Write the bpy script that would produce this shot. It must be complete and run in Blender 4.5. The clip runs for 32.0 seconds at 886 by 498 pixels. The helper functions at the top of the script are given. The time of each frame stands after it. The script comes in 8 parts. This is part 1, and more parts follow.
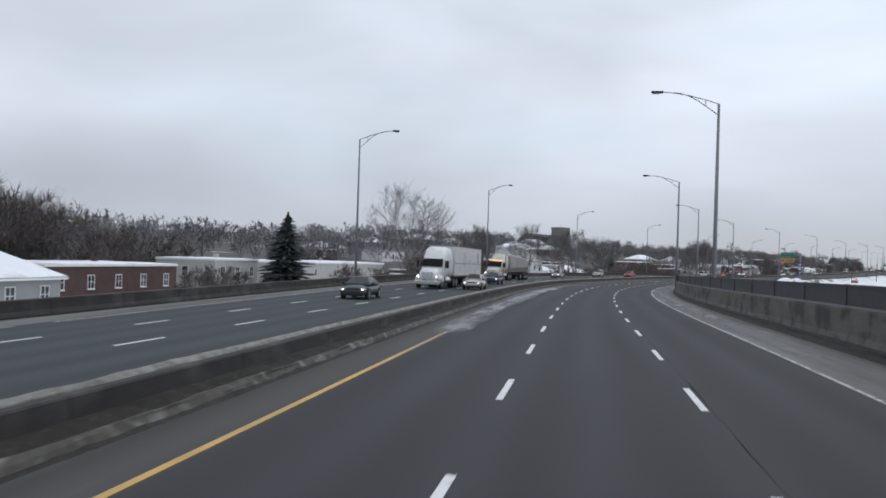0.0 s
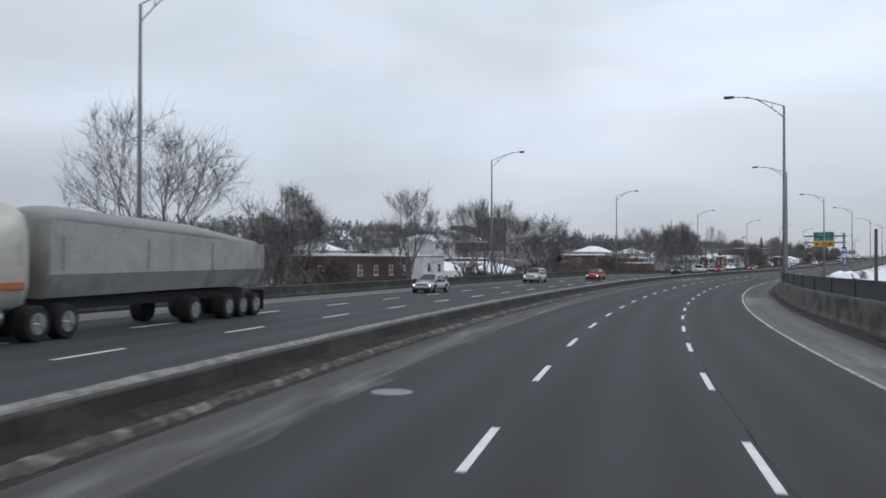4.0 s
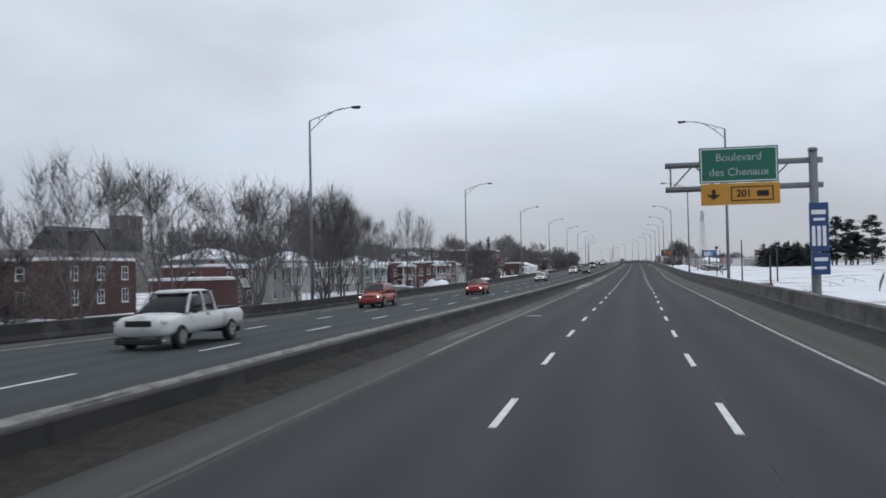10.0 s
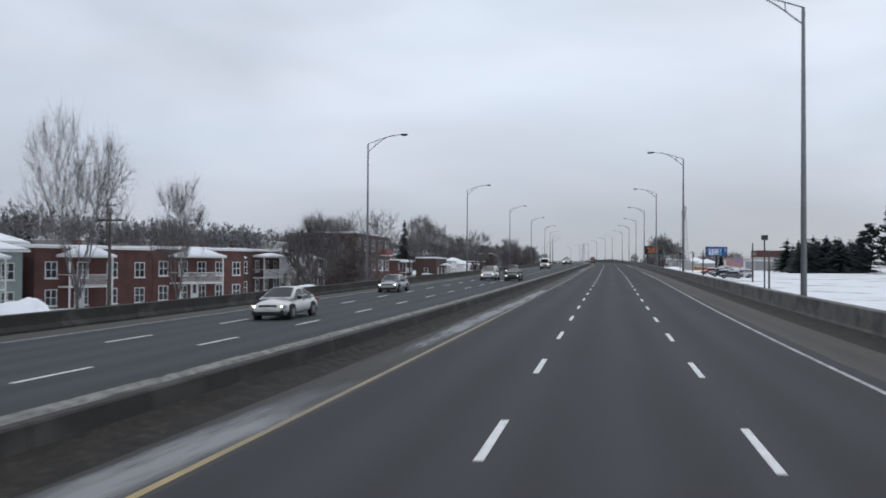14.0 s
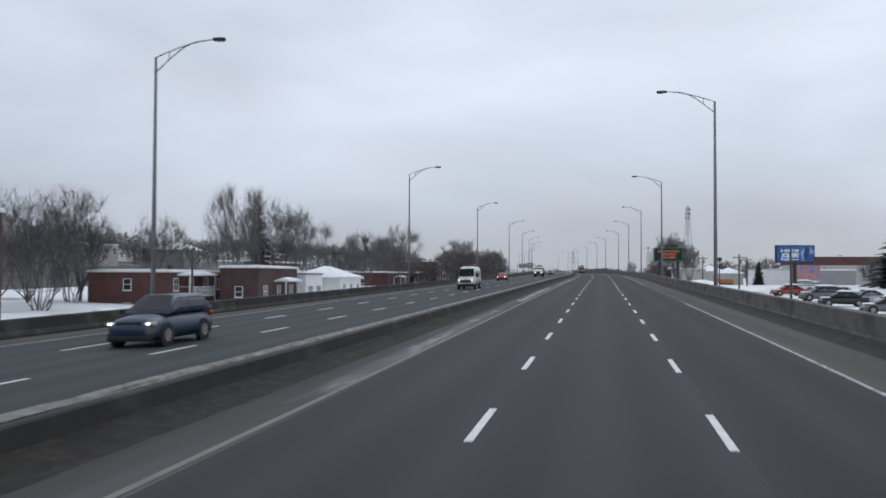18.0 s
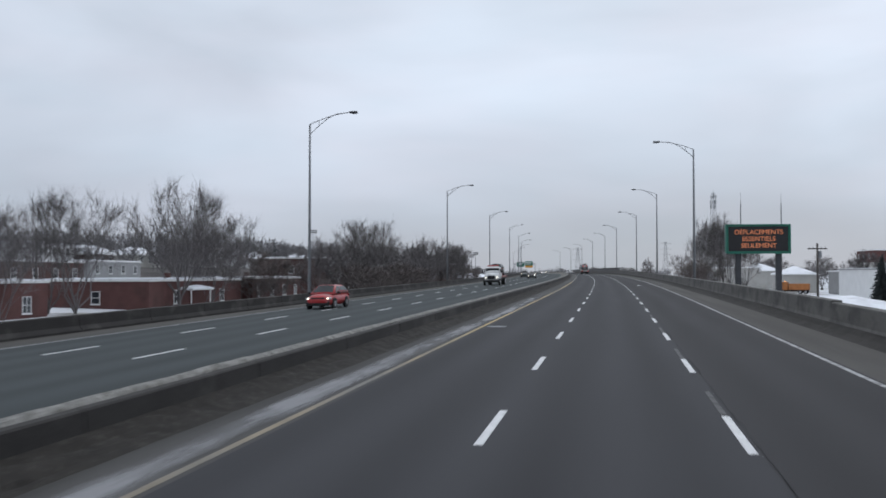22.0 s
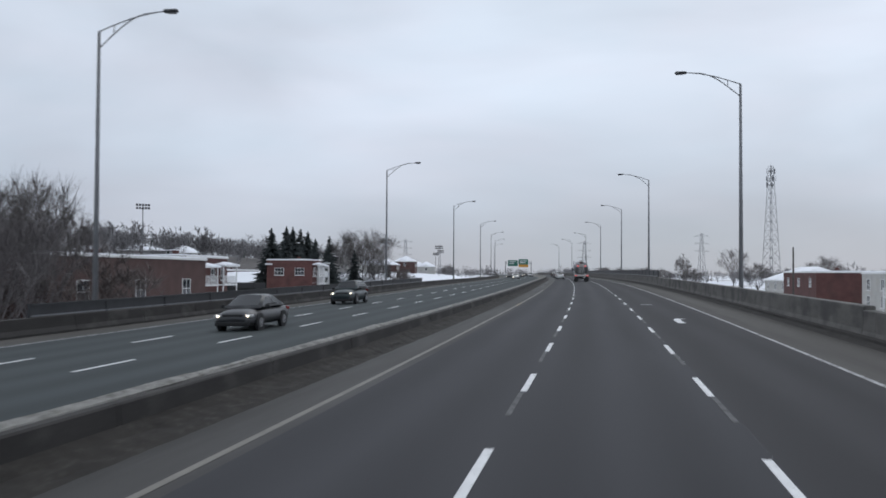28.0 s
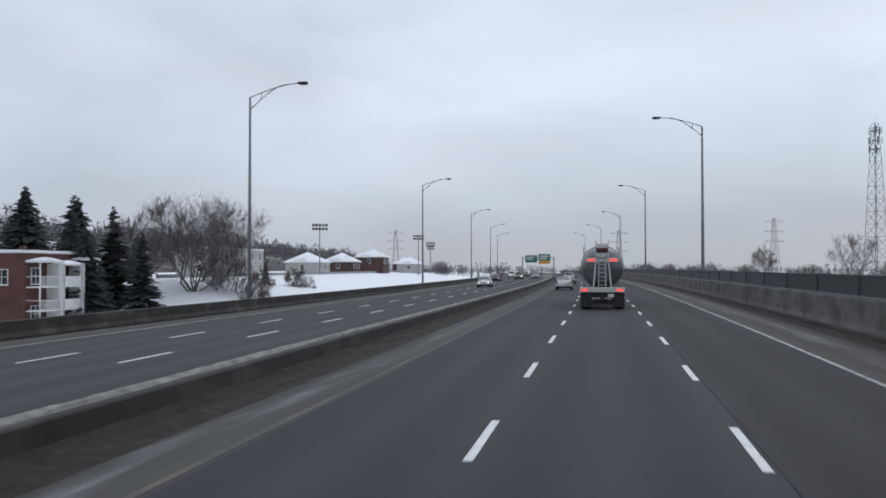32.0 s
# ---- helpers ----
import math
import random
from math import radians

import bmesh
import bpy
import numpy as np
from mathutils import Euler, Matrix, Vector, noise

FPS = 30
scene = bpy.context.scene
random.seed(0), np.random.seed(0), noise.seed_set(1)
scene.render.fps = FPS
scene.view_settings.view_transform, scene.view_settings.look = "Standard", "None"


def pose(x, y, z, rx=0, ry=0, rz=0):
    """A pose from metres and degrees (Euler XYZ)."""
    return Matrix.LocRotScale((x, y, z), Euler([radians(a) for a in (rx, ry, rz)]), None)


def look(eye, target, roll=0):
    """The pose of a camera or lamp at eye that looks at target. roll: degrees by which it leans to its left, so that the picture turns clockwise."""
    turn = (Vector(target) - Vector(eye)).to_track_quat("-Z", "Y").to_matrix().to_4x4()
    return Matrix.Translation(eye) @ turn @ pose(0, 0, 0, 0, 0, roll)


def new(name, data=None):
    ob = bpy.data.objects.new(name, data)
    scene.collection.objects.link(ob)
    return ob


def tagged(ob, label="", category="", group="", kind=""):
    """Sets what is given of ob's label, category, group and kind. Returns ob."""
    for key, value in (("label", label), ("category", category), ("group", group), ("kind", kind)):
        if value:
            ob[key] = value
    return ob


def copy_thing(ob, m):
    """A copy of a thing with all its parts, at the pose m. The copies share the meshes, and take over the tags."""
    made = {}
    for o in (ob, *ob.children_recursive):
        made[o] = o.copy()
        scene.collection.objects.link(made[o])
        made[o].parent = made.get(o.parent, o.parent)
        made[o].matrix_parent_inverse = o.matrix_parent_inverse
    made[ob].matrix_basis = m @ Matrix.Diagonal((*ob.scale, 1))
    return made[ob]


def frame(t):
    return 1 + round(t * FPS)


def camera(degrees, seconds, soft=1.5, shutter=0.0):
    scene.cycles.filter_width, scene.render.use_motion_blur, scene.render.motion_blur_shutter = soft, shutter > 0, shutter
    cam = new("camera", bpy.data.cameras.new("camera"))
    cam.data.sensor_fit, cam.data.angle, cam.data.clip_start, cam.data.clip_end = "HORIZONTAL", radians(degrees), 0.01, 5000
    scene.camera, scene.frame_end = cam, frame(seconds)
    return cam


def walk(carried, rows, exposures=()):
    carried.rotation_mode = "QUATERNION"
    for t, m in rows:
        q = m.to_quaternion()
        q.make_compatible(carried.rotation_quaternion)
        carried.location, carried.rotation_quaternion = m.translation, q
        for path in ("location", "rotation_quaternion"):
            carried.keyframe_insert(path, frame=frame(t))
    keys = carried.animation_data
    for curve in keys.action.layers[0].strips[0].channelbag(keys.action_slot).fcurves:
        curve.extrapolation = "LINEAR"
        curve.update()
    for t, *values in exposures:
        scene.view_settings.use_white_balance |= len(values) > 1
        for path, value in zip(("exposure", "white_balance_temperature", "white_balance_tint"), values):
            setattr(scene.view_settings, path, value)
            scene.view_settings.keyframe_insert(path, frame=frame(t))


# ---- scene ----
# ---------------------------------------------------------------- the road's line
# curvature (1e-5 per metre, right-hand bends positive) every 40 m, and height every 80 m, both from s = -60
BEND = [-232.2, -125.8, -19.4, 86.2, 168.6, 197.6, 191.3, 178.5, 163.6, 73.5, -18.2, -3.7, 13.6, 2.0, -11.1, -6.1, 3.7, 9.3, -17.0, -24.4, -23.8, -29.1, -32.1, -28.0, -19.3, -21.4, -29.2, -34.0, -35.4, -35.8, -36.3, -36.7, -37.1]
RISE = [0.06, -0.02, -0.56, -1.04, -1.01, -0.70, -0.36, 0.52, 1.44, 2.36, 3.09, 3.70, 4.34, 4.56, 4.75, 4.93, 5.11]
S_AX = np.arange(-60, 2300, 2.0)
_k = np.interp(S_AX, -60 + 40 * np.arange(len(BEND)), np.array(BEND) * 1e-5)
_h = np.concatenate([[0], np.cumsum((_k[1:] + _k[:-1]))])
_h -= np.interp(0, S_AX, _h)
_x = np.concatenate([[0], np.cumsum(np.sin((_h[1:] + _h[:-1]) / 2) * 2)])
_y = np.concatenate([[0], np.cumsum(np.cos((_h[1:] + _h[:-1]) / 2) * 2)])
_x -= np.interp(0, S_AX, _x)
_y -= np.interp(0, S_AX, _y)
_p = np.interp(S_AX, -60 + 80 * np.arange(len(RISE)), RISE)
_p = np.convolve(np.pad(_p, 10, mode="edge"), np.ones(21) / 21, "valid")


def heading(s):
    return float(np.interp(s, S_AX, _h))


def rise(s):
    return float(np.interp(s, S_AX, _p))


def bank(s):
    """Cross slope, up to the left, in the bend."""
    return 0.0196 * float(np.interp(s, [30, 110, 270, 330], [0, 1, 1, 0]))


def cross(s, a):
    """Height of the paving over the axis: banked in the bend, else the far carriageway falls a little."""
    b = bank(s)
    return -a * b - (1 - b / 0.0196) * 0.0237 * max(0.0, -a - 7.5)


def P(s, a, z=0.0, paved=True):
    """World point at s metres along the road, a metres to the right of its axis, z over the paving."""
    h = heading(s)
    return Vector((float(np.interp(s, S_AX, _x)) + a * math.cos(h), float(np.interp(s, S_AX, _y)) - a * math.sin(h),
                   rise(s) + (cross(s, a) if paved else 0.0) + z))


def on_road(s, a, z=0.0, turn=0.0, paved=True):
    """Pose at a place of the road; its y axis points along the road, turned by degrees to the left."""
    return Matrix.Translation(P(s, a, z, paved)) @ pose(0, 0, 0, 0, 0, turn - math.degrees(heading(s)))


# ---------------------------------------------------------------- camera
cam = camera(52.5, 32.0, soft=1.7, shutter=0.2)
PATH = [
    (0.0, -0.32, 0.00, 2.52, 0.61, -1.83, 9.36), (0.5, -0.18, 13.99, 2.50, 0.87, -1.16, 9.81), (1.0, -0.15, 27.98, 2.44, 0.68, -0.46, 10.18),
    (1.5, -0.24, 41.96, 2.35, 0.66, -0.37, 10.24), (2.0, -0.26, 55.93, 2.25, 0.68, -0.74, 9.96), (2.5, -0.17, 69.87, 2.16, 0.67, -0.20, 9.46),
    (3.0, 0.14, 83.73, 2.06, 0.64, -0.18, 8.58), (3.5, 0.64, 97.53, 1.97, 0.60, -0.14, 7.30), (4.0, 1.42, 111.24, 1.89, 0.72, -0.11, 5.87),
    (4.5, 2.55, 124.86, 1.81, 0.84, 0.35, 4.31), (5.0, 4.04, 138.39, 1.73, 0.86, 0.60, 2.79), (5.5, 5.89, 151.80, 1.65, 0.93, 0.85, 1.25),
    (6.0, 8.06, 165.09, 1.57, 1.01, 1.07, -0.28), (6.5, 10.84, 178.28, 1.49, 1.10, 1.27, -1.81), (7.0, 13.92, 191.46, 1.48, 1.00, 0.86, -3.39),
    (7.5, 17.26, 204.65, 1.48, 1.13, 1.50, -4.55), (8.0, 21.00, 217.81, 1.48, 1.10, 1.36, -5.68), (8.5, 24.90, 230.99, 1.49, 1.15, 1.22, -7.03),
    (9.0, 29.18, 244.11, 1.49, 1.33, 1.30, -8.47), (9.5, 33.71, 257.19, 1.50, 1.37, 1.08, -9.90), (10.0, 38.46, 270.26, 1.56, 1.41, 1.14, -10.95),
    (10.5, 43.47, 283.26, 1.62, 1.30, 0.56, -11.66), (11.0, 48.65, 296.16, 1.67, 1.14, -0.19, -12.32), (11.5, 54.07, 308.94, 1.73, 1.25, -0.06, -12.93),
    (12.0, 59.54, 321.68, 1.78, 1.16, 0.33, -13.13), (12.5, 65.09, 334.34, 1.84, 1.23, -0.01, -13.11), (13.0, 70.51, 346.96, 1.90, 0.89, 0.12, -13.11),
    (13.5, 75.83, 359.56, 1.95, 0.89, -0.22, -12.94), (14.0, 81.16, 372.06, 2.01, 1.09, -0.34, -12.68), (14.5, 86.41, 384.55, 2.07, 1.04, -0.25, -12.61),
    (15.0, 91.72, 397.01, 2.12, 1.09, -0.27, -12.78), (15.5, 96.94, 409.48, 2.22, 1.22, -0.17, -13.17), (16.0, 102.13, 421.97, 2.37, 1.35, -0.07, -13.24),
    (16.5, 107.63, 434.30, 2.52, 1.49, 0.02, -13.28), (17.0, 113.15, 446.66, 2.67, 1.61, 0.10, -13.30), (17.5, 118.66, 459.03, 2.82, 1.75, 0.18, -13.28),
    (18.0, 124.19, 471.42, 2.97, 1.70, -0.18, -13.07), (18.5, 129.57, 483.91, 3.13, 1.72, 0.19, -12.97), (19.0, 134.96, 496.46, 3.28, 1.66, -0.32, -13.03),
    (19.5, 140.35, 509.07, 3.44, 1.63, -0.09, -13.02), (20.0, 145.76, 521.75, 3.60, 1.69, 0.21, -13.00), (20.5, 151.13, 534.47, 3.75, 1.74, 0.26, -12.92),
    (21.0, 156.50, 547.18, 3.91, 1.67, 0.14, -12.69), (21.5, 161.86, 559.88, 4.07, 1.63, -0.07, -12.58), (22.0, 167.23, 572.57, 4.23, 1.64, 0.06, -12.49),
    (22.5, 172.51, 585.27, 4.39, 1.69, 0.33, -12.40), (23.0, 177.81, 597.91, 4.55, 1.74, 0.36, -12.42), (23.5, 183.11, 610.50, 4.71, 1.75, 0.66, -12.50),
    (24.0, 188.37, 623.04, 4.86, 1.59, 0.45, -12.67), (24.5, 193.74, 635.51, 4.99, 1.57, 0.20, -12.73), (25.0, 199.08, 648.02, 5.11, 1.49, -0.07, -12.55),
    (25.5, 204.39, 660.55, 5.24, 1.43, -0.69, -12.23), (26.0, 209.67, 673.10, 5.36, 1.42, -0.76, -12.10), (26.5, 214.83, 685.74, 5.49, 1.40, -0.84, -11.97),
    (27.0, 219.97, 698.45, 5.61, 1.37, -0.90, -11.86), (27.5, 225.09, 711.22, 5.72, 1.33, -0.97, -11.75), (28.0, 230.16, 724.06, 5.82, 1.55, -0.31, -11.62),
    (28.5, 235.25, 736.93, 5.93, 1.67, -0.09, -11.28), (29.0, 240.30, 749.83, 6.03, 1.64, -0.02, -11.00), (29.5, 245.34, 762.74, 6.14, 1.45, 0.03, -10.83),
    (30.0, 250.30, 775.70, 6.24, 1.44, 0.11, -10.62), (30.5, 255.19, 788.71, 6.36, 1.48, 0.48, -10.20), (31.0, 260.05, 801.75, 6.47, 1.42, -0.31, -10.03),
    (31.5, 264.90, 814.84, 6.58, 1.35, -0.14, -9.82), (32.0, 269.70, 827.98, 6.69, 1.36, 0.04, -9.39),
]
walk(cam, [(t, pose(x, y, z, 90 + p, r, w)) for t, x, y, z, p, r, w in PATH], exposures=[(0.0, 0.14, 6500, 10), (4.5, 0.12, 6500, 10), (7.0, 0.0, 6500, 10), (13.0, 0.0, 6470, 10), (18.0, 0.0, 6400, 10), (32.0, 0.0, 6390, 10)])

# ---------------------------------------------------------------- sky and light: a grey winter overcast
world = bpy.data.worlds.new("overcast")
scene.world = world
world.use_nodes = True
wn, wl = world.node_tree.nodes, world.node_tree.links
wn.clear()
w_out = wn.new("ShaderNodeOutputWorld")
w_sky = wn.new("ShaderNodeTexSky")
w_sky.sky_type, w_sky.sun_disc = "NISHITA", False
w_sky.sun_elevation, w_sky.sun_rotation = radians(38), radians(35)
w_skybg = wn.new("ShaderNodeBackground")
w_skybg.inputs["Strength"].default_value = 0.006
wl.new(w_sky.outputs[0], w_skybg.inputs[0])
w_co = wn.new("ShaderNodeTexCoord")
w_sep = wn.new("ShaderNodeSeparateXYZ")
wl.new(w_co.outputs["Generated"], w_sep.inputs[0])
w_grad = wn.new("ShaderNodeValToRGB")          # brightness from the horizon up
wl.new(w_sep.outputs["Z"], w_grad.inputs[0])
e = w_grad.color_ramp.elements
e[0].position, e[0].color = 0.0, (0.435, 0.475, 0.545, 1)
e[1].position, e[1].color = 0.45, (0.70, 0.755, 0.84, 1)
m = e.new(0.06)
m.color = (0.475, 0.515, 0.595, 1)
m = e.new(0.17)
m.color = (0.62, 0.67, 0.76, 1)
w_map = wn.new("ShaderNodeMapping")
w_map.inputs["Scale"].default_value = (1.5, 1.5, 4.8)
w_map.inputs["Rotation"].default_value = (0.06, 0.03, 0.4)
wl.new(w_co.outputs["Generated"], w_map.inputs[0])
w_noise = wn.new("ShaderNodeTexNoise")
w_noise.inputs["Scale"].default_value, w_noise.inputs["Detail"].default_value = 1.5, 5
w_noise.inputs["Roughness"].default_value, w_noise.inputs["Distortion"].default_value = 0.42, 0.3
wl.new(w_map.outputs[0], w_noise.inputs["Vector"])
w_cl = wn.new("ShaderNodeMapRange")
w_cl.inputs["From Min"].default_value, w_cl.inputs["From Max"].default_value = 0.3, 0.7
w_cl.inputs["To Min"].default_value, w_cl.inputs["To Max"].default_value = 0.82, 1.18
wl.new(w_noise.outputs[0], w_cl.inputs[0])
w_mul = wn.new("ShaderNodeVectorMath")
w_mul.operation = "SCALE"
# thinner cloud lets a little more blue through
w_thin = wn.new("ShaderNodeTexNoise")
w_thin.inputs["Scale"].default_value, w_thin.inputs["Detail"].default_value = 3.2, 3
wl.new(w_map.outputs[0], w_thin.inputs["Vector"])
w_hue = wn.new("ShaderNodeValToRGB")
e = w_hue.color_ramp.elements
e[0].position, e[0].color = 0.35, (1.012, 0.998, 0.998, 1)
e[1].position, e[1].color = 0.68, (0.972, 1.0, 1.006, 1)
wl.new(w_thin.outputs[0], w_hue.inputs[0])
w_tone = wn.new("ShaderNodeVectorMath")
w_tone.operation = "MULTIPLY"
wl.new(w_grad.outputs[0], w_tone.inputs[0])
wl.new(w_hue.outputs[0], w_tone.inputs[1])
wl.new(w_tone.outputs[0], w_mul.inputs[0])
wl.new(w_cl.outputs[0], w_mul.inputs["Scale"])
w_bg = wn.new("ShaderNodeBackground")
w_bg.inputs["Strength"].default_value = 1.0
wl.new(w_mul.outputs[0], w_bg.inputs[0])
w_add = wn.new("ShaderNodeAddShader")
wl.new(w_bg.outputs[0], w_add.inputs[0])
wl.new(w_skybg.outputs[0], w_add.inputs[1])
wl.new(w_add.outputs[0], w_out.inputs[0])

sun = new("sun", bpy.data.lights.new("sun", "SUN"))
sun.data.energy, sun.data.angle, sun.data.color = 0.5, radians(40), (1.0, 0.98, 0.95)
sun.matrix_world = look((0, 0, 100), (-35, -50, 20))


# ---------------------------------------------------------------- materials
def mat(name, colour, rough=0.7, metal=0.0, vary=0.25, scale=3.0, fine=40.0, bump=0.0, tint=None, tint_amount=0.0,
        tint_scale=0.6, uv=False, stretch=(1, 1, 1), spec=0.4, rand=0.0, glow=None, glow_power=0.0, alpha=None):
    """A surface: base colour broken up by coarse and fine noise, an optional second colour in patches, and relief."""
    m = bpy.data.materials.new(name)
    m.use_nodes = True
    n, l = m.node_tree.nodes, m.node_tree.links
    b = n["Principled BSDF"]
    b.inputs["Roughness"].default_value, b.inputs["Metallic"].default_value = rough, metal
    b.inputs["Specular IOR Level"].default_value = spec
    co = n.new("ShaderNodeTexCoord")
    mp = n.new("ShaderNodeMapping")
    mp.inputs["Scale"].default_value = stretch
    l.new(co.outputs["UV" if uv else "Object"], mp.inputs[0])
    n1, n2 = n.new("ShaderNodeTexNoise"), n.new("ShaderNodeTexNoise")
    n1.inputs["Scale"].default_value, n1.inputs["Detail"].default_value = scale, 4
    n2.inputs["Scale"].default_value, n2.inputs["Detail"].default_value = fine, 2
    l.new(mp.outputs[0], n1.inputs["Vector"])
    l.new(co.outputs["UV" if uv else "Object"], n2.inputs["Vector"])
    mix = n.new("ShaderNodeMath")
    mix.operation = "MULTIPLY_ADD"
    mix.inputs[1].default_value = 0.4
    l.new(n2.outputs[0], mix.inputs[0])
    half = n.new("ShaderNodeMath")
    half.operation = "MULTIPLY"
    half.inputs[1].default_value = 0.6
    l.new(n1.outputs[0], half.inputs[0])
    l.new(half.outputs[0], mix.inputs[2])
    rng = n.new("ShaderNodeMapRange")
    rng.inputs["From Min"].default_value, rng.inputs["From Max"].default_value = 0.3, 0.7
    rng.inputs["To Min"].default_value, rng.inputs["To Max"].default_value = 1 - vary, 1 + vary
    rng.clamp = False
    l.new(mix.outputs[0], rng.inputs[0])
    col = n.new("ShaderNodeRGB")
    col.outputs[0].default_value = (*colour, 1)
    src = col.outputs[0]
    if tint:
        n3 = n.new("ShaderNodeTexNoise")
        n3.inputs["Scale"].default_value, n3.inputs["Detail"].default_value = tint_scale, 5
        l.new(mp.outputs[0], n3.inputs["Vector"])
        r3 = n.new("ShaderNodeMapRange")
        r3.inputs["From Min"].default_value, r3.inputs["From Max"].default_value = 0.62 - 0.3 * tint_amount, 0.74 - 0.3 * tint_amount
        l.new(n3.outputs[0], r3.inputs[0])
        mx = n.new("ShaderNodeMix")
        mx.data_type = "RGBA"
        l.new(r3.outputs[0], mx.inputs["Factor"])
        l.new(src, mx.inputs["A"])
        mx.inputs["B"].default_value = (*tint, 1)
        src = mx.outputs["Result"]
    sc = n.new("ShaderNodeVectorMath")
    sc.operation = "SCALE"
    l.new(src, sc.inputs[0])
    l.new(rng.outputs[0], sc.inputs["Scale"])
    src = sc.outputs[0]
    if rand:
        oi = n.new("ShaderNodeObjectInfo")
        rr = n.new("ShaderNodeMapRange")
        rr.inputs["To Min"].default_value, rr.inputs["To Max"].default_value = 1 - rand, 1 + rand
        l.new(oi.outputs["Random"], rr.inputs[0])
        s2 = n.new("ShaderNodeVectorMath")
        s2.operation = "SCALE"
        l.new(src, s2.inputs[0])
        l.new(rr.outputs[0], s2.inputs["Scale"])
        src = s2.outputs[0]
    l.new(src, b.inputs["Base Color"])
    if bump:
        bp = n.new("ShaderNodeBump")
        bp.inputs["Strength"].default_value, bp.inputs["Distance"].default_value = bump, 0.02
        l.new(mix.outputs[0], bp.inputs["Height"])
        l.new(bp.outputs[0], b.inputs["Normal"])
    if glow:
        b.inputs["Emission Color"].default_value = (*glow, 1)
        b.inputs["Emission Strength"].default_value = glow_power
    return m


def asphalt(name, colour, pale, lanes, salt=0.0):
    """Paving: aggregate, long streaks along the wheel tracks, pale salt film and darker seams. UV is (along, across) in metres."""
    m = mat(name, colour, 0.8, vary=0.16, scale=0.5, fine=55.0, bump=0.12, uv=True, stretch=(0.12, 1.6, 1), spec=0.16)
    n, l = m.node_tree.nodes, m.node_tree.links
    b = n["Principled BSDF"]
    src = b.inputs["Base Color"].links[0].from_socket
    co = n.new("ShaderNodeTexCoord")
    sp = n.new("ShaderNodeSeparateXYZ")
    l.new(co.outputs["UV"], sp.inputs[0])
    # wheel tracks, polished a little darker
    ph = n.new("ShaderNodeMath")
    ph.operation = "MULTIPLY_ADD"
    ph.inputs[1].default_value, ph.inputs[2].default_value = 2 * math.pi / 1.83, lanes
    l.new(sp.outputs["Y"], ph.inputs[0])
    cs = n.new("ShaderNodeMath")
    cs.operation = "COSINE"
    l.new(ph.outputs[0], cs.inputs[0])
    rg = n.new("ShaderNodeMapRange")
    rg.inputs["From Min"].default_value = -1
    rg.inputs["To Min"].default_value, rg.inputs["To Max"].default_value = 0.87, 1.11
    l.new(cs.outputs[0], rg.inputs[0])
    sc = n.new("ShaderNodeVectorMath")
    sc.operation = "SCALE"
    l.new(src, sc.inputs[0])
    l.new(rg.outputs[0], sc.inputs["Scale"])
    # salt film
    mp = n.new("ShaderNodeMapping")
    mp.inputs["Scale"].default_value = (0.045, 0.55, 1)
    l.new(co.outputs["UV"], mp.inputs[0])
    nz = n.new("ShaderNodeTexNoise")
    nz.inputs["Scale"].default_value, nz.inputs["Detail"].default_value, nz.inputs["Roughness"].default_value = 1.0, 7, 0.6
    l.new(mp.outputs[0], nz.inputs["Vector"])
    r2 = n.new("ShaderNodeMapRange")
    r2.inputs["From Min"].default_value, r2.inputs["From Max"].default_value = 0.6 - 0.25 * salt, 0.85 - 0.2 * salt
    r2.inputs["To Max"].default_value = 0.25 + 0.6 * salt
    l.new(nz.outputs[0], r2.inputs[0])
    mx = n.new("ShaderNodeMix")
    mx.data_type = "RGBA"
    l.new(r2.outputs[0], mx.inputs["Factor"])
    l.new(sc.outputs[0], mx.inputs["A"])
    mx.inputs["B"].default_value = (*pale, 1)
    l.new(mx.outputs["Result"], b.inputs["Base Color"])
    return m


M_ROAD = asphalt("asphalt", (0.043, 0.043, 0.047), (0.075, 0.075, 0.08), 0.0)
M_ROAD_SLOW = asphalt("newer_asphalt", (0.037, 0.0362, 0.0385), (0.06, 0.058, 0.058), 0.0)
M_ROAD_FAR = asphalt("asphalt_far_carriageway", (0.045, 0.053, 0.055), (0.09, 0.096, 0.098), 1.0, 0.05)
M_SHOULDER = asphalt("salted_shoulder", (0.062, 0.060, 0.058), (0.15, 0.148, 0.146), 0.5, 0.45)
M_SHOULDER_PALE = asphalt("salt_white_shoulder", (0.125, 0.122, 0.12), (0.27, 0.27, 0.272), 0.5, 0.5)
M_SHOULDER_R = asphalt("sandy_shoulder", (0.078, 0.073, 0.068), (0.135, 0.129, 0.12), 0.5, 0.3)
M_WHITE = mat("road_paint_white", (0.66, 0.66, 0.66), 0.6, vary=0.2, scale=2.0, fine=30, tint=(0.3, 0.3, 0.3), tint_amount=0.12, tint_scale=7)
M_WHITE_WORN = mat("road_paint_worn", (0.42, 0.42, 0.42), 0.6, vary=0.35, scale=2.0, fine=30, tint=(0.13, 0.13, 0.13), tint_amount=0.5, tint_scale=5, uv=True)
M_YELLOW = mat("road_paint_yellow", (0.34, 0.25, 0.13), 0.6, vary=0.3, scale=1.0, fine=25, tint=(0.15, 0.14, 0.12), tint_amount=1.0, tint_scale=0.04, uv=True)
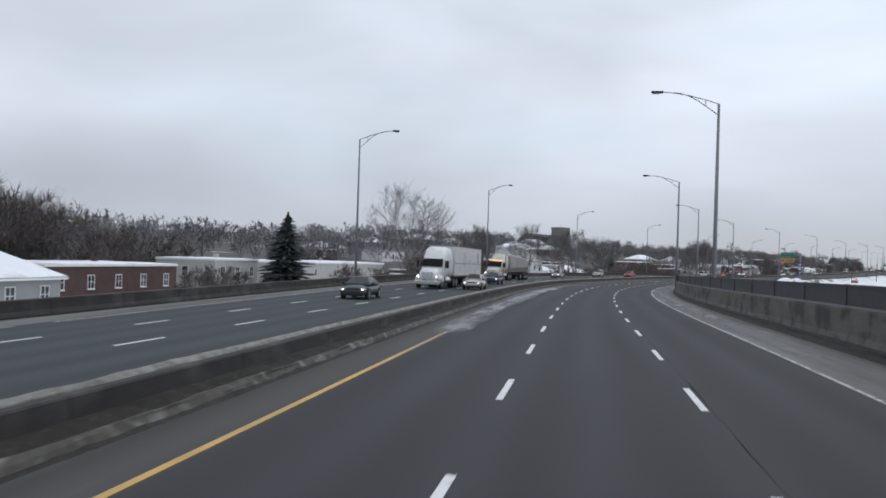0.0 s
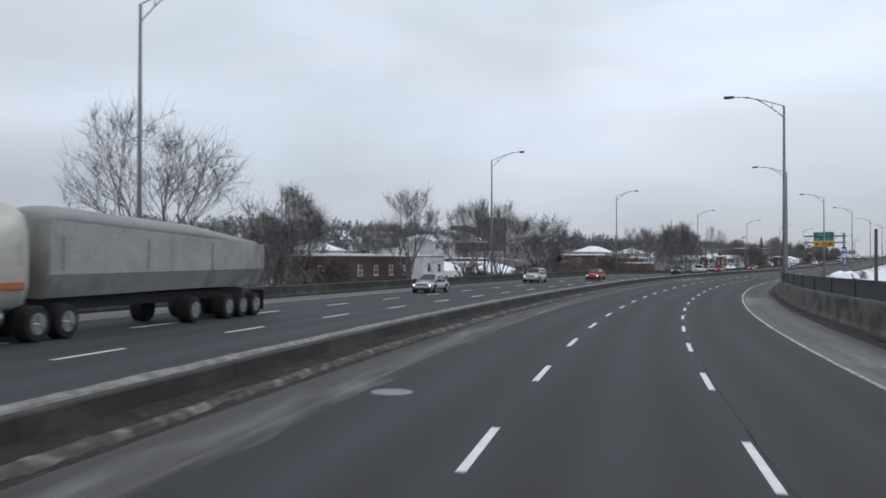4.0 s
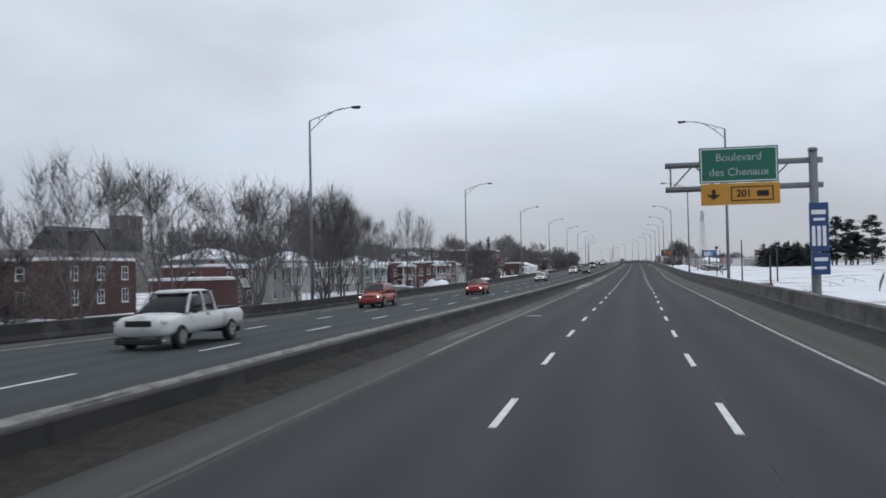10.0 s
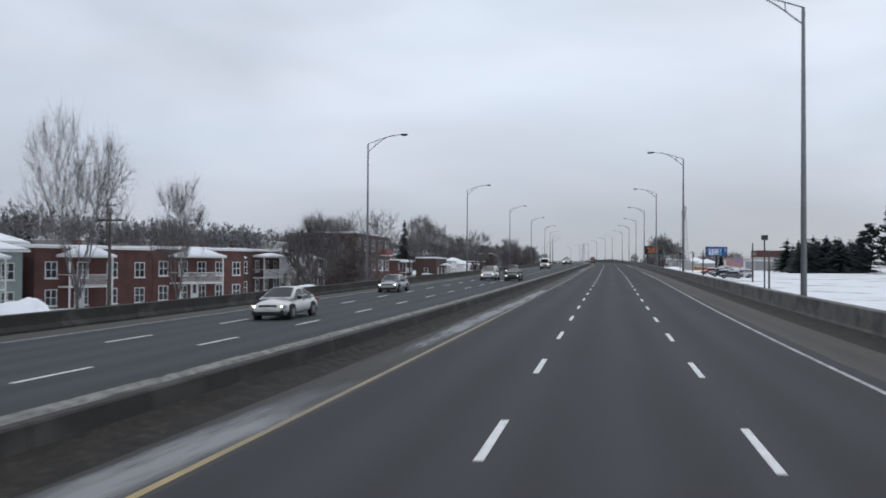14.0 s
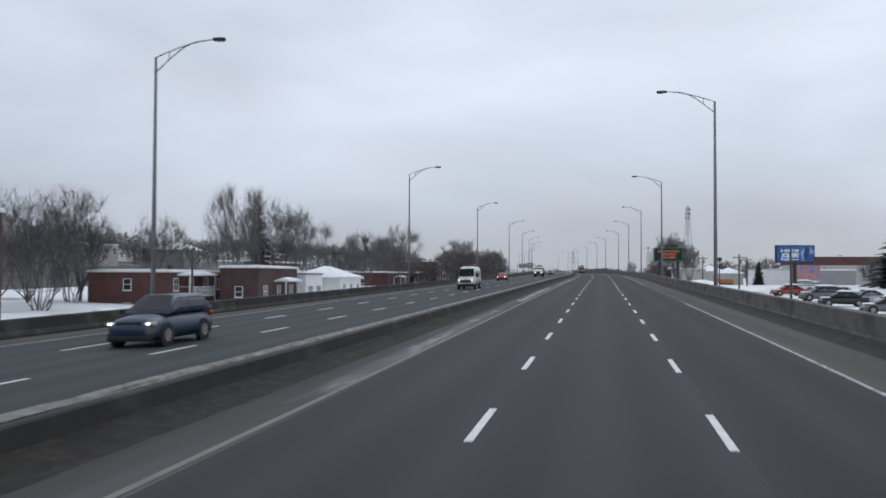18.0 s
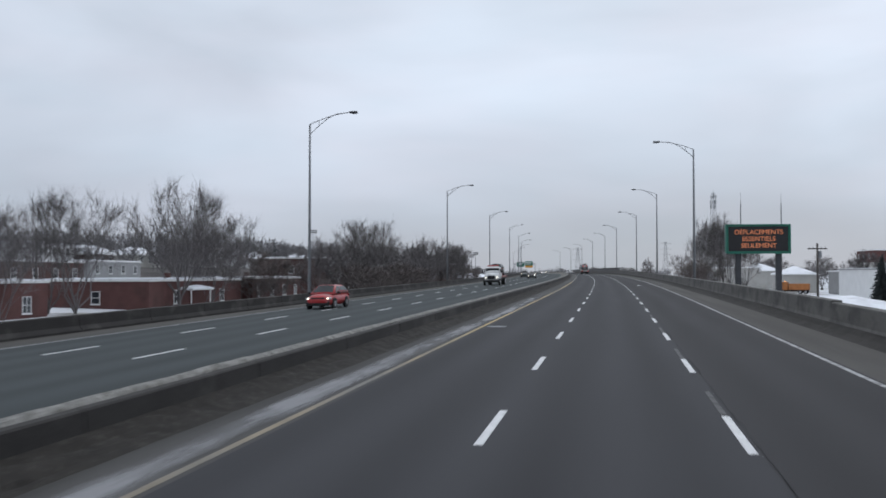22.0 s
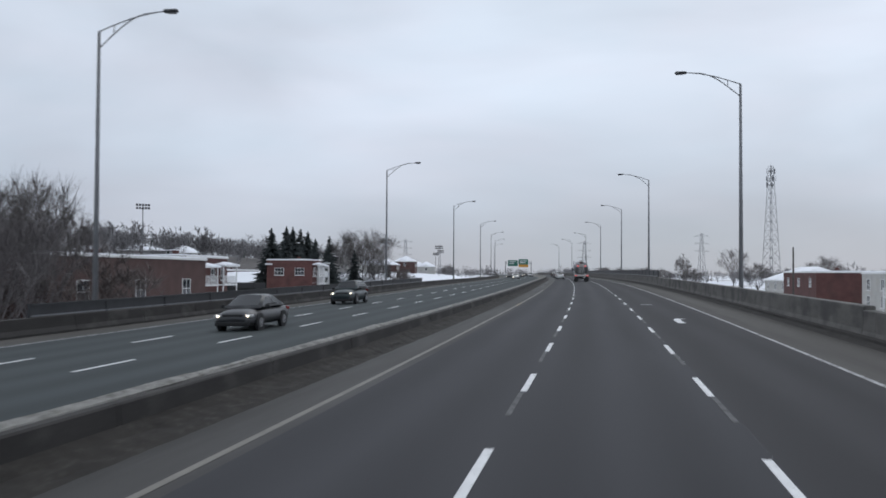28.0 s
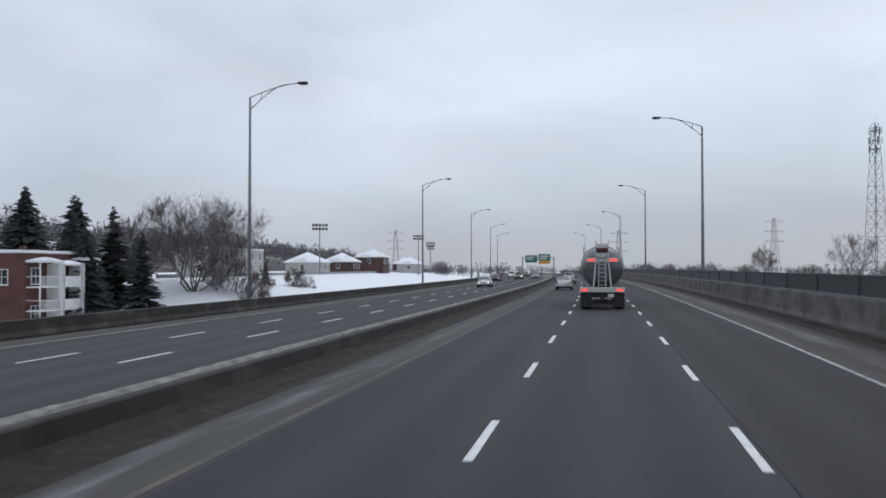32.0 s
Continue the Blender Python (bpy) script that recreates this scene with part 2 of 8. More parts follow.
M_YELLOW_NEW = mat("fresher_yellow_paint", (0.55, 0.33, 0.08), 0.6, vary=0.2, scale=1.0, fine=25, tint=(0.36, 0.25, 0.10), tint_amount=0.3, tint_scale=0.05, uv=True)
M_YELLOW_MID = mat("weathered_yellow_paint", (0.40, 0.29, 0.12), 0.6, vary=0.25, scale=1.0, fine=25, tint=(0.22, 0.18, 0.11), tint_amount=0.5, tint_scale=0.05, uv=True)
M_LINE_FAINT = mat("faded_line_paint", (0.115, 0.103, 0.086), 0.8, vary=0.3, scale=1.0, fine=25, tint=(0.07, 0.066, 0.06), tint_amount=0.8, tint_scale=0.5)
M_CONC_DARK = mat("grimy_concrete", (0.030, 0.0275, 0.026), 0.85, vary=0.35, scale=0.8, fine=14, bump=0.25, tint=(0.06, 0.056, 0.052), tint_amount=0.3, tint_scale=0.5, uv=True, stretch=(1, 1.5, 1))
M_CONC = mat("weathered_concrete", (0.125, 0.119, 0.11), 0.85, vary=0.3, scale=0.9, fine=14, bump=0.25, tint=(0.075, 0.072, 0.068), tint_amount=0.45, tint_scale=0.55, uv=True, stretch=(1, 1.5, 1))
M_CONC_BROWN = mat("rust_stained_concrete", (0.105, 0.098, 0.088), 0.85, vary=0.3, scale=0.9, fine=14, bump=0.25, tint=(0.045, 0.042, 0.038), tint_amount=0.45, tint_scale=0.55, uv=True, stretch=(1, 1.5, 1))
M_DIRT = mat("sand_and_slush", (0.024, 0.021, 0.018), 0.95, vary=0.45, scale=2.0, fine=22, bump=0.6, tint=(0.05, 0.046, 0.04), tint_amount=0.2, tint_scale=9)
M_GRIT = mat("dark_road_grit", (0.034, 0.031, 0.028), 0.95, vary=0.35, scale=1.2, fine=14, bump=0.5)
M_ICE = mat("dirty_ice", (0.21, 0.205, 0.19), 0.8, vary=0.45, scale=2.5, fine=18, bump=0.5, tint=(0.12, 0.115, 0.10), tint_amount=0.4, tint_scale=6.0)
M_CRUMBS = mat("gritty_ice_crumbs", (0.07, 0.065, 0.056), 0.9, vary=0.6, scale=4.0, fine=18, bump=0.5, tint=(0.19, 0.185, 0.17), tint_amount=0.35, tint_scale=2.2)
M_ICE_OLD = mat("sandy_old_ice", (0.12, 0.115, 0.10), 0.85, vary=0.45, scale=2.0, fine=15, bump=0.5, tint=(0.2, 0.195, 0.18), tint_amount=0.3, tint_scale=2.5)
M_SNOW = mat("snow", (0.80, 0.82, 0.86), 0.6, vary=0.08, scale=0.4, fine=6, bump=0.3, tint=(0.62, 0.63, 0.66), tint_amount=0.3, tint_scale=0.3)
M_GALV = mat("galvanised_steel", (0.20, 0.205, 0.215), 0.6, 0.3, vary=0.18, scale=1.5, fine=30)
M_DARKSTEEL = mat("dark_steel", (0.045, 0.046, 0.05), 0.55, 0.3, vary=0.25, scale=2, fine=25)


# ---------------------------------------------------------------- mesh helpers
def mesh_ob(name, verts, faces, material, uvs=None, parent=None, label="", smooth=False):
    me = bpy.data.meshes.new(name)
    me.from_pydata([tuple(v) for v in verts], [], faces)
    if uvs is not None:
        lay = me.uv_layers.new(name="UVMap")
        flat = np.array([uvs[i] for f in faces for i in f], dtype=np.float32).ravel()
        lay.data.foreach_set("uv", flat)
    if smooth:
        me.polygons.foreach_set("use_smooth", [True] * len(me.polygons))
    for one in material if isinstance(material, (list, tuple)) else [material]:
        me.materials.append(one)
    me.update()
    ob = new(name, me)
    if parent is not None:
        ob.parent = parent
    return tagged(ob, label) if label else ob


def part(name, bm, material, parent=None, label="", smooth=False):
    me = bpy.data.meshes.new(name)
    bm.to_mesh(me)
    bm.free()
    me.materials.append(material)
    if smooth:
        me.polygons.foreach_set("use_smooth", [True] * len(me.polygons))
    ob = new(name, me)
    if parent is not None:
        ob.parent = parent
    return tagged(ob, label) if label else ob


def thing(name, m, label, category, group="", kind=""):
    ob = new(name)
    ob.matrix_basis = m
    ob.empty_display_size = 0.3
    return tagged(ob, label, category, group, kind)


def box(bm, lo, hi, bevel=0.0, m=None):
    """A box between two corners, its edges rounded off by bevel."""
    r = bmesh.ops.create_cube(bm, size=1.0)
    v = r["verts"]
    c = [(lo[i] + hi[i]) / 2 for i in range(3)]
    d = [hi[i] - lo[i] for i in range(3)]
    for q in v:
        q.co = Vector((c[0] + q.co.x * d[0], c[1] + q.co.y * d[1], c[2] + q.co.z * d[2]))
    if m is not None:
        bmesh.ops.transform(bm, matrix=m, verts=v)
    if bevel:
        edges = list({e for q in v for e in q.link_edges})
        bmesh.ops.bevel(bm, geom=edges, offset=bevel, segments=2, profile=0.5, affect="EDGES")
    return bm


def boxes(*list_of):
    bm = bmesh.new()
    for one in list_of:
        box(bm, *one)
    return bm


def rod(bm, a, b, r0, r1=None, sides=8, caps=True):
    """A tapered round bar from a to b."""
    a, b = Vector(a), Vector(b)
    r1 = r0 if r1 is None else r1
    q = (b - a).to_track_quat("Z", "Y").to_matrix()
    rings = []
    for c, r in ((a, r0), (b, r1)):
        rings.append([bm.verts.new(c + q @ Vector((math.cos(i * math.tau / sides) * r, math.sin(i * math.tau / sides) * r, 0))) for i in range(sides)])
    for i in range(sides):
        bm.faces.new((rings[0][i], rings[0][(i + 1) % sides], rings[1][(i + 1) % sides], rings[1][i]))
    if caps:
        bm.faces.new(rings[0][::-1])
        bm.faces.new(rings[1])
    return bm


def pipe(bm, pts, r, sides=6):
    """One bent round bar through points."""
    rings = []
    for i, q in enumerate(pts):
        d = (pts[min(i + 1, len(pts) - 1)] - pts[max(i - 1, 0)]).normalized()
        u = d.cross(Vector((0, 1, 0))).normalized()
        v = d.cross(u)
        rings.append([bm.verts.new(q + (u * math.cos(k * math.tau / sides) + v * math.sin(k * math.tau / sides)) * r) for k in range(sides)])
    for a, b in zip(rings, rings[1:]):
        for k in range(sides):
            bm.faces.new((a[k], a[(k + 1) % sides], b[(k + 1) % sides], b[k]))
    bm.faces.new(rings[0][::-1])
    bm.faces.new(rings[-1])
    return bm


def sweep(name, prof, s0, s1, step, material, parent=None, label="", wiggle=0.0, seed=0, closed=False, paved=True, ends=True, sway=()):
    """A cross-section [(across, height), ...] drawn along the road, with UVs in metres; sway: rows of (along, metres sideways)."""
    n = max(1, int(round((s1 - s0) / step)))
    k = len(prof)
    rnd = random.Random(seed)
    verts, uvs, faces = [], [], []
    run = [0.0]
    for i in range(1, k):
        run.append(run[-1] + math.hypot(prof[i][0] - prof[i - 1][0], prof[i][1] - prof[i - 1][1]))
    for j in range(n + 1):
        s = s0 + (s1 - s0) * j / n
        off = float(np.interp(s, *zip(*sway))) if sway else 0.0
        for i, (a, z) in enumerate(prof):
            w = wiggle if 0 < i < k - 1 or wiggle < 0 else 0.0
            wa = abs(w) * noise.noise((s * 0.35, i * 3.1, seed)) * 1.6 if w else 0.0
            wz = abs(w) * (0.6 * noise.noise((s * 0.8, i * 2.3, seed + 5)) + 0.5 * noise.noise((s * 2.6, i, seed + 9))) if w else 0.0
            verts.append(P(s, a + wa + off, z + wz, paved))
            uvs.append((s, run[i] + prof[0][0]))
    m = k if closed else k - 1
    for j in range(n):
        for i in range(m):
            a, b = j * k + i, j * k + (i + 1) % k
            faces.append((a, b, b + k, a + k))
    if closed and ends:
        faces.append(tuple(range(k))[::-1])
        faces.append(tuple(n * k + i for i in range(k)))
    return mesh_ob(name, verts, faces, material, uvs, parent, label)


# ---------------------------------------------------------------- ground
def ground_z(x, y):
    s = x * 0.36 + y * 0.93
    return float(np.interp(s, S_AX, _p)) - 4.3


gx, gy = np.arange(-2600, 2601, 40.0), np.arange(-600, 4201, 40.0)
gv = [(x, y, ground_z(x, y) - 0.4 + 0.7 * noise.noise((x * 0.006, y * 0.006, 3))) for y in gy for x in gx]
nx = len(gx)
gf = [(j * nx + i, j * nx + i + 1, (j + 1) * nx + i + 1, (j + 1) * nx + i) for j in range(len(gy) - 1) for i in range(nx - 1)]
M_GROUND = mat("snowy_ground", (0.74, 0.76, 0.80), 0.8, vary=0.12, scale=0.05, fine=0.8, tint=(0.36, 0.34, 0.31), tint_amount=0.35, tint_scale=0.028, bump=0.2)
tagged(mesh_ob("ground", gv, gf, M_GROUND), "snow-covered ground with patches of brown winter grass", "ground", kind="structure")

# ---------------------------------------------------------------- carriageways
S0, S1 = -50.0, 1440.0
road = tagged(sweep("road", [(-5.02, 0), (-2.5, 0), (0, 0), (1.94, 0)], S0, S1, 6, M_ROAD),
              "three-lane dark grey asphalt motorway carriageway", "road", kind="structure")
for q0, q1, paving in ((S0, 470, M_ROAD), (470, S1, M_ROAD_SLOW)):
    sweep("slow_lane", [(1.94, 0), (3.8, 0), (5.62, 0)], q0, q1, 6, paving, road, "darker resurfaced slow lane" if q0 > 0 else "grey asphalt slow lane")
tagged(sweep("shoulder", [(-7.1, 0.0), (-6.0, 0), (-5.02, 0)], S0, S1, 6, M_SHOULDER),
       "narrow asphalt shoulder whitened by road salt", "shoulder", kind="structure")
for q0, q1, paving, look_of in ((S0, 190, M_SHOULDER_PALE, "salt-bleached grey asphalt shoulder in the bend"), (190, S1, M_SHOULDER_R, "brownish sandy asphalt shoulder beside the parapet")):
    tagged(sweep("shoulder", [(5.62, 0), (6.8, 0), (8.3, 0.0)], q0, q1, 6, paving), look_of, "shoulder", kind="structure")
road_far = tagged(sweep("road", [(-20.6, 0), (-16.6, 0), (-13, 0), (-9.2, 0)], S0, S1, 6, M_ROAD_FAR),
                  "damp greenish-grey asphalt carriageway for oncoming traffic", "road", kind="structure")
tagged(sweep("shoulder", [(-9.2, 0), (-8.4, 0), (-7.1, 0)], S0, S1, 6, M_SHOULDER_PALE),
       "salt-stained inner shoulder behind the median barrier", "shoulder", kind="structure")
tagged(sweep("shoulder", [(-24.2, 0), (-22.5, 0), (-20.6, 0)], S0, 190, 6, M_SHOULDER_PALE),
       "outer shoulder whitened by road salt in the bend", "shoulder", kind="structure")
tagged(sweep("shoulder", [(-24.2, 0), (-22.5, 0), (-20.6, 0)], 190, S1, 6, M_SHOULDER_R),
       "sandy brown outer shoulder of the far carriageway", "shoulder", kind="structure")

# edge lines
for q0, q1, worn, look_of in ((S0, 556, M_WHITE_WORN, "worn white edge line"), (556, 612, M_LINE_FAINT, "edge line almost worn away"), (612, S1, M_WHITE_WORN, "worn white edge line")):
    sweep("edge_line", [(5.42, 0.006), (5.55, 0.006)], q0, q1, 4, worn, road, look_of,
          sway=((20, .08), (90, .1), (212, -.03), (260, .08), (330, -.22), (380, -.36), (415, -.38), (480, -.08), (520, .03), (580, .05), (652, -.08), (706, .05), (789, .2), (871, .1), (1000, 0)))
for q0, q1, worn in ((S0, 32, M_YELLOW_NEW), (32, 300, M_LINE_FAINT), (300, 380, M_YELLOW), (380, 425, M_YELLOW_MID), (425, 630, M_YELLOW), (630, 745, M_YELLOW_MID), (745, 866, M_YELLOW), (866, S1, M_LINE_FAINT)):
    sweep("edge_line", [(-5.2, 0.006), (-5.07, 0.006)], q0, q1, 4, worn, road, "yellow edge line", sway=((250, 0), (320, -.15), (345, -.17), (394, -.05), (700, -.04), (770, -.17), (810, -.2), (860, -.02)))
sweep("edge_line", [(-20.42, 0.006), (-20.29, 0.006)], S0, S1, 4, M_WHITE_WORN, road_far, "worn white edge line")

# embankments
M_BANK = mat("rough_bank", (0.16, 0.14, 0.11), 0.95, vary=0.4, scale=0.4, fine=5, bump=0.6, tint=(0.72, 0.73, 0.76), tint_amount=0.8, tint_scale=0.12)
tagged(sweep("embankment", [(8.5, -0.3), (9.6, -0.45), (13, -2.6), (19, -4.6)], S0, S1, 8, M_BANK, wiggle=0.3, seed=4, paved=False),
       "snowy weedy bank below the motorway", "embankment", kind="structure")
tagged(sweep("embankment", [(-34, -4.6), (-29, -3.0), (-25.6, -0.6), (-24.3, -0.5)], S0, S1, 8, M_BANK, wiggle=0.3, seed=7, paved=False),
       "snowy weedy bank below the motorway", "embankment", kind="structure")



def terrace(label, prof, s0, s1, fade, material, name="yard", seed=0):
    """Raised ground along the road that sinks to the plain at both ends."""
    vs, fs, k = [], [], len(prof)
    n = int((s1 - s0) / 6)
    for j in range(n + 1):
        s = s0 + (s1 - s0) * j / n
        w = min(1.0, (s - s0) / fade, (s1 - s) / fade)
        w = w * w * (3 - 2 * w)
        for a, z in prof:
            vs.append(P(s, a, -4.7 + (z + 4.7) * w + 0.15 * noise.noise((s * 0.07, a * 0.1, seed)), False))
    for j in range(n):
        for i in range(k - 1):
            fs.append((j * k + i, j * k + i + 1, (j + 1) * k + i + 1, (j + 1) * k + i))
    return tagged(mesh_ob(name, vs, fs, material, smooth=True), label, name.replace("_", " "), kind="structure")


M_YARD = mat("trodden_snow", (0.74, 0.76, 0.79), 0.75, vary=0.1, scale=0.25, fine=3, bump=0.3, tint=(0.3, 0.29, 0.27), tint_amount=0.22, tint_scale=0.12)
terrace("snowy yards between the houses below the motorway", ((-95, -1.2), (-70, -1.5), (-52, -2.0), (-40, -2.2), (-31, -2.3), (-27.6, -2.0)), 190, 800, 24, M_YARD, seed=3)

terrace("open snow-covered playing field beside the motorway", ((10.3, -1.0), (12.5, -1.6), (60, -1.5), (140, -1.3), (190, -4.9)), 296, 722, 22, M_YARD, "field", 8)

# ---------------------------------------------------------------- barriers, cast in lengths
def barrier(name, label, prof, s0, s1, length, material, gap=0.03, sway=()):
    base = tagged(new(name), label, "barrier", kind="structure")
    s = s0
    while s < s1 - 1:
        e2 = min(s + length, s1)
        sweep("barrier_section", prof, s + gap / 2, e2 - gap / 2, 3, material, base, closed=True, sway=sway)
        s = e2
    return base


def safety(x, w, h, flip=1, foot=0.16):
    """A safety-shape section round x, w wide at the top."""
    return [(x - w / 2 - foot, -0.05), (x - w / 2 - foot, 0.09), (x - w / 2 - 0.03, h * 0.38), (x - w / 2, h - 0.03), (x - w / 2 + 0.03, h),
            (x + w / 2 - 0.03, h), (x + w / 2, h - 0.03), (x + w / 2 + 0.03, h * 0.38), (x + w / 2 + foot, 0.09), (x + w / 2 + foot, -0.05)]


# the parapet wanders a little from the edge line
WANDER = ((0, .3), (120, .35), (185, .2), (250, .1), (383, -.1), (575, .1), (690, 0), (790, .35), (850, .5), (885, .2), (930, .1))
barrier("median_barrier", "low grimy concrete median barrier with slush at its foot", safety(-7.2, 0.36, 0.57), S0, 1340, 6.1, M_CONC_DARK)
barrier("right_parapet", "weathered grey concrete parapet along the shoulder", safety(8.3, 0.4, 1.38, foot=0.14), S0, 192, 6.1, M_CONC_BROWN, sway=WANDER)
barrier("right_parapet", "weathered grey concrete parapet along the shoulder", safety(8.3, 0.4, 1.04, foot=0.14), 192, 640, 6.1, M_CONC, sway=WANDER)
barrier("right_parapet", "pale streaked concrete parapet along the shoulder", safety(8.3, 0.4, 1.12, foot=0.14), 640, 800, 6.1, M_CONC, sway=WANDER)
barrier("right_parapet", "pale streaked concrete parapet along the shoulder", safety(8.3, 0.4, 1.26, foot=0.14), 800, 882, 6.1, M_CONC, sway=WANDER)
barrier("right_parapet", "weathered grey concrete parapet along the shoulder", safety(8.3, 0.4, 1.36, foot=0.14), 882, 1340, 6.1, M_CONC, sway=WANDER)
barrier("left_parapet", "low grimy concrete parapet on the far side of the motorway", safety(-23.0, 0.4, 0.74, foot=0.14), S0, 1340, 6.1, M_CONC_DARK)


# dark steel screens bolted on the parapets of the overpasses
def screen(label, a, z0, z1, s0, s1, bay=5.9, sway=((0, 0), (1, 0))):
    base = tagged(new("guard_rail"), label, "guard rail", kind="structure")
    s = s0
    while s < s1 - 1:
        e2 = min(s + bay, s1)
        sweep("panel", [(a - .02, z0 + .07), (a + .02, z0 + .07), (a + .02, z1 - .05), (a - .02, z1 - .05)], s + .09, e2 - .09, 3, M_DARKSTEEL, base, closed=True, sway=sway)
        sweep("top_rail", [(a - .06, z1 - .05), (a + .06, z1 - .05), (a + .06, z1 + .04), (a - .06, z1 + .04)], s, e2 - .02, 3, M_DARKSTEEL, base, closed=True, sway=sway)
        sweep("bottom_rail", [(a - .07, z0), (a + .05, z0), (a + .05, z0 + .07), (a - .07, z0 + .07)], s, e2 - .02, 3, M_GALV, base, closed=True, sway=sway)
        bm = bmesh.new()
        box(bm, (-.06, -.07, z0 - .02), (.06, .07, z1 + .06), .01)
        post = part("post", bm, M_DARKSTEEL, base)
        post.matrix_basis = on_road(s, a + float(np.interp(s, *zip(*sway))))
        s = e2


screen("black steel guard screen on the bend's parapet", 8.3, 1.4, 2.15, S0, 192, sway=WANDER)
screen("black steel guard screen on the overpass parapet", 8.3, 1.38, 2.12, 882, 1150, sway=WANDER)
screen("black steel guard screen on the far parapet of the overpass", -23.0, 0.76, 1.25, 801, 893)

# slush and sand piled along the barriers
tagged(sweep("ice_crust", [(-7.2, 0.555), (-7.22, 0.59), (-7.27, 0.62), (-7.36, 0.645), (-7.45, 0.60)], S0, 1200, 0.35, M_ICE, wiggle=0.035, seed=6),
       "lumpy crust of dirty ice on top of the median barrier", "ice", kind="stuff")
tagged(sweep("slush_bank", [(-6.98, 0.26), (-6.9, 0.21), (-6.78, 0.14), (-6.64, 0.09), (-6.5, 0.04), (-6.35, -0.01)], S0, 1200, 0.25, M_DIRT, wiggle=0.06, seed=2),
       "ragged bank of sandy slush against the median barrier", "slush", kind="stuff")
tagged(sweep("slush_bank", [(-9.1, -0.02), (-8.7, 0.09), (-8.3, 0.26), (-7.9, 0.46), (-7.6, 0.5), (-7.36, 0.55)], S0, 1200, 0.6, M_ICE_OLD, wiggle=0.09, seed=12),
       "dirty ice left along the back of the median barrier", "ice", kind="stuff")
for q0, q1, toe in ((S0, 196, 7.72), (196, 790, 7.42), (790, 1200, 7.74)):
    tagged(sweep("slush_bank", [(toe, -0.01), (toe * .65 + 2.8, 0.06), (toe * .35 + 5.2, 0.14), (7.93, 0.24), (8.0, 0.31)], q0, q1, 0.25, M_GRIT, wiggle=0.035, seed=22, sway=WANDER),
           "dark sandy slush along the foot of the parapet", "slush", kind="stuff")


tagged(sweep("ice_crumbs", [(-6.72, 0.10), (-6.67, 0.15), (-6.6, 0.16), (-6.54, 0.11), (-6.48, 0.03)], S0, 264, 0.2, M_CRUMBS, wiggle=0.055, seed=41),
       "broken ridge of grey ice crumbs along the slush", "ice", kind="stuff")


# ---------------------------------------------------------------- street lamps
def lamp_mast(height, reach):
    """A tapered mast with a curved truss arm and a flat lantern; the arm reaches towards -x."""
    base = thing("street_lamp", Matrix(), "tall tapered galvanised motorway lamp with a curved truss arm", "street lamp", "motorway lamps")
    top = height - 0.9
    bm = bmesh.new()
    rod(bm, (0, 0, -1.2), (0, 0, top), 0.15, 0.075, 12)
    part("mast", bm, M_GALV, base, smooth=True)
    bm = bmesh.new()
    rod(bm, (0, 0, -1.25), (0, 0, -0.1), 0.24, 0.22, 10)
    part("base", bm, M_GALV, base)

    def upper(u):
        return Vector((-u * reach, 0, top + 0.9 * math.sin(u * math.pi / 2) ** 1.0 - 0.02 * u))

    def lower(u):
        return Vector((-u * reach * 0.75, 0, top - 0.85 + 1.68 * math.sin(min(1.0, u) * math.pi / 2) ** 1.05))
    for chord, n in ((upper, 10), (lower, 8)):
        bm = bmesh.new()
        pipe(bm, [chord(i / n) for i in range(n + 1)], 0.035)
        part("arm", bm, M_GALV, base, smooth=True)
    for u in (0.22, 0.45, 0.66):
        bm = bmesh.new()
        rod(bm, upper(u), lower(min(1.0, u * 1.28)), 0.024, sides=6)
        part("strut", bm, M_GALV, base)
    bm = bmesh.new()
    e2 = upper(1.0)
    box(bm, (e2.x - 0.42, -0.15, e2.z - 0.09), (e2.x + 0.3, 0.15, e2.z + 0.09), 0.07)
    head = part("lantern", bm, M_DARKSTEEL, base, "grey lamp head")
    bm = bmesh.new()
    box(bm, (e2.x - 0.34, -0.11, e2.z - 0.13), (e2.x + 0.08, 0.11, e2.z - 0.085), 0.02)
    part("lens", bm, M_GALV, head)
    return base


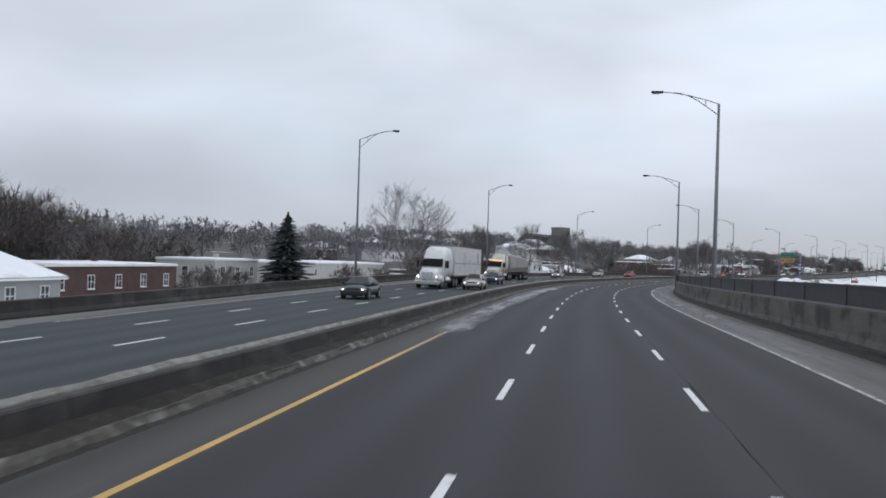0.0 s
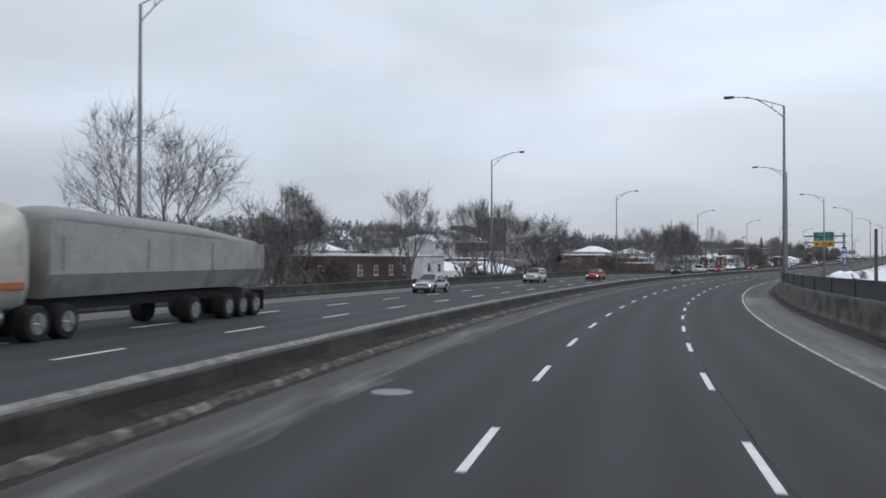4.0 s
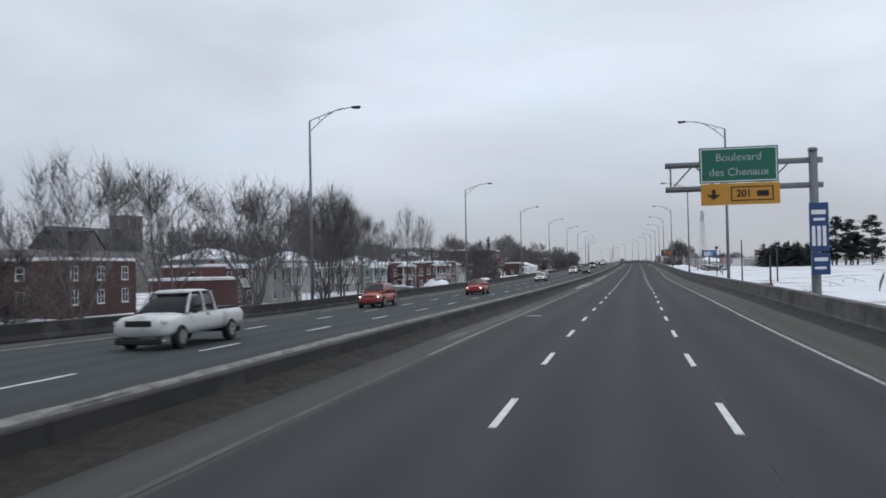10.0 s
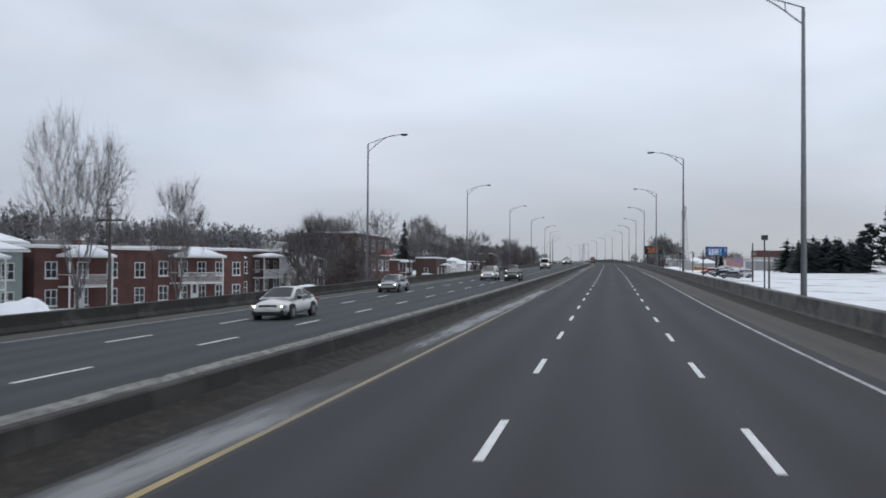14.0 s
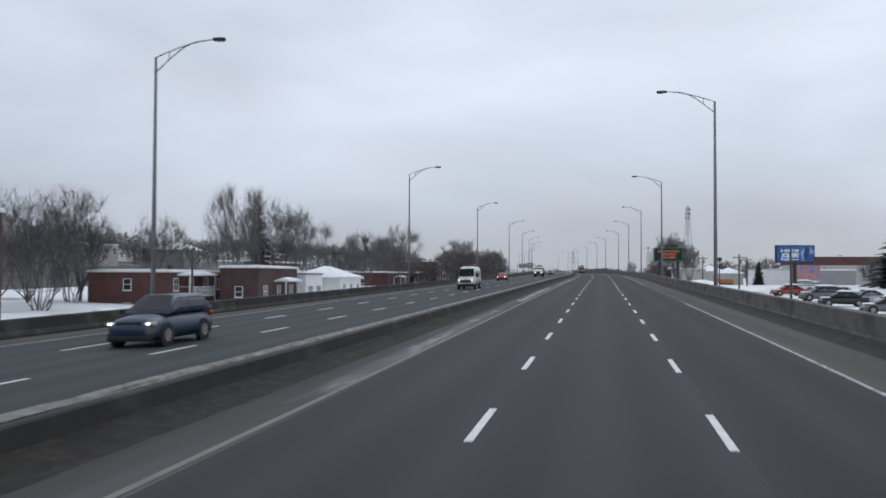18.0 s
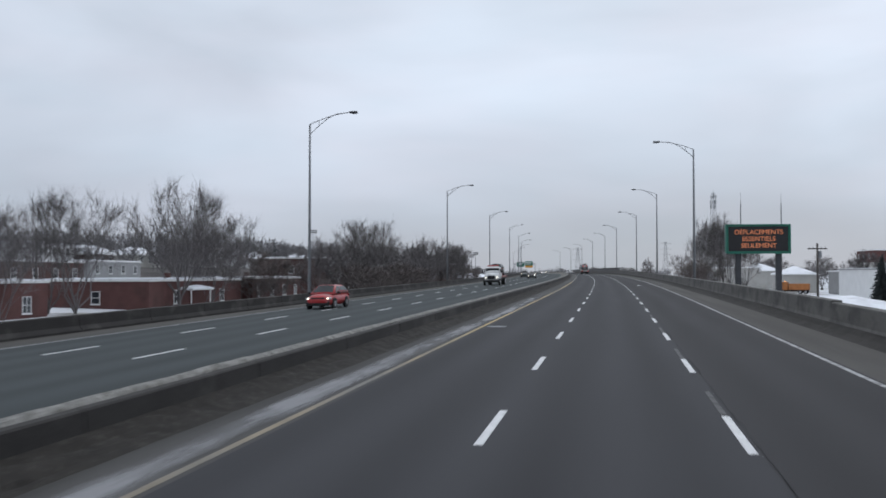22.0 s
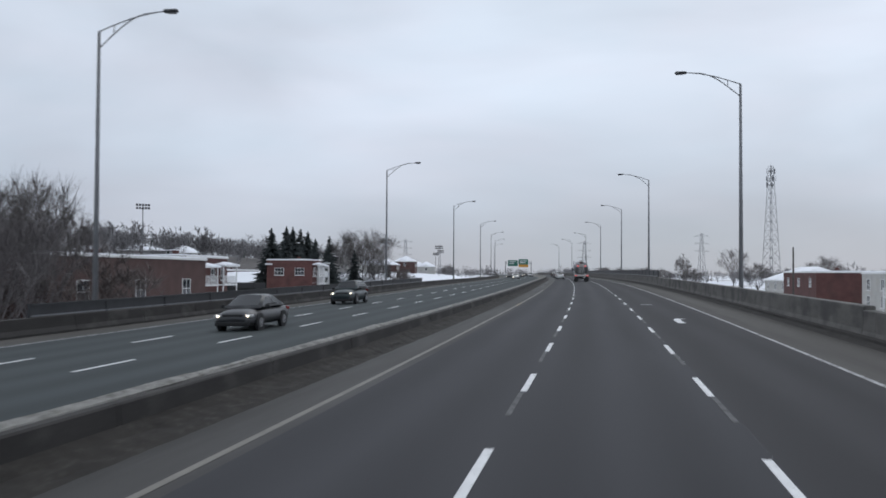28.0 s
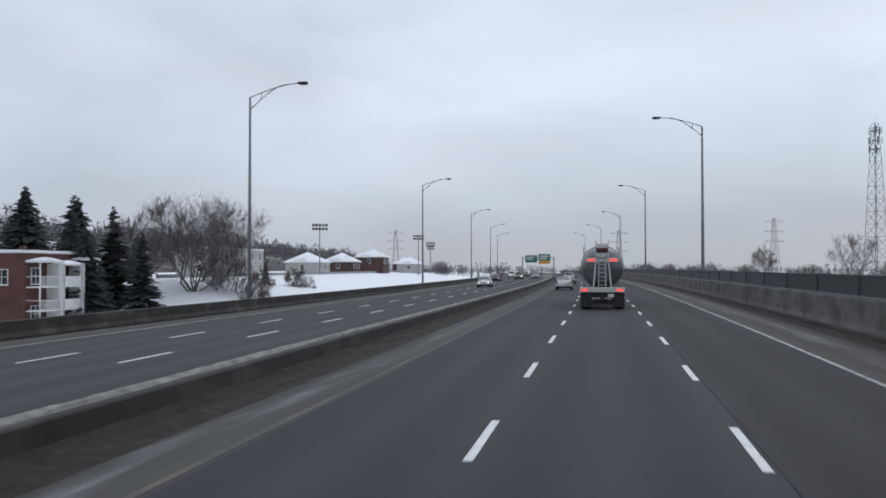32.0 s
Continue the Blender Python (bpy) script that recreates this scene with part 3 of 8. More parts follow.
R_LAMPS = [(8.0, 0.00, 1.000), (68.9, -0.36, 1.000), (127.6, -0.90, 0.991), (184.3, -0.41, 0.986), (241.1, -0.43, 0.992), (302.7, 0.24, 0.999), (365.4, 0.19, 1.018), (432.0, 0.26, 1.000), (501.4, -0.20, 1.000), (565.4, -0.22, 1.009), (633.1, 0.08, 1.010), (706.7, 0.33, 1.022), (766.7, 0.29, 1.008), (831.6, 0.74, 1.005), (899.2, -0.07, 0.998), (962.4, 0.17, 1.005), (1032.8, -0.02, 1.020), (1098.0, 0.09, 1.000), (1164.0, 0.00, 1.000), (1230.0, 0.00, 1.000)]
L_LAMPS = [(24.5, 0.00, 1.000), (88.5, 0.32, 1.000), (150.5, 0.52, 1.015), (216.5, 0.10, 1.000), (277.3, 0.24, 0.984), (341.2, 0.46, 0.990), (409.4, -0.13, 0.995), (475.0, -0.20, 1.002), (540.9, -0.23, 1.001), (607.9, 0.08, 1.005), (676.2, -0.41, 1.012), (742.4, 0.10, 0.994), (809.1, -0.24, 0.994), (875.3, 0.11, 0.995), (938.0, 0.54, 0.996), (1005.9, 0.22, 0.997), (1074.8, -0.14, 1.000), (1140.8, 0.00, 1.000), (1206.8, 0.00, 1.000)]
mast_r = lamp_mast(15.95, 3.5)
for i, (s, da, tall) in enumerate(R_LAMPS):
    arm_w = 1.12 if s < 160 else 1.0          # longer arms in the bend
    m = on_road(s, 8.89 + da + 3.5 * (arm_w - 1), 0.0) @ Matrix.Diagonal((arm_w, 1, tall, 1))
    if i == 0:
        mast_r.matrix_basis = m
    else:
        copy_thing(mast_r, m)
mast_l = lamp_mast(15.6, 3.75)
for i, (s, da, tall) in enumerate(L_LAMPS):
    m = on_road(s, -24.62 + da, 0.0, 180) @ Matrix.Diagonal((1, 1, tall, 1))
    if i == 0:
        mast_l.matrix_basis = m
    else:
        copy_thing(mast_l, m)


# ---------------------------------------------------------------- trees
M_BARK = mat("grey_bark", (0.10, 0.092, 0.088), 0.95, vary=0.3, scale=2.0, fine=18, bump=0.4)
M_TWIG = mat("bare_twigs", (0.15, 0.138, 0.137), 0.95, vary=0.3, scale=0.3, fine=5, rand=0.2)
M_BRUSH = mat("reddish_brush", (0.145, 0.125, 0.118), 0.95, vary=0.3, scale=0.4, fine=4, rand=0.2)
# paler and greyer than the near twigs: distance haze put into the colour
M_WOODS_HAZED = mat("haze_paled_twigs", (0.185, 0.179, 0.184), 0.95, vary=0.3, scale=0.05, fine=3)
# needle green drawn towards blue-grey, with some haze mixed into the colour
M_NEEDLE = mat("spruce_needles", (0.036, 0.043, 0.043), 0.9, vary=0.45, scale=0.6, fine=8, rand=0.25)
GROUND = -4.3


def tubes(segs, coarse=False):
    """Tapered bars as one mesh, rows of (x0, y0, z0, x1, y1, z1, r0, r1): limbs as bars, twigs (r1 = 0) as pointed slivers."""
    g = np.array(segs)
    twig = g[:, 7] == 0
    thick = (g[:, 6] > 0.06) & ~twig & (not coarse)
    verts, faces, base = [], [], 0
    for pick, sides in ((thick, 5), (~thick & ~twig, 3), (twig, 3)):
        q = g[pick]
        if not len(q):
            continue
        a, b = q[:, :3], q[:, 3:6]
        d = b - a
        d /= np.linalg.norm(d, axis=1)[:, None] + 1e-9
        ref = np.where(np.abs(d[:, 2:3]) > 0.9, [[1.0, 0, 0]], [[0, 0, 1.0]])
        u = np.cross(d, ref)
        u /= np.linalg.norm(u, axis=1)[:, None]
        v = np.cross(d, u)
        n = len(q)
        i = np.arange(n)
        pointed = q[0, 7] == 0
        for k in range(sides):
            t = k * math.tau / sides + 0.4
            verts.append(a + (u * math.cos(t) + v * math.sin(t)) * q[:, 6:7])
        if pointed:
            verts.append(b)
            for k in (0,):
                faces.extend(np.stack([base + k * n + i, base + (k + 1) % 3 * n + i, base + 3 * n + i], 1).tolist())
            base += 4 * n
            continue
        for k in range(sides):
            t = k * math.tau / sides + 0.4
            verts.append(b + (u * math.cos(t) + v * math.sin(t)) * q[:, 7:8])
        for k in range(sides):
            k2 = (k + 1) % sides
            faces.extend(np.stack([base + k * n + i, base + k2 * n + i, base + (sides + k2) * n + i, base + (sides + k) * n + i], 1).tolist())
        base += 2 * sides * n
    return np.concatenate(verts), faces


def grow(seed, height, fork=0.25, rx=0.4, mid=0.62, kids=(7, 7, 6, 16), stems=1, rad=None, thin=0.02, up=0.35, reach=(0.30, 0.17, 0.095), tw=0.034):
    """The limbs of a leafless tree whose twigs fill an egg-shaped crown: (trunk bars, crown bars)."""
    rnd = random.Random(seed)
    wood, crown = [], []
    rad = rad or height * 0.0145
    cz, rz_, rx_ = height * mid, height * (1 - mid), height * rx

    def inside(q, grown=1.0):
        z = q.z - cz
        low = rz_ if z > 0 else cz - height * fork * 0.55
        return (q.x * q.x + q.y * q.y) / (rx_ * rx_) + z * z / (low * low) < grown

    def limb(a, d, b, r0, r1, n, into):
        """A bent bar from a, leaving along d, ending at b; returns points along it."""
        c = a + d * (b - a).length * 0.55
        pts = [a]
        for i in range(1, n + 1):
            u = i / n
            q = a.lerp(c, u).lerp(c.lerp(b, u), u)
            if i < n:
                q = q + Vector((rnd.uniform(-1, 1), rnd.uniform(-1, 1), rnd.uniform(-1, 1))) * (b - a).length * 0.045
            ra, rb = r0 + (r1 - r0) * (i - 1) / n, r0 + (r1 - r0) * u
            into.append((*pts[-1], *q, max(ra, thin), max(rb, thin * 0.8)))
            pts.append(q)
        return pts

    def along(pts, u):
        k = min(int(u * (len(pts) - 1)), len(pts) - 2)
        return pts[k].lerp(pts[k + 1], u * (len(pts) - 1) - k), (pts[k + 1] - pts[k]).normalized()

    def branch(pts, r0, r1, lev):
        for k in range(kids[lev]):
            last = lev == len(kids) - 1
            u = rnd.uniform(0.08 if last else 0.28, 1.0)
            a, d = along(pts, u)
            r = (r0 + (r1 - r0) * u) * 0.62
            out = Vector((a.x, a.y, 0)) / rx_
            nd = (d * 0.55 + out * 0.35 + Vector((rnd.gauss(0, 1), rnd.gauss(0, 1), rnd.gauss(0, 0.8))) * (0.55, 0.62, 0.7)[lev - 1] + Vector((0, 0, up * (1.2 if lev < 3 else 0.5)))).normalized()
            ln = height * reach[lev - 1] * (rnd.uniform(0.4, 1.75) if last else rnd.uniform(0.65, 1.25))
            b = a + nd * ln
            tries = 0
            edge = rnd.uniform(0.75, 1.3)
            while not last and not inside(b, edge) and tries < 4:
                ln *= 0.75
                b = a + nd * ln
                tries += 1
            if last:
                crown.append((*a, *b, tw, 0))
            else:
                branch(limb(a, (nd + d * 0.5).normalized(), b, max(r, thin), thin, 1 if len(kids) == 3 else 4 - lev, crown), r, thin, lev + 1)

    for k in range(stems):
        t0 = Vector((0, 0, 0)) if stems == 1 else Vector((rnd.uniform(-.12, .12) * rx_, rnd.uniform(-.12, .12) * rx_, 0))
        t1 = Vector((rnd.uniform(-.03, .03) * height, rnd.uniform(-.03, .03) * height, height * fork))
        trunk = limb(t0, Vector((0, 0, 1)), t1, rad, rad * 0.75, 3, wood)
        for i in range(kids[0]):
            az = math.tau * (i + k * 0.37 + rnd.random() * 0.5) / kids[0]
            el = rnd.uniform(0.15, 1.0) if i else 1.4
            end = Vector((math.cos(az) * math.cos(el) * rx_, math.sin(az) * math.cos(el) * rx_, cz + math.sin(el) * rz_)) * rnd.uniform(0.82, 1.02)
            if not i or end.z < cz:
                end.z = max(end.z, cz)
            a, d = along(trunk, rnd.uniform(0.72, 1.0))
            rr = rad * rnd.uniform(0.36, 0.54)
            out = Vector((math.cos(az), math.sin(az), 0))
            branch(limb(a, (Vector((0, 0, 1)) + out * rnd.uniform(0.25, 0.8)).normalized(), end, rr, thin * 1.3, 3 if len(kids) == 3 else 5, crown), rr, thin, 1)
    return wood, crown


def bare_tree(kind_name, label, bars, twig):
    wood, crown = bars
    top = max(b[5] for b in crown)
    ob = thing(kind_name, Matrix(), label, "tree")
    v, f = tubes(wood)
    mesh_ob("trunk", v, f, M_BARK, parent=ob, smooth=True)
    v, f = tubes(crown)
    mesh_ob("crown", v, f, twig, parent=ob, smooth=True)
    return ob, top


def conifer_bars(seed, height, width, tiers=38, per=15):
    """A spruce: drooping sprays of needles in tiers, each a folded blade with teeth."""
    rnd = random.Random(seed)
    verts, faces = [], []
    for i in range(tiers):
        u = i / (tiers - 1)
        z = height * (0.06 + 0.92 * u)
        z_spread = height / tiers
        reach = width / 2 * (1 - u) ** 0.72 * rnd.uniform(0.85, 1.12) + 0.15
        for k in range(max(4, int(per * (1 - 0.55 * u)))):
            az = rnd.random() * math.tau
            ln = reach * rnd.uniform(0.65, 1.15)
            c, s = math.cos(az), math.sin(az)
            w = 0.2 + ln * 0.24
            droop = rnd.uniform(0.1, 0.45) * ln
            steps = 4
            jig = rnd.uniform(-1, 1) * z_spread
            b = len(verts)
            for j in range(steps + 1):
                t = j / steps
                ww = w * (1 - t) * (1.0 if j % 2 else 0.55) + 0.02
                zz = z + jig - droop * t * t + 0.1 * ln * t
                for sgn in (-1, 0, 1):
                    verts.append((c * ln * t - s * ww * sgn, s * ln * t + c * ww * sgn, zz - abs(sgn) * ww * 0.9 + rnd.uniform(-.05, .05)))
            for j in range(steps):
                for m2 in (0, 1):
                    a = b + j * 3 + m2
                    faces.append((a, a + 1, a + 4, a + 3))
    return verts, faces


def conifer(label, seed, height, width, tiers=38, per=15):
    ob = thing("spruce_tree", Matrix(), label, "tree")
    bm = bmesh.new()
    rod(bm, (0, 0, -0.3), (0, 0, height * 0.98), height * 0.016, 0.02, 7)
    part("trunk", bm, M_BARK, ob)
    v, f = conifer_bars(seed, height, width, tiers, per)
    mesh_ob("crown", v, f, M_NEEDLE, parent=ob)
    return ob


def pine(label, seed, height, width):
    """A ragged pine: clumps of upturned needle sprays at the ends of a few uneven limbs."""
    rnd = random.Random(seed)
    ob = thing("pine_tree", Matrix(), label, "tree")
    bm = bmesh.new()
    rod(bm, (0, 0, -0.3), (0, 0, height * 0.95), height * 0.018, 0.03, 7)
    verts, faces = [], []
    for i in range(34):
        u = rnd.uniform(0.22, 1.0)
        z, az = height * u, rnd.random() * math.tau
        reach = width / 2 * (1.05 - u) ** 0.5 * rnd.uniform(0.45, 1.05)
        tip = Vector((math.cos(az) * reach, math.sin(az) * reach, z + 0.12 * reach))
        rod(bm, (0, 0, z - 0.25 * reach), tip, 0.06, 0.02, 4, caps=False)
        for k in range(26):
            c = Vector((0, 0, z - 0.1 * reach)).lerp(tip, rnd.uniform(0.45, 1.05)) + Vector((rnd.gauss(0, .45), rnd.gauss(0, .45), rnd.gauss(0, .2)))
            for q in range(3):
                d = Vector((rnd.gauss(0, 1), rnd.gauss(0, 1), rnd.uniform(0.1, 1.0))).normalized() * rnd.uniform(0.3, 0.7)
                w = d.cross(Vector((rnd.gauss(0, 1), rnd.gauss(0, 1), rnd.gauss(0, 1)))).normalized() * 0.13
                b = len(verts)
                verts += [c - w, c + w, c + d + w * 0.4, c + d - w * 0.4]
                faces.append((b, b + 1, b + 2, b + 3))
    part("trunk", bm, M_BARK, ob)
    mesh_ob("crown", verts, faces, M_NEEDLE, parent=ob)
    return ob


TREES = {}
for key, label, args, twig in (
        ("elm", "broad leafless tree with forking limbs on the snowy verge", dict(seed=3, height=20, fork=0.2, rx=0.42, mid=0.62, kids=(7, 8, 6, 12), thin=0.016, tw=0.022), M_TWIG),
        ("maple", "leafless tree with a rounded crown of fine grey twigs", dict(seed=8, height=16, fork=0.22, rx=0.42, mid=0.58, kids=(8, 7, 6, 13), thin=0.012, tw=0.022), M_TWIG),
        ("ash", "tall leafless tree with upright branches beside the parapet", dict(seed=14, height=17, fork=0.26, rx=0.29, mid=0.6, kids=(7, 7, 6, 12), thin=0.012, up=0.5, tw=0.021), M_TWIG),
        ("poplar", "slender leafless tree with steep branches", dict(seed=21, height=15, fork=0.28, rx=0.2, mid=0.55, kids=(7, 8, 6, 13), thin=0.012, tw=0.021, up=0.6, reach=(0.24, 0.14, 0.085)), M_TWIG),
        ("clump", "many-stemmed leafless tree growing behind the parapet", dict(seed=33, height=12, fork=0.12, rx=0.34, mid=0.55, kids=(4, 5, 5, 11), tw=0.026, thin=0.012, stems=4, rad=0.13, up=0.5), M_TWIG),
        ("scrub", "dense reddish-brown leafless scrub on the bank", dict(seed=41, height=7, fork=0.06, rx=0.5, mid=0.45, kids=(4, 4, 4, 11), tw=0.027, thin=0.011, stems=6, rad=0.07, up=0.4, reach=(0.3, 0.17, 0.1)), M_BRUSH)):
    ob, top = bare_tree("shrub" if key == "scrub" else "bare_tree", label, grow(**args), twig)
    TREES[key] = [ob, top, False]
TREES["spruce"] = [conifer("dark green spruce standing in the snow", 5, 12.0, 7.2, 44, 19), 12.0, False]
TREES["pine"] = [pine("broad ragged dark green pine beside the snowy field", 17, 14.0, 9.0), 14.0, False]
TREES["spruce_slim"] = [conifer("slim dark green spruce among bare trees", 9, 12.0, 4.6, 38, 14), 12.0, False]
TREES["spruce_young"] = [conifer("small dark conifer in a dense row beside the yard", 12, 8.0, 4.6, 20, 11), 8.0, False]
tree_rnd = random.Random(77)


def plant(key, s, a, top, wide=1.0, foot=GROUND):
    """A tree at a place of the plan whose tip stands `top` metres over the road."""
    rec = TREES[key]
    k = (top - foot) / rec[1]
    m = Matrix.Translation(P(s, a, foot, False)) @ pose(0, 0, 0, 0, 0, tree_rnd.uniform(0, 360))
    ob = rec[0]
    if rec[2]:
        ob = copy_thing(rec[0], m)
    else:
        ob.matrix_basis, rec[2] = m, True
    w = k * wide 
    ob.scale = (w, w, k)
    return ob


for row in (
        # first bend, left
        ("elm", 52, -62, 17.5, 1.0), ("maple", 66, -75, 16), ("scrub", 78, -66, 12, 1.2), ("scrub", 88, -68, 12, 1.2), ("scrub", 98, -70, 11.5, 1.2), ("clump", 72, -80, 16.5, 1.2), ("clump", 92, -82, 15.5, 1.2), ("maple", 84, -72, 14, 1.1), ("maple", 108, -80, 12.5, 1.1), ("clump", 118, -78, 9.5, 1.3), ("scrub", 70, -64, 8.5, 1.3), ("scrub", 112, -68, 7.5, 1.4), ("scrub", 128, -72, 7, 1.4), ("clump", 112, -84, 12, 1.2),
        ("clump", 104, -76, 10, 1.3), ("scrub", 62, -60, 7, 1.5), ("elm", 112, -120, 15), ("scrub", 90, -42, 2.2, 1.2), ("scrub", 100, -44, 2.0, 1.2), ("scrub", 138, -44, 2.6, 1.1), ("scrub", 148, -43, 2.4, 1.2),
        ("spruce", 121.5, -46.7, 9.4, 1.15), ("elm", 201, -62.3, 24.3, 1.08), ("ash", 203, -45, 13.2, 1.1), ("clump", 168, -43, 4.5, 1.2), ("scrub", 184, -41, 3.2, 1.3), ("clump", 196, -46, 6, 1.2),
        ("poplar", 211, -49, 13.5, 1.25), ("scrub", 203, -46, 4.5, 1.5), ("scrub", 214, -45, 4.0, 1.5), ("clump", 224, -60, 7, 1.3), ("scrub", 198, -55, 6, 1.6),
        ("ash", 234, -44, 15.5, 1.1), ("ash", 243, -36.5, 14, 1.2), ("maple", 255, -45, 14, 1.0), ("ash", 264, -42, 15, 1.1), ("maple", 272, -37, 13.2, 1.1), ("maple", 286, -43, 13.5, 1.0),
        ("scrub", 242, -38, 3.2, 1.3), ("scrub", 268, -38, 3.4, 1.4), ("clump", 281, -39, 4.5, 1.3), ("scrub", 296, -42, 3.6, 1.5), ("scrub", 312, -44, 4.2, 1.5),
        # straight, left
        ("maple", 329, -37, 12, 1.0), ("ash", 340, -36.5, 12.6, 1.1), ("maple", 355, -35, 13, 1.05), ("ash", 361, -37, 12.4, 1.0), ("ash", 392, -45, 13.4, 1.0),
        ("clump", 399, -44, 16.6, 0.95), ("maple", 403, -45, 17, 0.85), ("ash", 408, -44, 15, 0.9), ("scrub", 318, -40, 5, 1.5), ("scrub", 326, -41, 5.5, 1.5), ("spruce_slim", 325, -55, 7.6, 1.5), ("ash", 421, -46, 14.2, 0.95), ("maple", 428, -52, 13.6, 0.9),
        ("ash", 438, -47, 13, 0.8), ("elm", 454, -44.3, 17.0, 0.6), ("ash", 460, -38, 10.8, 0.7), ("clump", 500, -39, 10, 1.0),
        ("clump", 508, -42, 9.5, 1.1), ("maple", 527, -39, 11.8, 1.1), ("clump", 556, -60, 8, 1.0), ("ash", 560, -56, 12, 1.0), ("clump", 575, -55, 9, 1.1), ("scrub", 520, -40, 5, 1.3), ("scrub", 492, -38, 3, 0.9),
        ("ash", 576, -61, 12.5, 0.9), ("maple", 585, -63, 13, 0.9), ("ash", 593, -62, 13.5, 0.9), ("ash", 601.6, -46.5, 14.2, 0.75), ("ash", 609.5, -46.8, 14.8, 0.75), ("clump", 590, -61, 10, 1.0),
        ("spruce_slim", 645.3, -60, 13.4, 1.1), ("ash", 618.3, -44.2, 12.2, 0.8), ("maple", 612, -62, 11, 0.8), ("elm", 618, -48, 14.0, 0.8), ("ash", 648, -53, 13.5, 1.15), ("maple", 681, -50, 11.4, 0.9), ("maple", 663, -52, 8.5, 0.8), ("clump", 670, -50, 9.5, 0.8), ("ash", 680, -52, 10.5, 0.75),
        ("maple", 694, -46, 13.2, 0.95), ("clump", 704, -47, 9, 1.2), ("ash", 722, -56, 11.5, 1.0), ("maple", 731, -56, 12, 1.0), ("clump", 714, -54, 10.5, 1.1), ("scrub", 716, -45, 5.5, 1.3), ("clump", 722, -38, 7.6, 1.2), ("clump", 731, -37, 7.8, 1.2), ("ash", 739, -37, 9.6, 1.1), ("scrub", 718, -33, 3.6, 1.5), ("scrub", 728, -33, 3.4, 1.5), ("scrub", 737, -33, 3.4, 1.5), ("scrub", 746, -33, 3.8, 1.5), ("scrub", 756, -33, 3.6, 1.5), ("ash", 747, -41, 11.6, 1.1), ("ash", 753, -38, 11.6, 1.1), ("clump", 768, -32.5, 9.2, 1.0), ("clump", 778, -44, 8, 1.2),
        ("maple", 790, -40, 8.8, 1.2), ("clump", 802, -41, 8.2, 1.3), ("scrub", 812, -42, 6, 1.6), ("scrub", 820, -41, 5.5, 1.6), ("clump", 832, -46, 8, 1.3), ("scrub", 838, -52, 5.5, 1.5), ("clump", 856, -54, 7.5, 1.3), ("scrub", 864, -52, 5, 1.4), ("clump", 806, -50, 9.5, 1.3), ("clump", 816, -52, 9, 1.3), ("spruce_slim", 822, -54, 7.5, 1.2), ("clump", 813, -33.5, 9.2, 1.0), ("clump", 820, -35.5, 9.4, 1.0), ("ash", 840, -54, 9.6, 1.1), ("ash", 848, -55, 9.0, 1.1), ("scrub", 826, -34, 4.2, 1.2),
        ("spruce", 981, -70, 12.6, 1.05), ("spruce", 986, -66, 11.6, 1.05), ("spruce_slim", 990, -69, 12.2, 1.5), ("spruce", 972, -71, 11.8, 1.0), ("spruce", 976, -67, 12.2, 1.0), ("spruce", 978, -62, 9.5, 0.9), ("spruce_slim", 984, -60, 10.2, 1.4), ("spruce_slim", 968, -66, 10.5, 1.4), ("spruce", 974, -58, 7.5, 1.0), ("spruce_slim", 976, -52, 6.5, 1.4),
        ("maple", 994, -54, 14.2, 1.3), ("elm", 999, -53, 14.0, 1.15), ("maple", 1003, -58, 12.6, 1.15), ("maple", 986, -57, 11, 0.9), ("clump", 996, -50, 6, 1.2), ("scrub", 1016, -46, 3.4, 0.9), ("spruce", 1040, -85, 9, 1.0), ("scrub", 992, -44, 3.0, 0.9), ("spruce_slim", 1012, -50, 3.4, 1.2), ("spruce", 1034, -82, 8.5, 1.0), ("maple", 1120, -100, 9.5, 1.1), ("maple", 1185, -80, 9, 1.1), ("clump", 1240, -48, 6.5, 1.2),
        # right
        ("clump", 809, 22.5, 13.0, 0.75), ("clump", 814, 25.5, 15.6, 0.75), ("poplar", 816, 28, 15.8, 1.0), ("clump", 820, 30, 14.6, 0.8), ("clump", 824, 34, 12.0, 0.9), ("scrub", 806, 20, 5, 1.2), ("scrub", 818, 24, 5, 1.3),
        ("maple", 1085, 58, 11.5, 1.0), ("clump", 1060, 60, 6, 1.5), ("poplar", 1130, 50, 10, 1.2), ("clump", 1000, 62, 7, 1.5), ("clump", 960, 70, 6.5, 1.6), ("clump", 980, 78, 8, 1.6),
        ("scrub", 300, 14, 0.9, 0.6), ("scrub", 345, 13, 0.9, 0.6), ("clump", 690, 55, 5, 1.2), ("spruce", 765, 46, 4.4, 0.8), ("clump", 820, 60, 7, 1.4), ("clump", 870, 64, 6.5, 1.4),
        ("clump", 1030, 34, 3.6, 1.6), ("clump", 1060, 30, 3.8, 1.6), ("clump", 1095, 26, 4, 1.6), ("clump", 1120, 34, 4.6, 1.6), ("clump", 1150, 28, 4.6, 1.7), ("clump", 1185, 26, 5, 1.7), ("clump", 1220, 30, 5, 1.7)):
    plant(*row)
for i in range(36):
    plant("spruce_young", 640 + (i * 13 % 36), 50 + i * 0.42 + (i * 37 % 5), 6.2 + (i * 29 % 7) * 0.42, 1.9, -1.8)
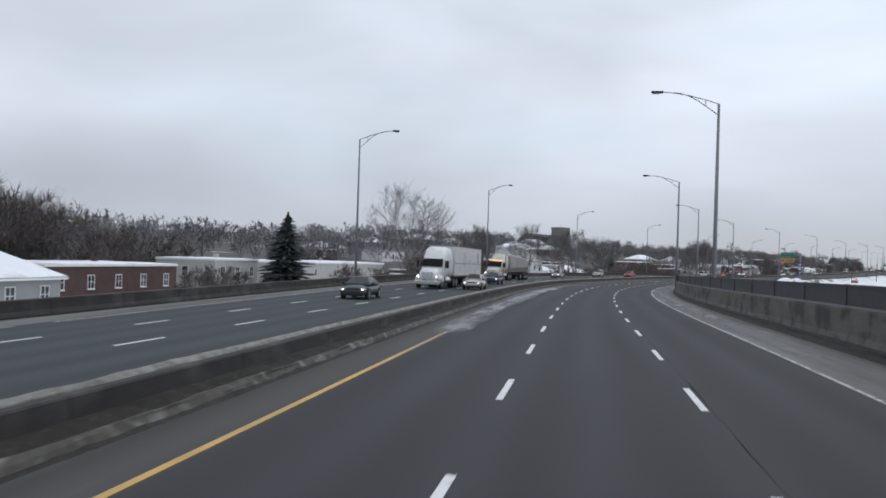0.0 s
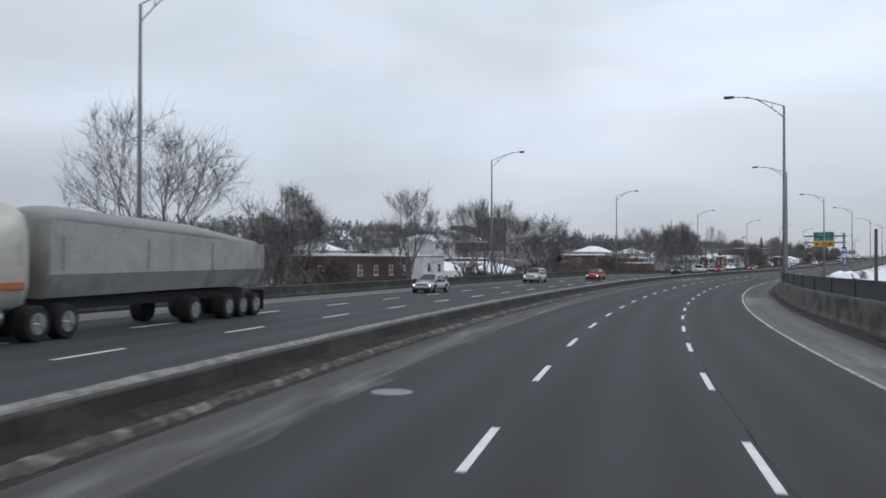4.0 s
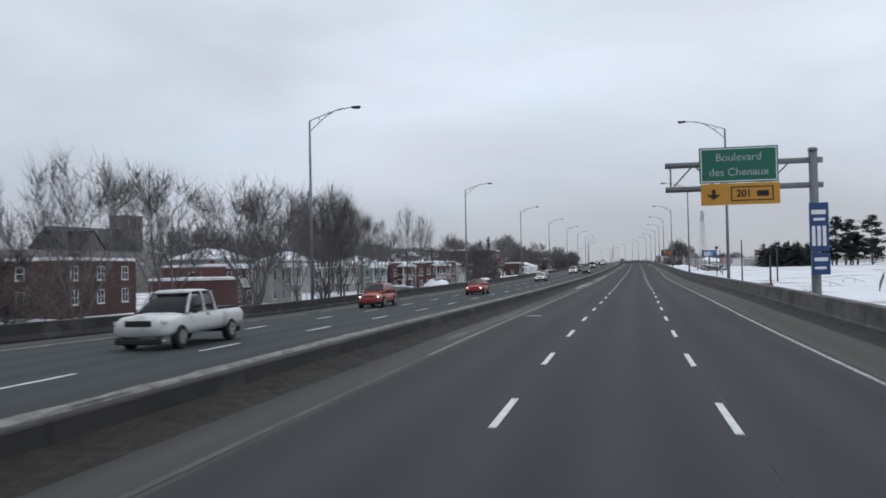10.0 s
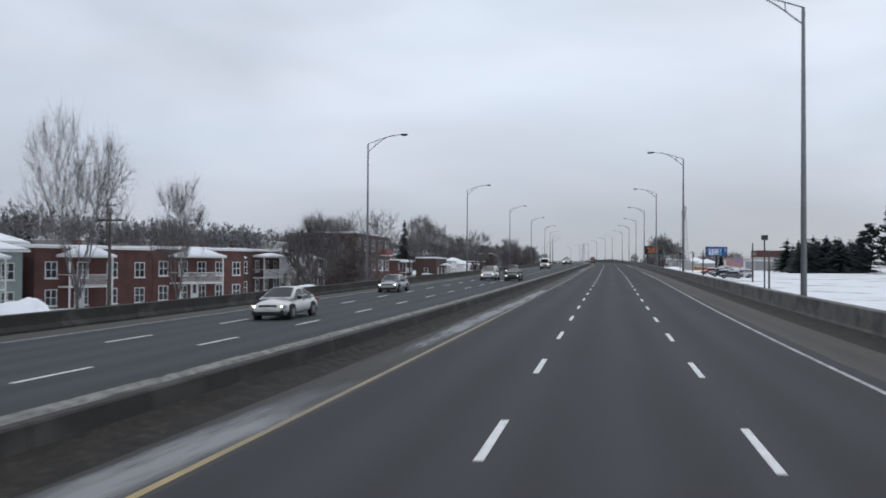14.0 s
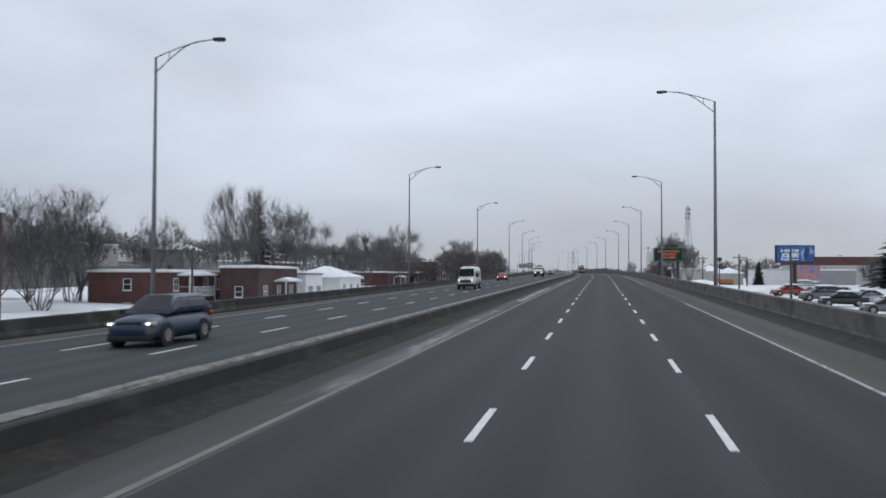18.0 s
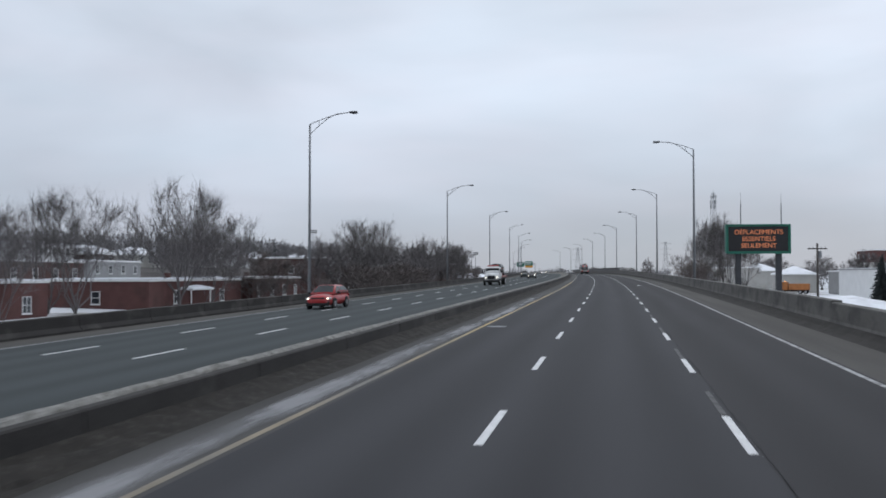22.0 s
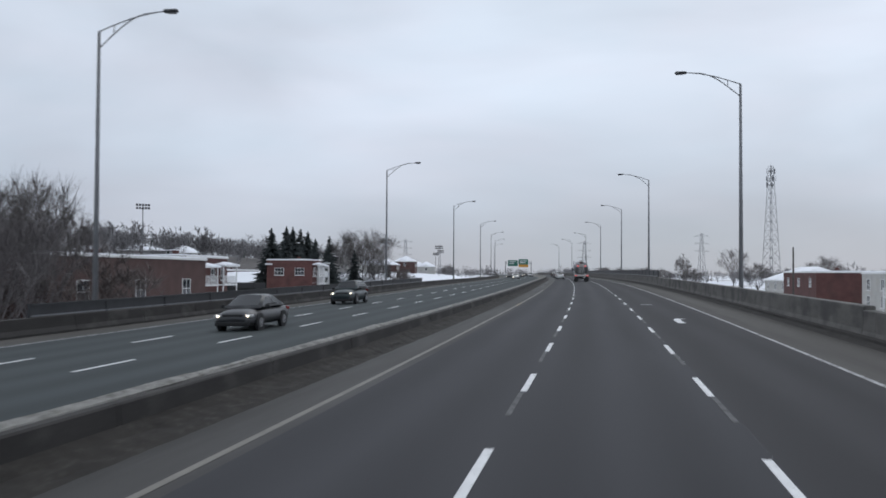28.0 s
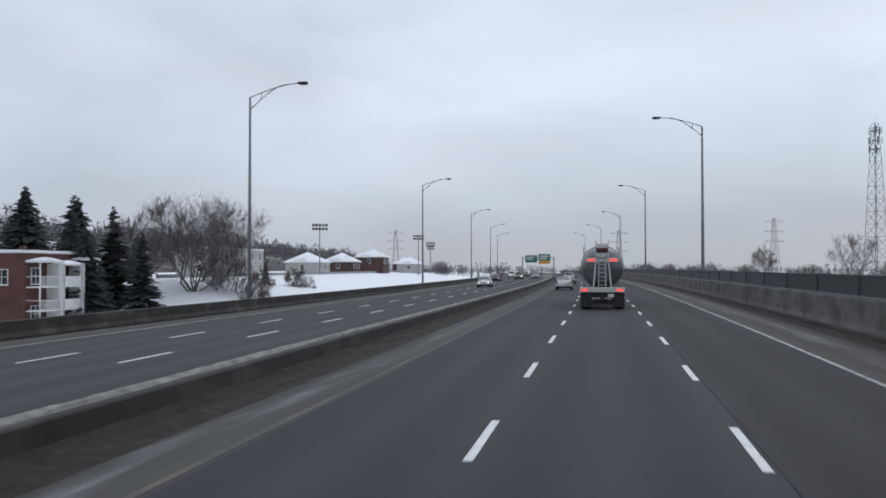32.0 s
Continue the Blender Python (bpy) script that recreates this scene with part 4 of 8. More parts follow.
for s, a, top, wide in ((648, 76, 16.8, 1.2), (652, 82, 15.8, 1.3), (660, 73, 12.0, 1.2), (644, 88, 16.8, 1.2), (650, 69, 9.5, 1.3), (646, 79, 10.5, 1.7), (654, 85, 10.0, 1.7), (650, 75, 7.0, 2.1), (648, 82, 6.4, 2.3), (652, 90, 8.0, 2.0)):
    plant("pine", s, a, top, wide, -1.8)


# a wooded slope rises far to the left of the motorway
SLOPE = ((-1500, -8), (-900, 10), (-520, 15), (-330, 15.5), (-230, 12.5), (-160, 9.0), (-120, 6.0), (-98, 2.6), (-84, -4.6))


def hill(s, a):
    z = float(np.interp(a, [q[0] for q in SLOPE], [q[1] for q in SLOPE]))
    z = z * float(np.interp(s, [250, 380, 560, 680, 900, 1000], [0.45, 0.95, 0.95, 0.5, 0.5, 0.95])) if z > 0 else z
    ends = float(np.interp(s, [-40, 110, 1900, 2240], [0, 1, 1, 0]))
    return -6.0 + (z + 6.0) * ends


M_SLOPE = mat("brushy_slope", (0.10, 0.092, 0.088), 0.95, vary=0.35, scale=0.15, fine=1.5, bump=0.5, tint=(0.5, 0.51, 0.54), tint_amount=0.02, tint_scale=0.05)
hv, hf = [], []
for s in range(-40, 2260, 20):
    for a, z in SLOPE:
        hv.append(P(s, a, hill(s, a) + 0.8 * noise.noise((s * 0.02, a * 0.03, 5)), False))
for j in range(114):
    for i in range(len(SLOPE) - 1):
        k = j * len(SLOPE) + i
        hf.append((k, k + 1, k + 1 + len(SLOPE), k + len(SLOPE)))
tagged(mesh_ob("hillside", hv, hf, M_SLOPE), "brush-covered slope rising behind the suburb", "hillside", kind="structure")


def woods(seed, rows, n, top, label, needles=0.05):
    rnd = random.Random(seed)
    proto = [tubes(sum(grow(60 + k, 10, 0.18, 0.42, 0.55, (6, 6, 9), rad=0.11, thin=0.025, reach=(0.28, 0.095), tw=0.12, up=0.12), []), True) for k in range(4)]
    vs, fs, fq, cv, cf, base = [], [], [], [], [], 0
    tri3 = [np.array([q for q in f if len(q) == 3]) for v, f in proto]
    tri4 = [np.array([q for q in f if len(q) == 4]) for v, f in proto]
    for i in range(n):
        s, a = rnd.uniform(*rows[0]), rnd.uniform(*rows[1])
        if a < -92 and s < 600 and abs(a + (s - 248) * 0.62) < 30:
            continue
        foot = GROUND if a > -84 else hill(s, a) - 0.6
        q = P(s, a, foot, False)
        h = rnd.uniform(0.7, 1.1) * top
        if rnd.random() < needles:
            v, f = conifer_bars(i, h * 1.0, h * 0.42, 9, 6)
            b = len(cv)
            cv.extend((x + q.x, y + q.y, z + q.z) for x, y, z in v)
            cf.extend(tuple(b + j for j in one) for one in f)
            continue
        v = proto[i % 4][0]
        t = rnd.random() * math.tau
        k = h / 10.5
        w = k * rnd.uniform(0.9, 1.3)
        vs.append(np.stack([(v[:, 0] * math.cos(t) - v[:, 1] * math.sin(t)) * w + q.x, (v[:, 0] * math.sin(t) + v[:, 1] * math.cos(t)) * w + q.y, v[:, 2] * k + q.z], 1))
        fs.append(tri3[i % 4] + base)
        fq.append(tri4[i % 4] + base)
        base += len(v)
    tagged(mesh_ob("woods", np.concatenate(vs), np.concatenate(fs).tolist() + np.concatenate(fq).tolist(), M_WOODS_HAZED), label, "woods", kind="stuff")
    if cv:
        tagged(mesh_ob("woods", cv, cf, M_NEEDLE), "dark evergreens scattered through the far woods", "woods", kind="stuff")


# the haze over these woods lies only in their pale twig colour
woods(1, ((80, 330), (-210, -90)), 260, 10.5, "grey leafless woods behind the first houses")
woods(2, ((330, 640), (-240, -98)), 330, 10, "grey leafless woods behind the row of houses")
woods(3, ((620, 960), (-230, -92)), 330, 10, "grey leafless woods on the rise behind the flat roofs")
woods(4, ((960, 1480), (-220, -98)), 350, 10.5, "leafless woods coloured pale for haze beyond the snowfield")
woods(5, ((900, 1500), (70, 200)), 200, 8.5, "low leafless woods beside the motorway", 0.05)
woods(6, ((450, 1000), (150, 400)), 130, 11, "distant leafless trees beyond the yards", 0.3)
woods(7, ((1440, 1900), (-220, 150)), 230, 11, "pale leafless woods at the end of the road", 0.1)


# ---------------------------------------------------------------- houses
M_BRICK = mat("red_brick", (0.108, 0.050, 0.045), 0.9, vary=0.25, scale=0.8, fine=12, bump=0.3, tint=(0.09, 0.045, 0.04), tint_amount=0.4, tint_scale=0.5, rand=0.12)
M_BRICK_DK = mat("brown_brick", (0.085, 0.05, 0.045), 0.9, vary=0.25, scale=0.8, fine=12, bump=0.3, rand=0.12)
M_STUCCO = mat("pale_siding", (0.42, 0.41, 0.385), 0.8, vary=0.12, scale=0.6, fine=9, tint=(0.4, 0.38, 0.35), tint_amount=0.3, tint_scale=0.7)
M_GREEN = mat("grey_green_siding", (0.235, 0.28, 0.262), 0.8, vary=0.12, scale=0.6, fine=9)
M_WHITEWALL = mat("white_siding", (0.72, 0.72, 0.71), 0.7, vary=0.08, scale=0.6, fine=9)
M_GREYWALL = mat("grey_cladding", (0.27, 0.27, 0.27), 0.8, vary=0.15, scale=0.5, fine=8)
M_STONE = mat("church_stone", (0.22, 0.205, 0.19), 0.9, vary=0.25, scale=0.4, fine=5, bump=0.3)
M_SLATE = mat("dark_roofing", (0.06, 0.062, 0.07), 0.8, vary=0.3, scale=0.7, fine=8)
M_TRIM = mat("white_trim", (0.70, 0.70, 0.69), 0.6, vary=0.08, scale=2, fine=12)
M_GLASS = mat("dark_window_glass", (0.03, 0.034, 0.04), 0.08, vary=0.3, scale=0.5, fine=3, spec=0.6)
M_WOOD = mat("weathered_wood", (0.17, 0.14, 0.11), 0.85, vary=0.25, scale=2, fine=12)
M_REDPANEL = mat("faded_red_panel", (0.25, 0.07, 0.07), 0.8, vary=0.2, scale=1, fine=8)


def snow_slab(name, x0, x1, y0, y1, z, thick, parent, dome=0.0, label="white snow cover"):
    """A soft snow cover with rounded rim."""
    bm = bmesh.new()
    nx_, ny_ = 7, 9
    grid = []
    for i in range(nx_):
        for j in range(ny_):
            u, v = i / (nx_ - 1), j / (ny_ - 1)
            edge = min(u, 1 - u, v, 1 - v)
            h = thick * (0.45 if edge == 0 else 1.0) + dome * math.sin(u * math.pi) * math.sin(v * math.pi)
            h += 0.05 * noise.noise((x0 + u * 4, y0 * 0.3 + v * 5, z))
            grid.append(bm.verts.new((x0 + (x1 - x0) * u, y0 + (y1 - y0) * v, z + max(0.03, h))))
    for i in range(nx_ - 1):
        for j in range(ny_ - 1):
            a = i * ny_ + j
            bm.faces.new((grid[a], grid[a + ny_], grid[a + ny_ + 1], grid[a + 1]))
    rim = [e for e in bm.edges if e.is_boundary]
    ext = bmesh.ops.extrude_edge_only(bm, edges=rim)
    for q in ext["geom"]:
        if isinstance(q, bmesh.types.BMVert):
            q.co.z = z + 0.002
    return part(name, bm, M_SNOW, parent, label, smooth=True)


def window(parent, x, y, z, w, h, normal="x", bars=1, trim=None):
    """A framed window on a wall that faces +x or -y: frame, panes, sill."""
    bm = bmesh.new()
    t = 0.07

    def put(b, a0, a1, z0, z1, d0, d1):
        if normal == "x":
            box(b, (x + d0, y + a0, z + z0), (x + d1, y + a1, z + z1))
        else:
            box(b, (x + a0, y - d1, z + z0), (x + a1, y - d0, z + z1))
    # one moulded frame ring
    ring = [[], []]
    for d in (0, 1):
        for e2, (hw, hh) in enumerate(((w / 2 + t, h / 2 + t), (w / 2, h / 2))):
            for a_, z_ in ((-hw, -hh), (hw, -hh), (hw, hh), (-hw, hh)):
                dd = 0.07 * d
                ring[d].append(bm.verts.new((x + dd, y + a_, z + z_) if normal == "x" else (x + a_, y - dd, z + z_)))
    for k in range(4):
        k2 = (k + 1) % 4
        for q in ((ring[1][k], ring[1][k2], ring[1][4 + k2], ring[1][4 + k]), (ring[0][k], ring[0][k2], ring[1][k2], ring[1][k]), (ring[0][4 + k], ring[1][4 + k], ring[1][4 + k2], ring[0][4 + k2])):
            bm.faces.new(q)
    bmesh.ops.recalc_face_normals(bm, faces=bm.faces[:])
    win = part("window", bm, trim or M_TRIM, parent)
    bm = bmesh.new()
    put(bm, -w / 2, w / 2, -h / 2, h / 2, -0.02, 0.025)
    part("pane", bm, M_GLASS, win)
    for k in range(bars):
        c = -w / 2 + w * (k + 1) / (bars + 1)
        bm = bmesh.new()
        put(bm, c - 0.03, c + 0.03, -h / 2, h / 2, 0.026, 0.06)
        part("mullion", bm, trim or M_TRIM, win)
    bm = bmesh.new()
    put(bm, -w / 2, w / 2, -0.03, 0.03, 0.026, 0.05)
    part("rail", bm, trim or M_TRIM, win)
    bm = bmesh.new()
    put(bm, -w / 2 - 0.13, w / 2 + 0.13, -h / 2 - t - 0.09, -h / 2 - t, 0, 0.14)
    part("sill", bm, trim or M_TRIM, win)
    return win


def door(parent, x, y, z, w=0.95, h=2.05):
    bm = boxes(((x, y - w / 2 - .08, z), (x + .06, y - w / 2, z + h + .08)), ((x, y + w / 2, z), (x + .06, y + w / 2 + .08, z + h + .08)), ((x, y - w / 2, z + h), (x + .06, y + w / 2, z + h + .08)))
    fr = part("door", bm, M_TRIM, parent, "white front door")
    part("leaf", boxes(((x - .02, y - w / 2, z), (x + .03, y + w / 2, z + h), 0.005)), M_TRIM, fr)
    part("pane", boxes(((x + .03, y - w / 4, z + h * .45), (x + .045, y + w / 4, z + h * .9))), M_GLASS, fr)
    return fr


def balcony(parent, x, y, w, z, depth=1.6, rail=1.05, roof=None, posts=True, panel=None, foot=None, dome=0.3, fine=False):
    """A projecting gallery with its slab, rail, posts and an optional snow-covered roof."""
    b = part("balcony", boxes(((x, y - w / 2, z - .16), (x + depth, y + w / 2, z), .02)), M_TRIM, parent)
    rl = [((x + depth - .06, y - w / 2, z + rail - .06), (x + depth, y + w / 2, z + rail)), ((x + depth - .05, y - w / 2, z + .08), (x + depth - .01, y + w / 2, z + .13))]
    n = max(3, int(w / 0.16))
    for i in range(n + 1):
        c = y - w / 2 + w * i / n
        if fine and not panel:
            part("baluster", boxes(((x + depth - .045, c - .015, z + .1), (x + depth - .015, c + .015, z + rail))), M_TRIM, b)
            continue
        rl.append(((x + depth - .045, c - .015, z + .1), (x + depth - .015, c + .015, z + rail)))
    for c in (y - w / 2, y + w / 2 - .05):
        rl.append(((x, c, z + rail - .06), (x + depth, c + .05, z + rail)))
    if panel:
        rl = [((x + depth - .06, y - w / 2, z + .02), (x + depth, y + w / 2, z + rail)), ((x, y - w / 2, z + .02), (x + depth, y - w / 2 + .05, z + rail)), ((x, y + w / 2 - .05, z + .02), (x + depth, y + w / 2, z + rail))]
    part("railing", boxes(*rl), panel or M_TRIM, b)
    top = roof if roof else z + rail
    low = foot if foot is not None else z
    if posts:
        for c in (y - w / 2 + .06, y + w / 2 - .06):
            part("post", boxes(((x + depth - .13, c - .06, low), (x + depth - .01, c + .06, top))), M_TRIM, b)
    if roof:
        part("awning", boxes(((x - .02, y - w / 2 - .2, roof), (x + depth + .25, y + w / 2 + .2, roof + .14), .02)), M_TRIM, b)
        snow_slab("snow", x, x + depth + .28, y - w / 2 - .22, y + w / 2 + .22, roof + .14, 0.16, b, dome=dome)
    return b


def house(s, a, length, depth, top, wall, label, roof="flat", rows=(), cols=3, win=(1.1, 1.35), side_cols=1, turn=0.0, snow=0.16, pitch=0.42, eave=0.45, bars=1, category="house", name="house", doors=(), foot=GROUND - 0.5):
    """A house whose front (+x) looks to the road; `a` is the front wall's distance from the axis, heights are over the road."""
    flip = 0 if a < 0 else 180
    base = thing(name, on_road(s, a, 0, turn + flip, False), label, category)
    L2 = length / 2
    part("wall", boxes(((-depth, -L2, foot), (0, L2, top), .02)), wall, base)
    if roof == "flat":
        r = part("roof", boxes(((-depth - .12, -L2 - .12, top), (.14, L2 + .12, top + .22), .02)), M_TRIM if wall is not M_WHITEWALL else M_GREYWALL, base)
        if snow:
            snow_slab("snow", -depth - .05, .06, -L2 - .05, L2 + .05, top + .22, snow, r)
        part("chimney", boxes(((-depth * .5 - .3, L2 * .3 - .3, top), (-depth * .5 + .3, L2 * .3 + .3, top + .95), .02)), wall, r)
    else:
        bm = bmesh.new()
        e2 = eave
        h = pitch * (min(depth, length) / 2 + e2)
        inset = 0.0 if roof == "gable" else min(depth, length) / 2
        x0, x1, y0, y1 = -depth - e2, e2, -L2 - e2, L2 + e2
        if length >= depth:
            xm = (x0 + x1) / 2
            pts = [(x0, y0, top), (x1, y0, top), (x1, y1, top), (x0, y1, top), (xm, y0 + (inset + e2 if inset else 0), top + h), (xm, y1 - (inset + e2 if inset else 0), top + h)]
            fs = [(0, 1, 4), (1, 2, 5, 4), (2, 3, 5), (3, 0, 4, 5)]
        else:
            ym = (y0 + y1) / 2
            pts = [(x0, y0, top), (x1, y0, top), (x1, y1, top), (x0, y1, top), (x0 + (inset + e2 if inset else 0), ym, top + h), (x1 - (inset + e2 if inset else 0), ym, top + h)]
            fs = [(0, 1, 5, 4), (1, 2, 5), (2, 3, 4, 5), (3, 0, 4)]
        v = [bm.verts.new(q) for q in pts]
        lowv = [bm.verts.new((q[0], q[1], q[2] - .18)) for q in pts[:4]]
        for f in fs:
            bm.faces.new([v[i] for i in f])
        for i in range(4):
            j = (i + 1) % 4
            bm.faces.new((lowv[i], lowv[j], v[j], v[i]))
        bm.faces.new(lowv[::-1])
        r = part("roof", bm, M_TRIM if snow else M_SLATE, base)
        if snow:
            bm = bmesh.new()
            v = [bm.verts.new((q[0], q[1], q[2] + (.05 if i < 4 else .16))) for i, q in enumerate(pts)]
            for f in fs:
                bm.faces.new([v[i] for i in f])
            bmesh.ops.subdivide_edges(bm, edges=bm.edges[:], cuts=3, use_grid_fill=True)
            for q in bm.verts:
                q.co.z += 0.07 * noise.noise((q.co.x * .7, q.co.y * .7, s)) + 0.03
            part("snow", bm, M_SNOW, r, "thick white snow on the roof", smooth=True)
    for z in rows:
        for c in range(cols):
            window(base, 0.0, -L2 + length * (c + .5) / cols, z, *win, bars=bars)
        for c in range(side_cols):
            window(base, -depth + depth * (c + .5) / side_cols, -L2, z, win[0] * .8, win[1] * .9, "y", bars=0)
    for y, z in doors:
        door(base, 0.0, y, z)
    return base


# first bend: low suburb below the road
h = house(66, -45, 9, 8, 0.2, M_GREYWALL, "small grey house with a snow-laden hip roof", "hip", rows=(-1.2,), cols=2, pitch=0.5)
house(90, -52, 26, 11, 1.0, M_BRICK_DK, "long low brown-brick house row with a snowy flat roof", rows=(-0.6,), cols=5, snow=0.2)
house(117, -52, 13, 9, 1.9, M_STUCCO, "low pale house with a flat snowy roof", rows=(0.4,), cols=3)
house(158, -56, 46, 14, 1.7, M_STUCCO, "long low pale building with snow on its flat roof", rows=(0.3,), cols=5, win=(0.9, 0.9), category="building", name="building", snow=0.3)
house(112, -98, 14, 10, 4.5, M_GREYWALL, "grey two-storey house seen behind the trees", rows=(1, 3.2), cols=4)
house(128, -110, 16, 12, 6.0, M_BRICK_DK, "dark brick apartment house behind the low roofs", rows=(0.5, 3.4), cols=4)
house(150, -120, 18, 12, 5.0, M_STUCCO, "pale flat-roofed building behind the spruce", rows=(1.2, 3.4), cols=4)
house(235, -49, 20, 10, 3.5, M_BRICK_DK, "brown house with a snow-edged flat roof", rows=(1.4,), cols=4)
house(252, -49, 8, 8, 3.4, M_WHITEWALL, "small white building among the bushes", rows=(1.6,), cols=2)
house(268, -70, 18, 10, 1.2, M_STUCCO, "low house with a snow-covered hip roof behind trees", "hip", rows=(-0.6,), cols=3)
house(285, -62, 14, 9, 0.5, M_WHITEWALL, "low white house under a snowy roof", "hip", rows=(-1.0,), cols=3)
house(304, -58, 12, 9, 0.0, M_GREYWALL, "low grey garage with a thick snow roof", "hip", rows=(), cols=2)
# around the church
house(318, -72, 10, 9, 2.0, M_STUCCO, "pale two-storey house with a flat snowy roof", rows=(-1.2, 1.0), cols=2)
house(306, -84, 12, 9, 3.2, M_STUCCO, "beige house with a white snowy eave", rows=(0.2, 2.0), cols=3)
house(338, -84, 12, 9, 3.0, M_BRICK_DK, "brown house behind bare trees", rows=(0.6, 2.2), cols=3)
house(363, -42, 6.5, 7, 1.7, M_BRICK, "red brick flat-roofed house beside the parapet", rows=(), cols=1, side_cols=0, snow=0.12)
h = house(362, -56, 14, 9, 4.0, M_BRICK_DK, "brown brick two-storey house with galleries", rows=(0.2, 2.7), cols=3)
h = house(388, -52, 9, 9, 3.2, M_BRICK, "red brick duplex with a white gallery", rows=(-0.8, 1.9), cols=3)
balcony(h, 0, -1.5, 4.5, 0.6, roof=2.9, foot=-4)
h = house(400, -50, 12, 9, 3.3, M_STUCCO, "beige two-storey duplex with snowy flat roof", rows=(-0.8, 1.9), cols=4)
balcony(h, 0, 1, 6, 0.6, roof=2.9, foot=-4)
# duplex row
h = house(440, -56, 15, 10, 3.3, M_STUCCO, "beige two-storey duplex with long galleries and snowy eaves", rows=(-1.15, 1.35), cols=5, doors=((2, -2.2),), turn=-19)
balcony(h, 0, -1, 11, -0.1, roof=2.6, foot=-2.3)
h = house(451.5, -51.8, 8.6, 9, 3.2, M_GREEN, "grey-green duplex with a snow-domed hip roof and gallery", "hip", rows=(-1.15, 1.35), cols=3, pitch=0.35, doors=((1, -2.2),), turn=-19)
balcony(h, 0, -0.6, 4.6, -0.1, roof=2.4, foot=-2.3, dome=0.75)
h = house(462.9, -47.8, 13.4, 11, 3.3, M_BRICK, "red brick duplex with a gallery under a dome of snow", rows=(-1.15, 1.35), cols=4, doors=((-2.0, -2.2),), turn=-19)
balcony(h, 0, -1.9, 4.8, -0.1, roof=2.5, foot=-2.3, dome=0.8)
h = house(475.6, -43.4, 13.4, 11, 3.3, M_BRICK, "red brick duplex with white gallery and snow-domed awning", rows=(-1.15, 1.35), cols=5, doors=((-1, -2.2),), turn=-19)
balcony(h, 0, -1.4, 6.2, -0.1, roof=2.5, foot=-2.3, dome=0.7)
house(470, -92, 20, 10, 5.2, M_GREYWALL, "grey house with a snowy hip roof behind the duplexes", "hip", rows=(4,), cols=4)
house(496, -84, 14, 10, 4.6, M_STUCCO, "pale house with a snowy hip roof behind the brick row", "hip", rows=(3,), cols=3)
h = house(487.5, -45.5, 9, 10, 3.3, M_BRICK_DK, "dark brick flat-roofed duplex with arched white windows", rows=(-1.15, 1.35), cols=3, turn=-12)
balcony(h, 0, -1.6, 4.6, -0.1, roof=2.4, foot=-2.3)
h = house(499, -46, 13, 10, 3.3, M_BRICK_DK, "brown brick duplex with two galleries", rows=(-1.15, 1.35), cols=4)
balcony(h, 0, 1, 8, -0.1, roof=2.5, foot=-2.3)
h = house(515, -46, 12, 9, 2.9, M_WHITEWALL, "white stucco end house with a flat roof", rows=(-1.9, 1.5), cols=2)
balcony(h, 0, 4.5, 3, -0.1, roof=2.2, foot=-2.3)
h = house(538, -41, 24, 11, 6.3, M_BRICK_DK, "dark red brick two-storey house with white-framed windows", rows=(1.2, 4.6), cols=5, win=(2.0, 1.8), bars=2, doors=((6.4, 0.0),))
balcony(h, 0, 6.4, 5.2, 3.0, depth=1.3, rail=1.0, panel=M_REDPANEL, posts=False)
house(572, -66, 12, 9, 2.0, M_STUCCO, "pale house with a white snowy hip roof up the side street", "hip", rows=(0.6,), cols=3)
house(590, -100, 14, 9, 2.6, M_BRICK_DK, "house with a snowy hip roof on the rise", "hip", rows=(1.4,), cols=3)
h = house(598, -49, 16, 10, 1.6, M_BRICK, "red brick duplex with a white two-storey gallery", rows=(-2.6, 0.2), cols=4, doors=((-3, -3.7),))
balcony(h, 0, -2, 7, -1.1, roof=1.2, foot=-4.2)
h = house(605, -41.2, 14, 5, 2.1, M_BRICK_DK, "brown brick flat-roofed house with a snowy awning", rows=(-0.8,), cols=3)
balcony(h, 0, 1, 5, -2.6, roof=0.4, foot=-4.2)
house(616, -40, 7.2, 6, 1.2, M_WHITEWALL, "small white house with dark-framed windows in the snow", rows=(-1.0,), cols=2, win=(1.9, 1.2), bars=2)
house(630.5, -38.8, 11.5, 8, 0.6, M_WHITEWALL, "white bungalow with a thick snowy hip roof", "hip", rows=(-1.1,), cols=3, pitch=0.36)
house(668, -50, 18, 11, 1.1, M_BRICK, "low red brick building with snow along its flat roof", rows=(-0.8,), cols=3)
h = house(702, -47, 24, 12, 0.8, M_BRICK, "long red brick flat-roofed building edged with snow", rows=(-0.9,), cols=2, category="building", name="building")
balcony(h, 0, -3, 5, -3.2, roof=-0.2, foot=-4.3)
house(728, -47, 20, 12, 0.7, M_BRICK, "low red brick row with white entrance and snowy roof", rows=(-0.9,), cols=4)
house(700, -80, 12, 9, 3.4, M_GREYWALL, "beige two-storey house with long balcony on the rise", rows=(0.4, 2.4), cols=4)
house(725, -82, 20, 10, 3.2, M_BRICK_DK, "brown flat-roofed house on the rise", rows=(1.6,), cols=4)
house(760, -90, 18, 10, 3.4, M_GREYWALL, "flat-roofed grey house with snow on top", rows=(2,), cols=4)
h = house(761, -46, 25, 12, 3.7, M_BRICK_DK, "dark brown brick duplex row with white snow awnings", rows=(-1.0, 1.9), cols=5)
balcony(h, 0, -7, 6, 0.4, roof=2.9, foot=-4)
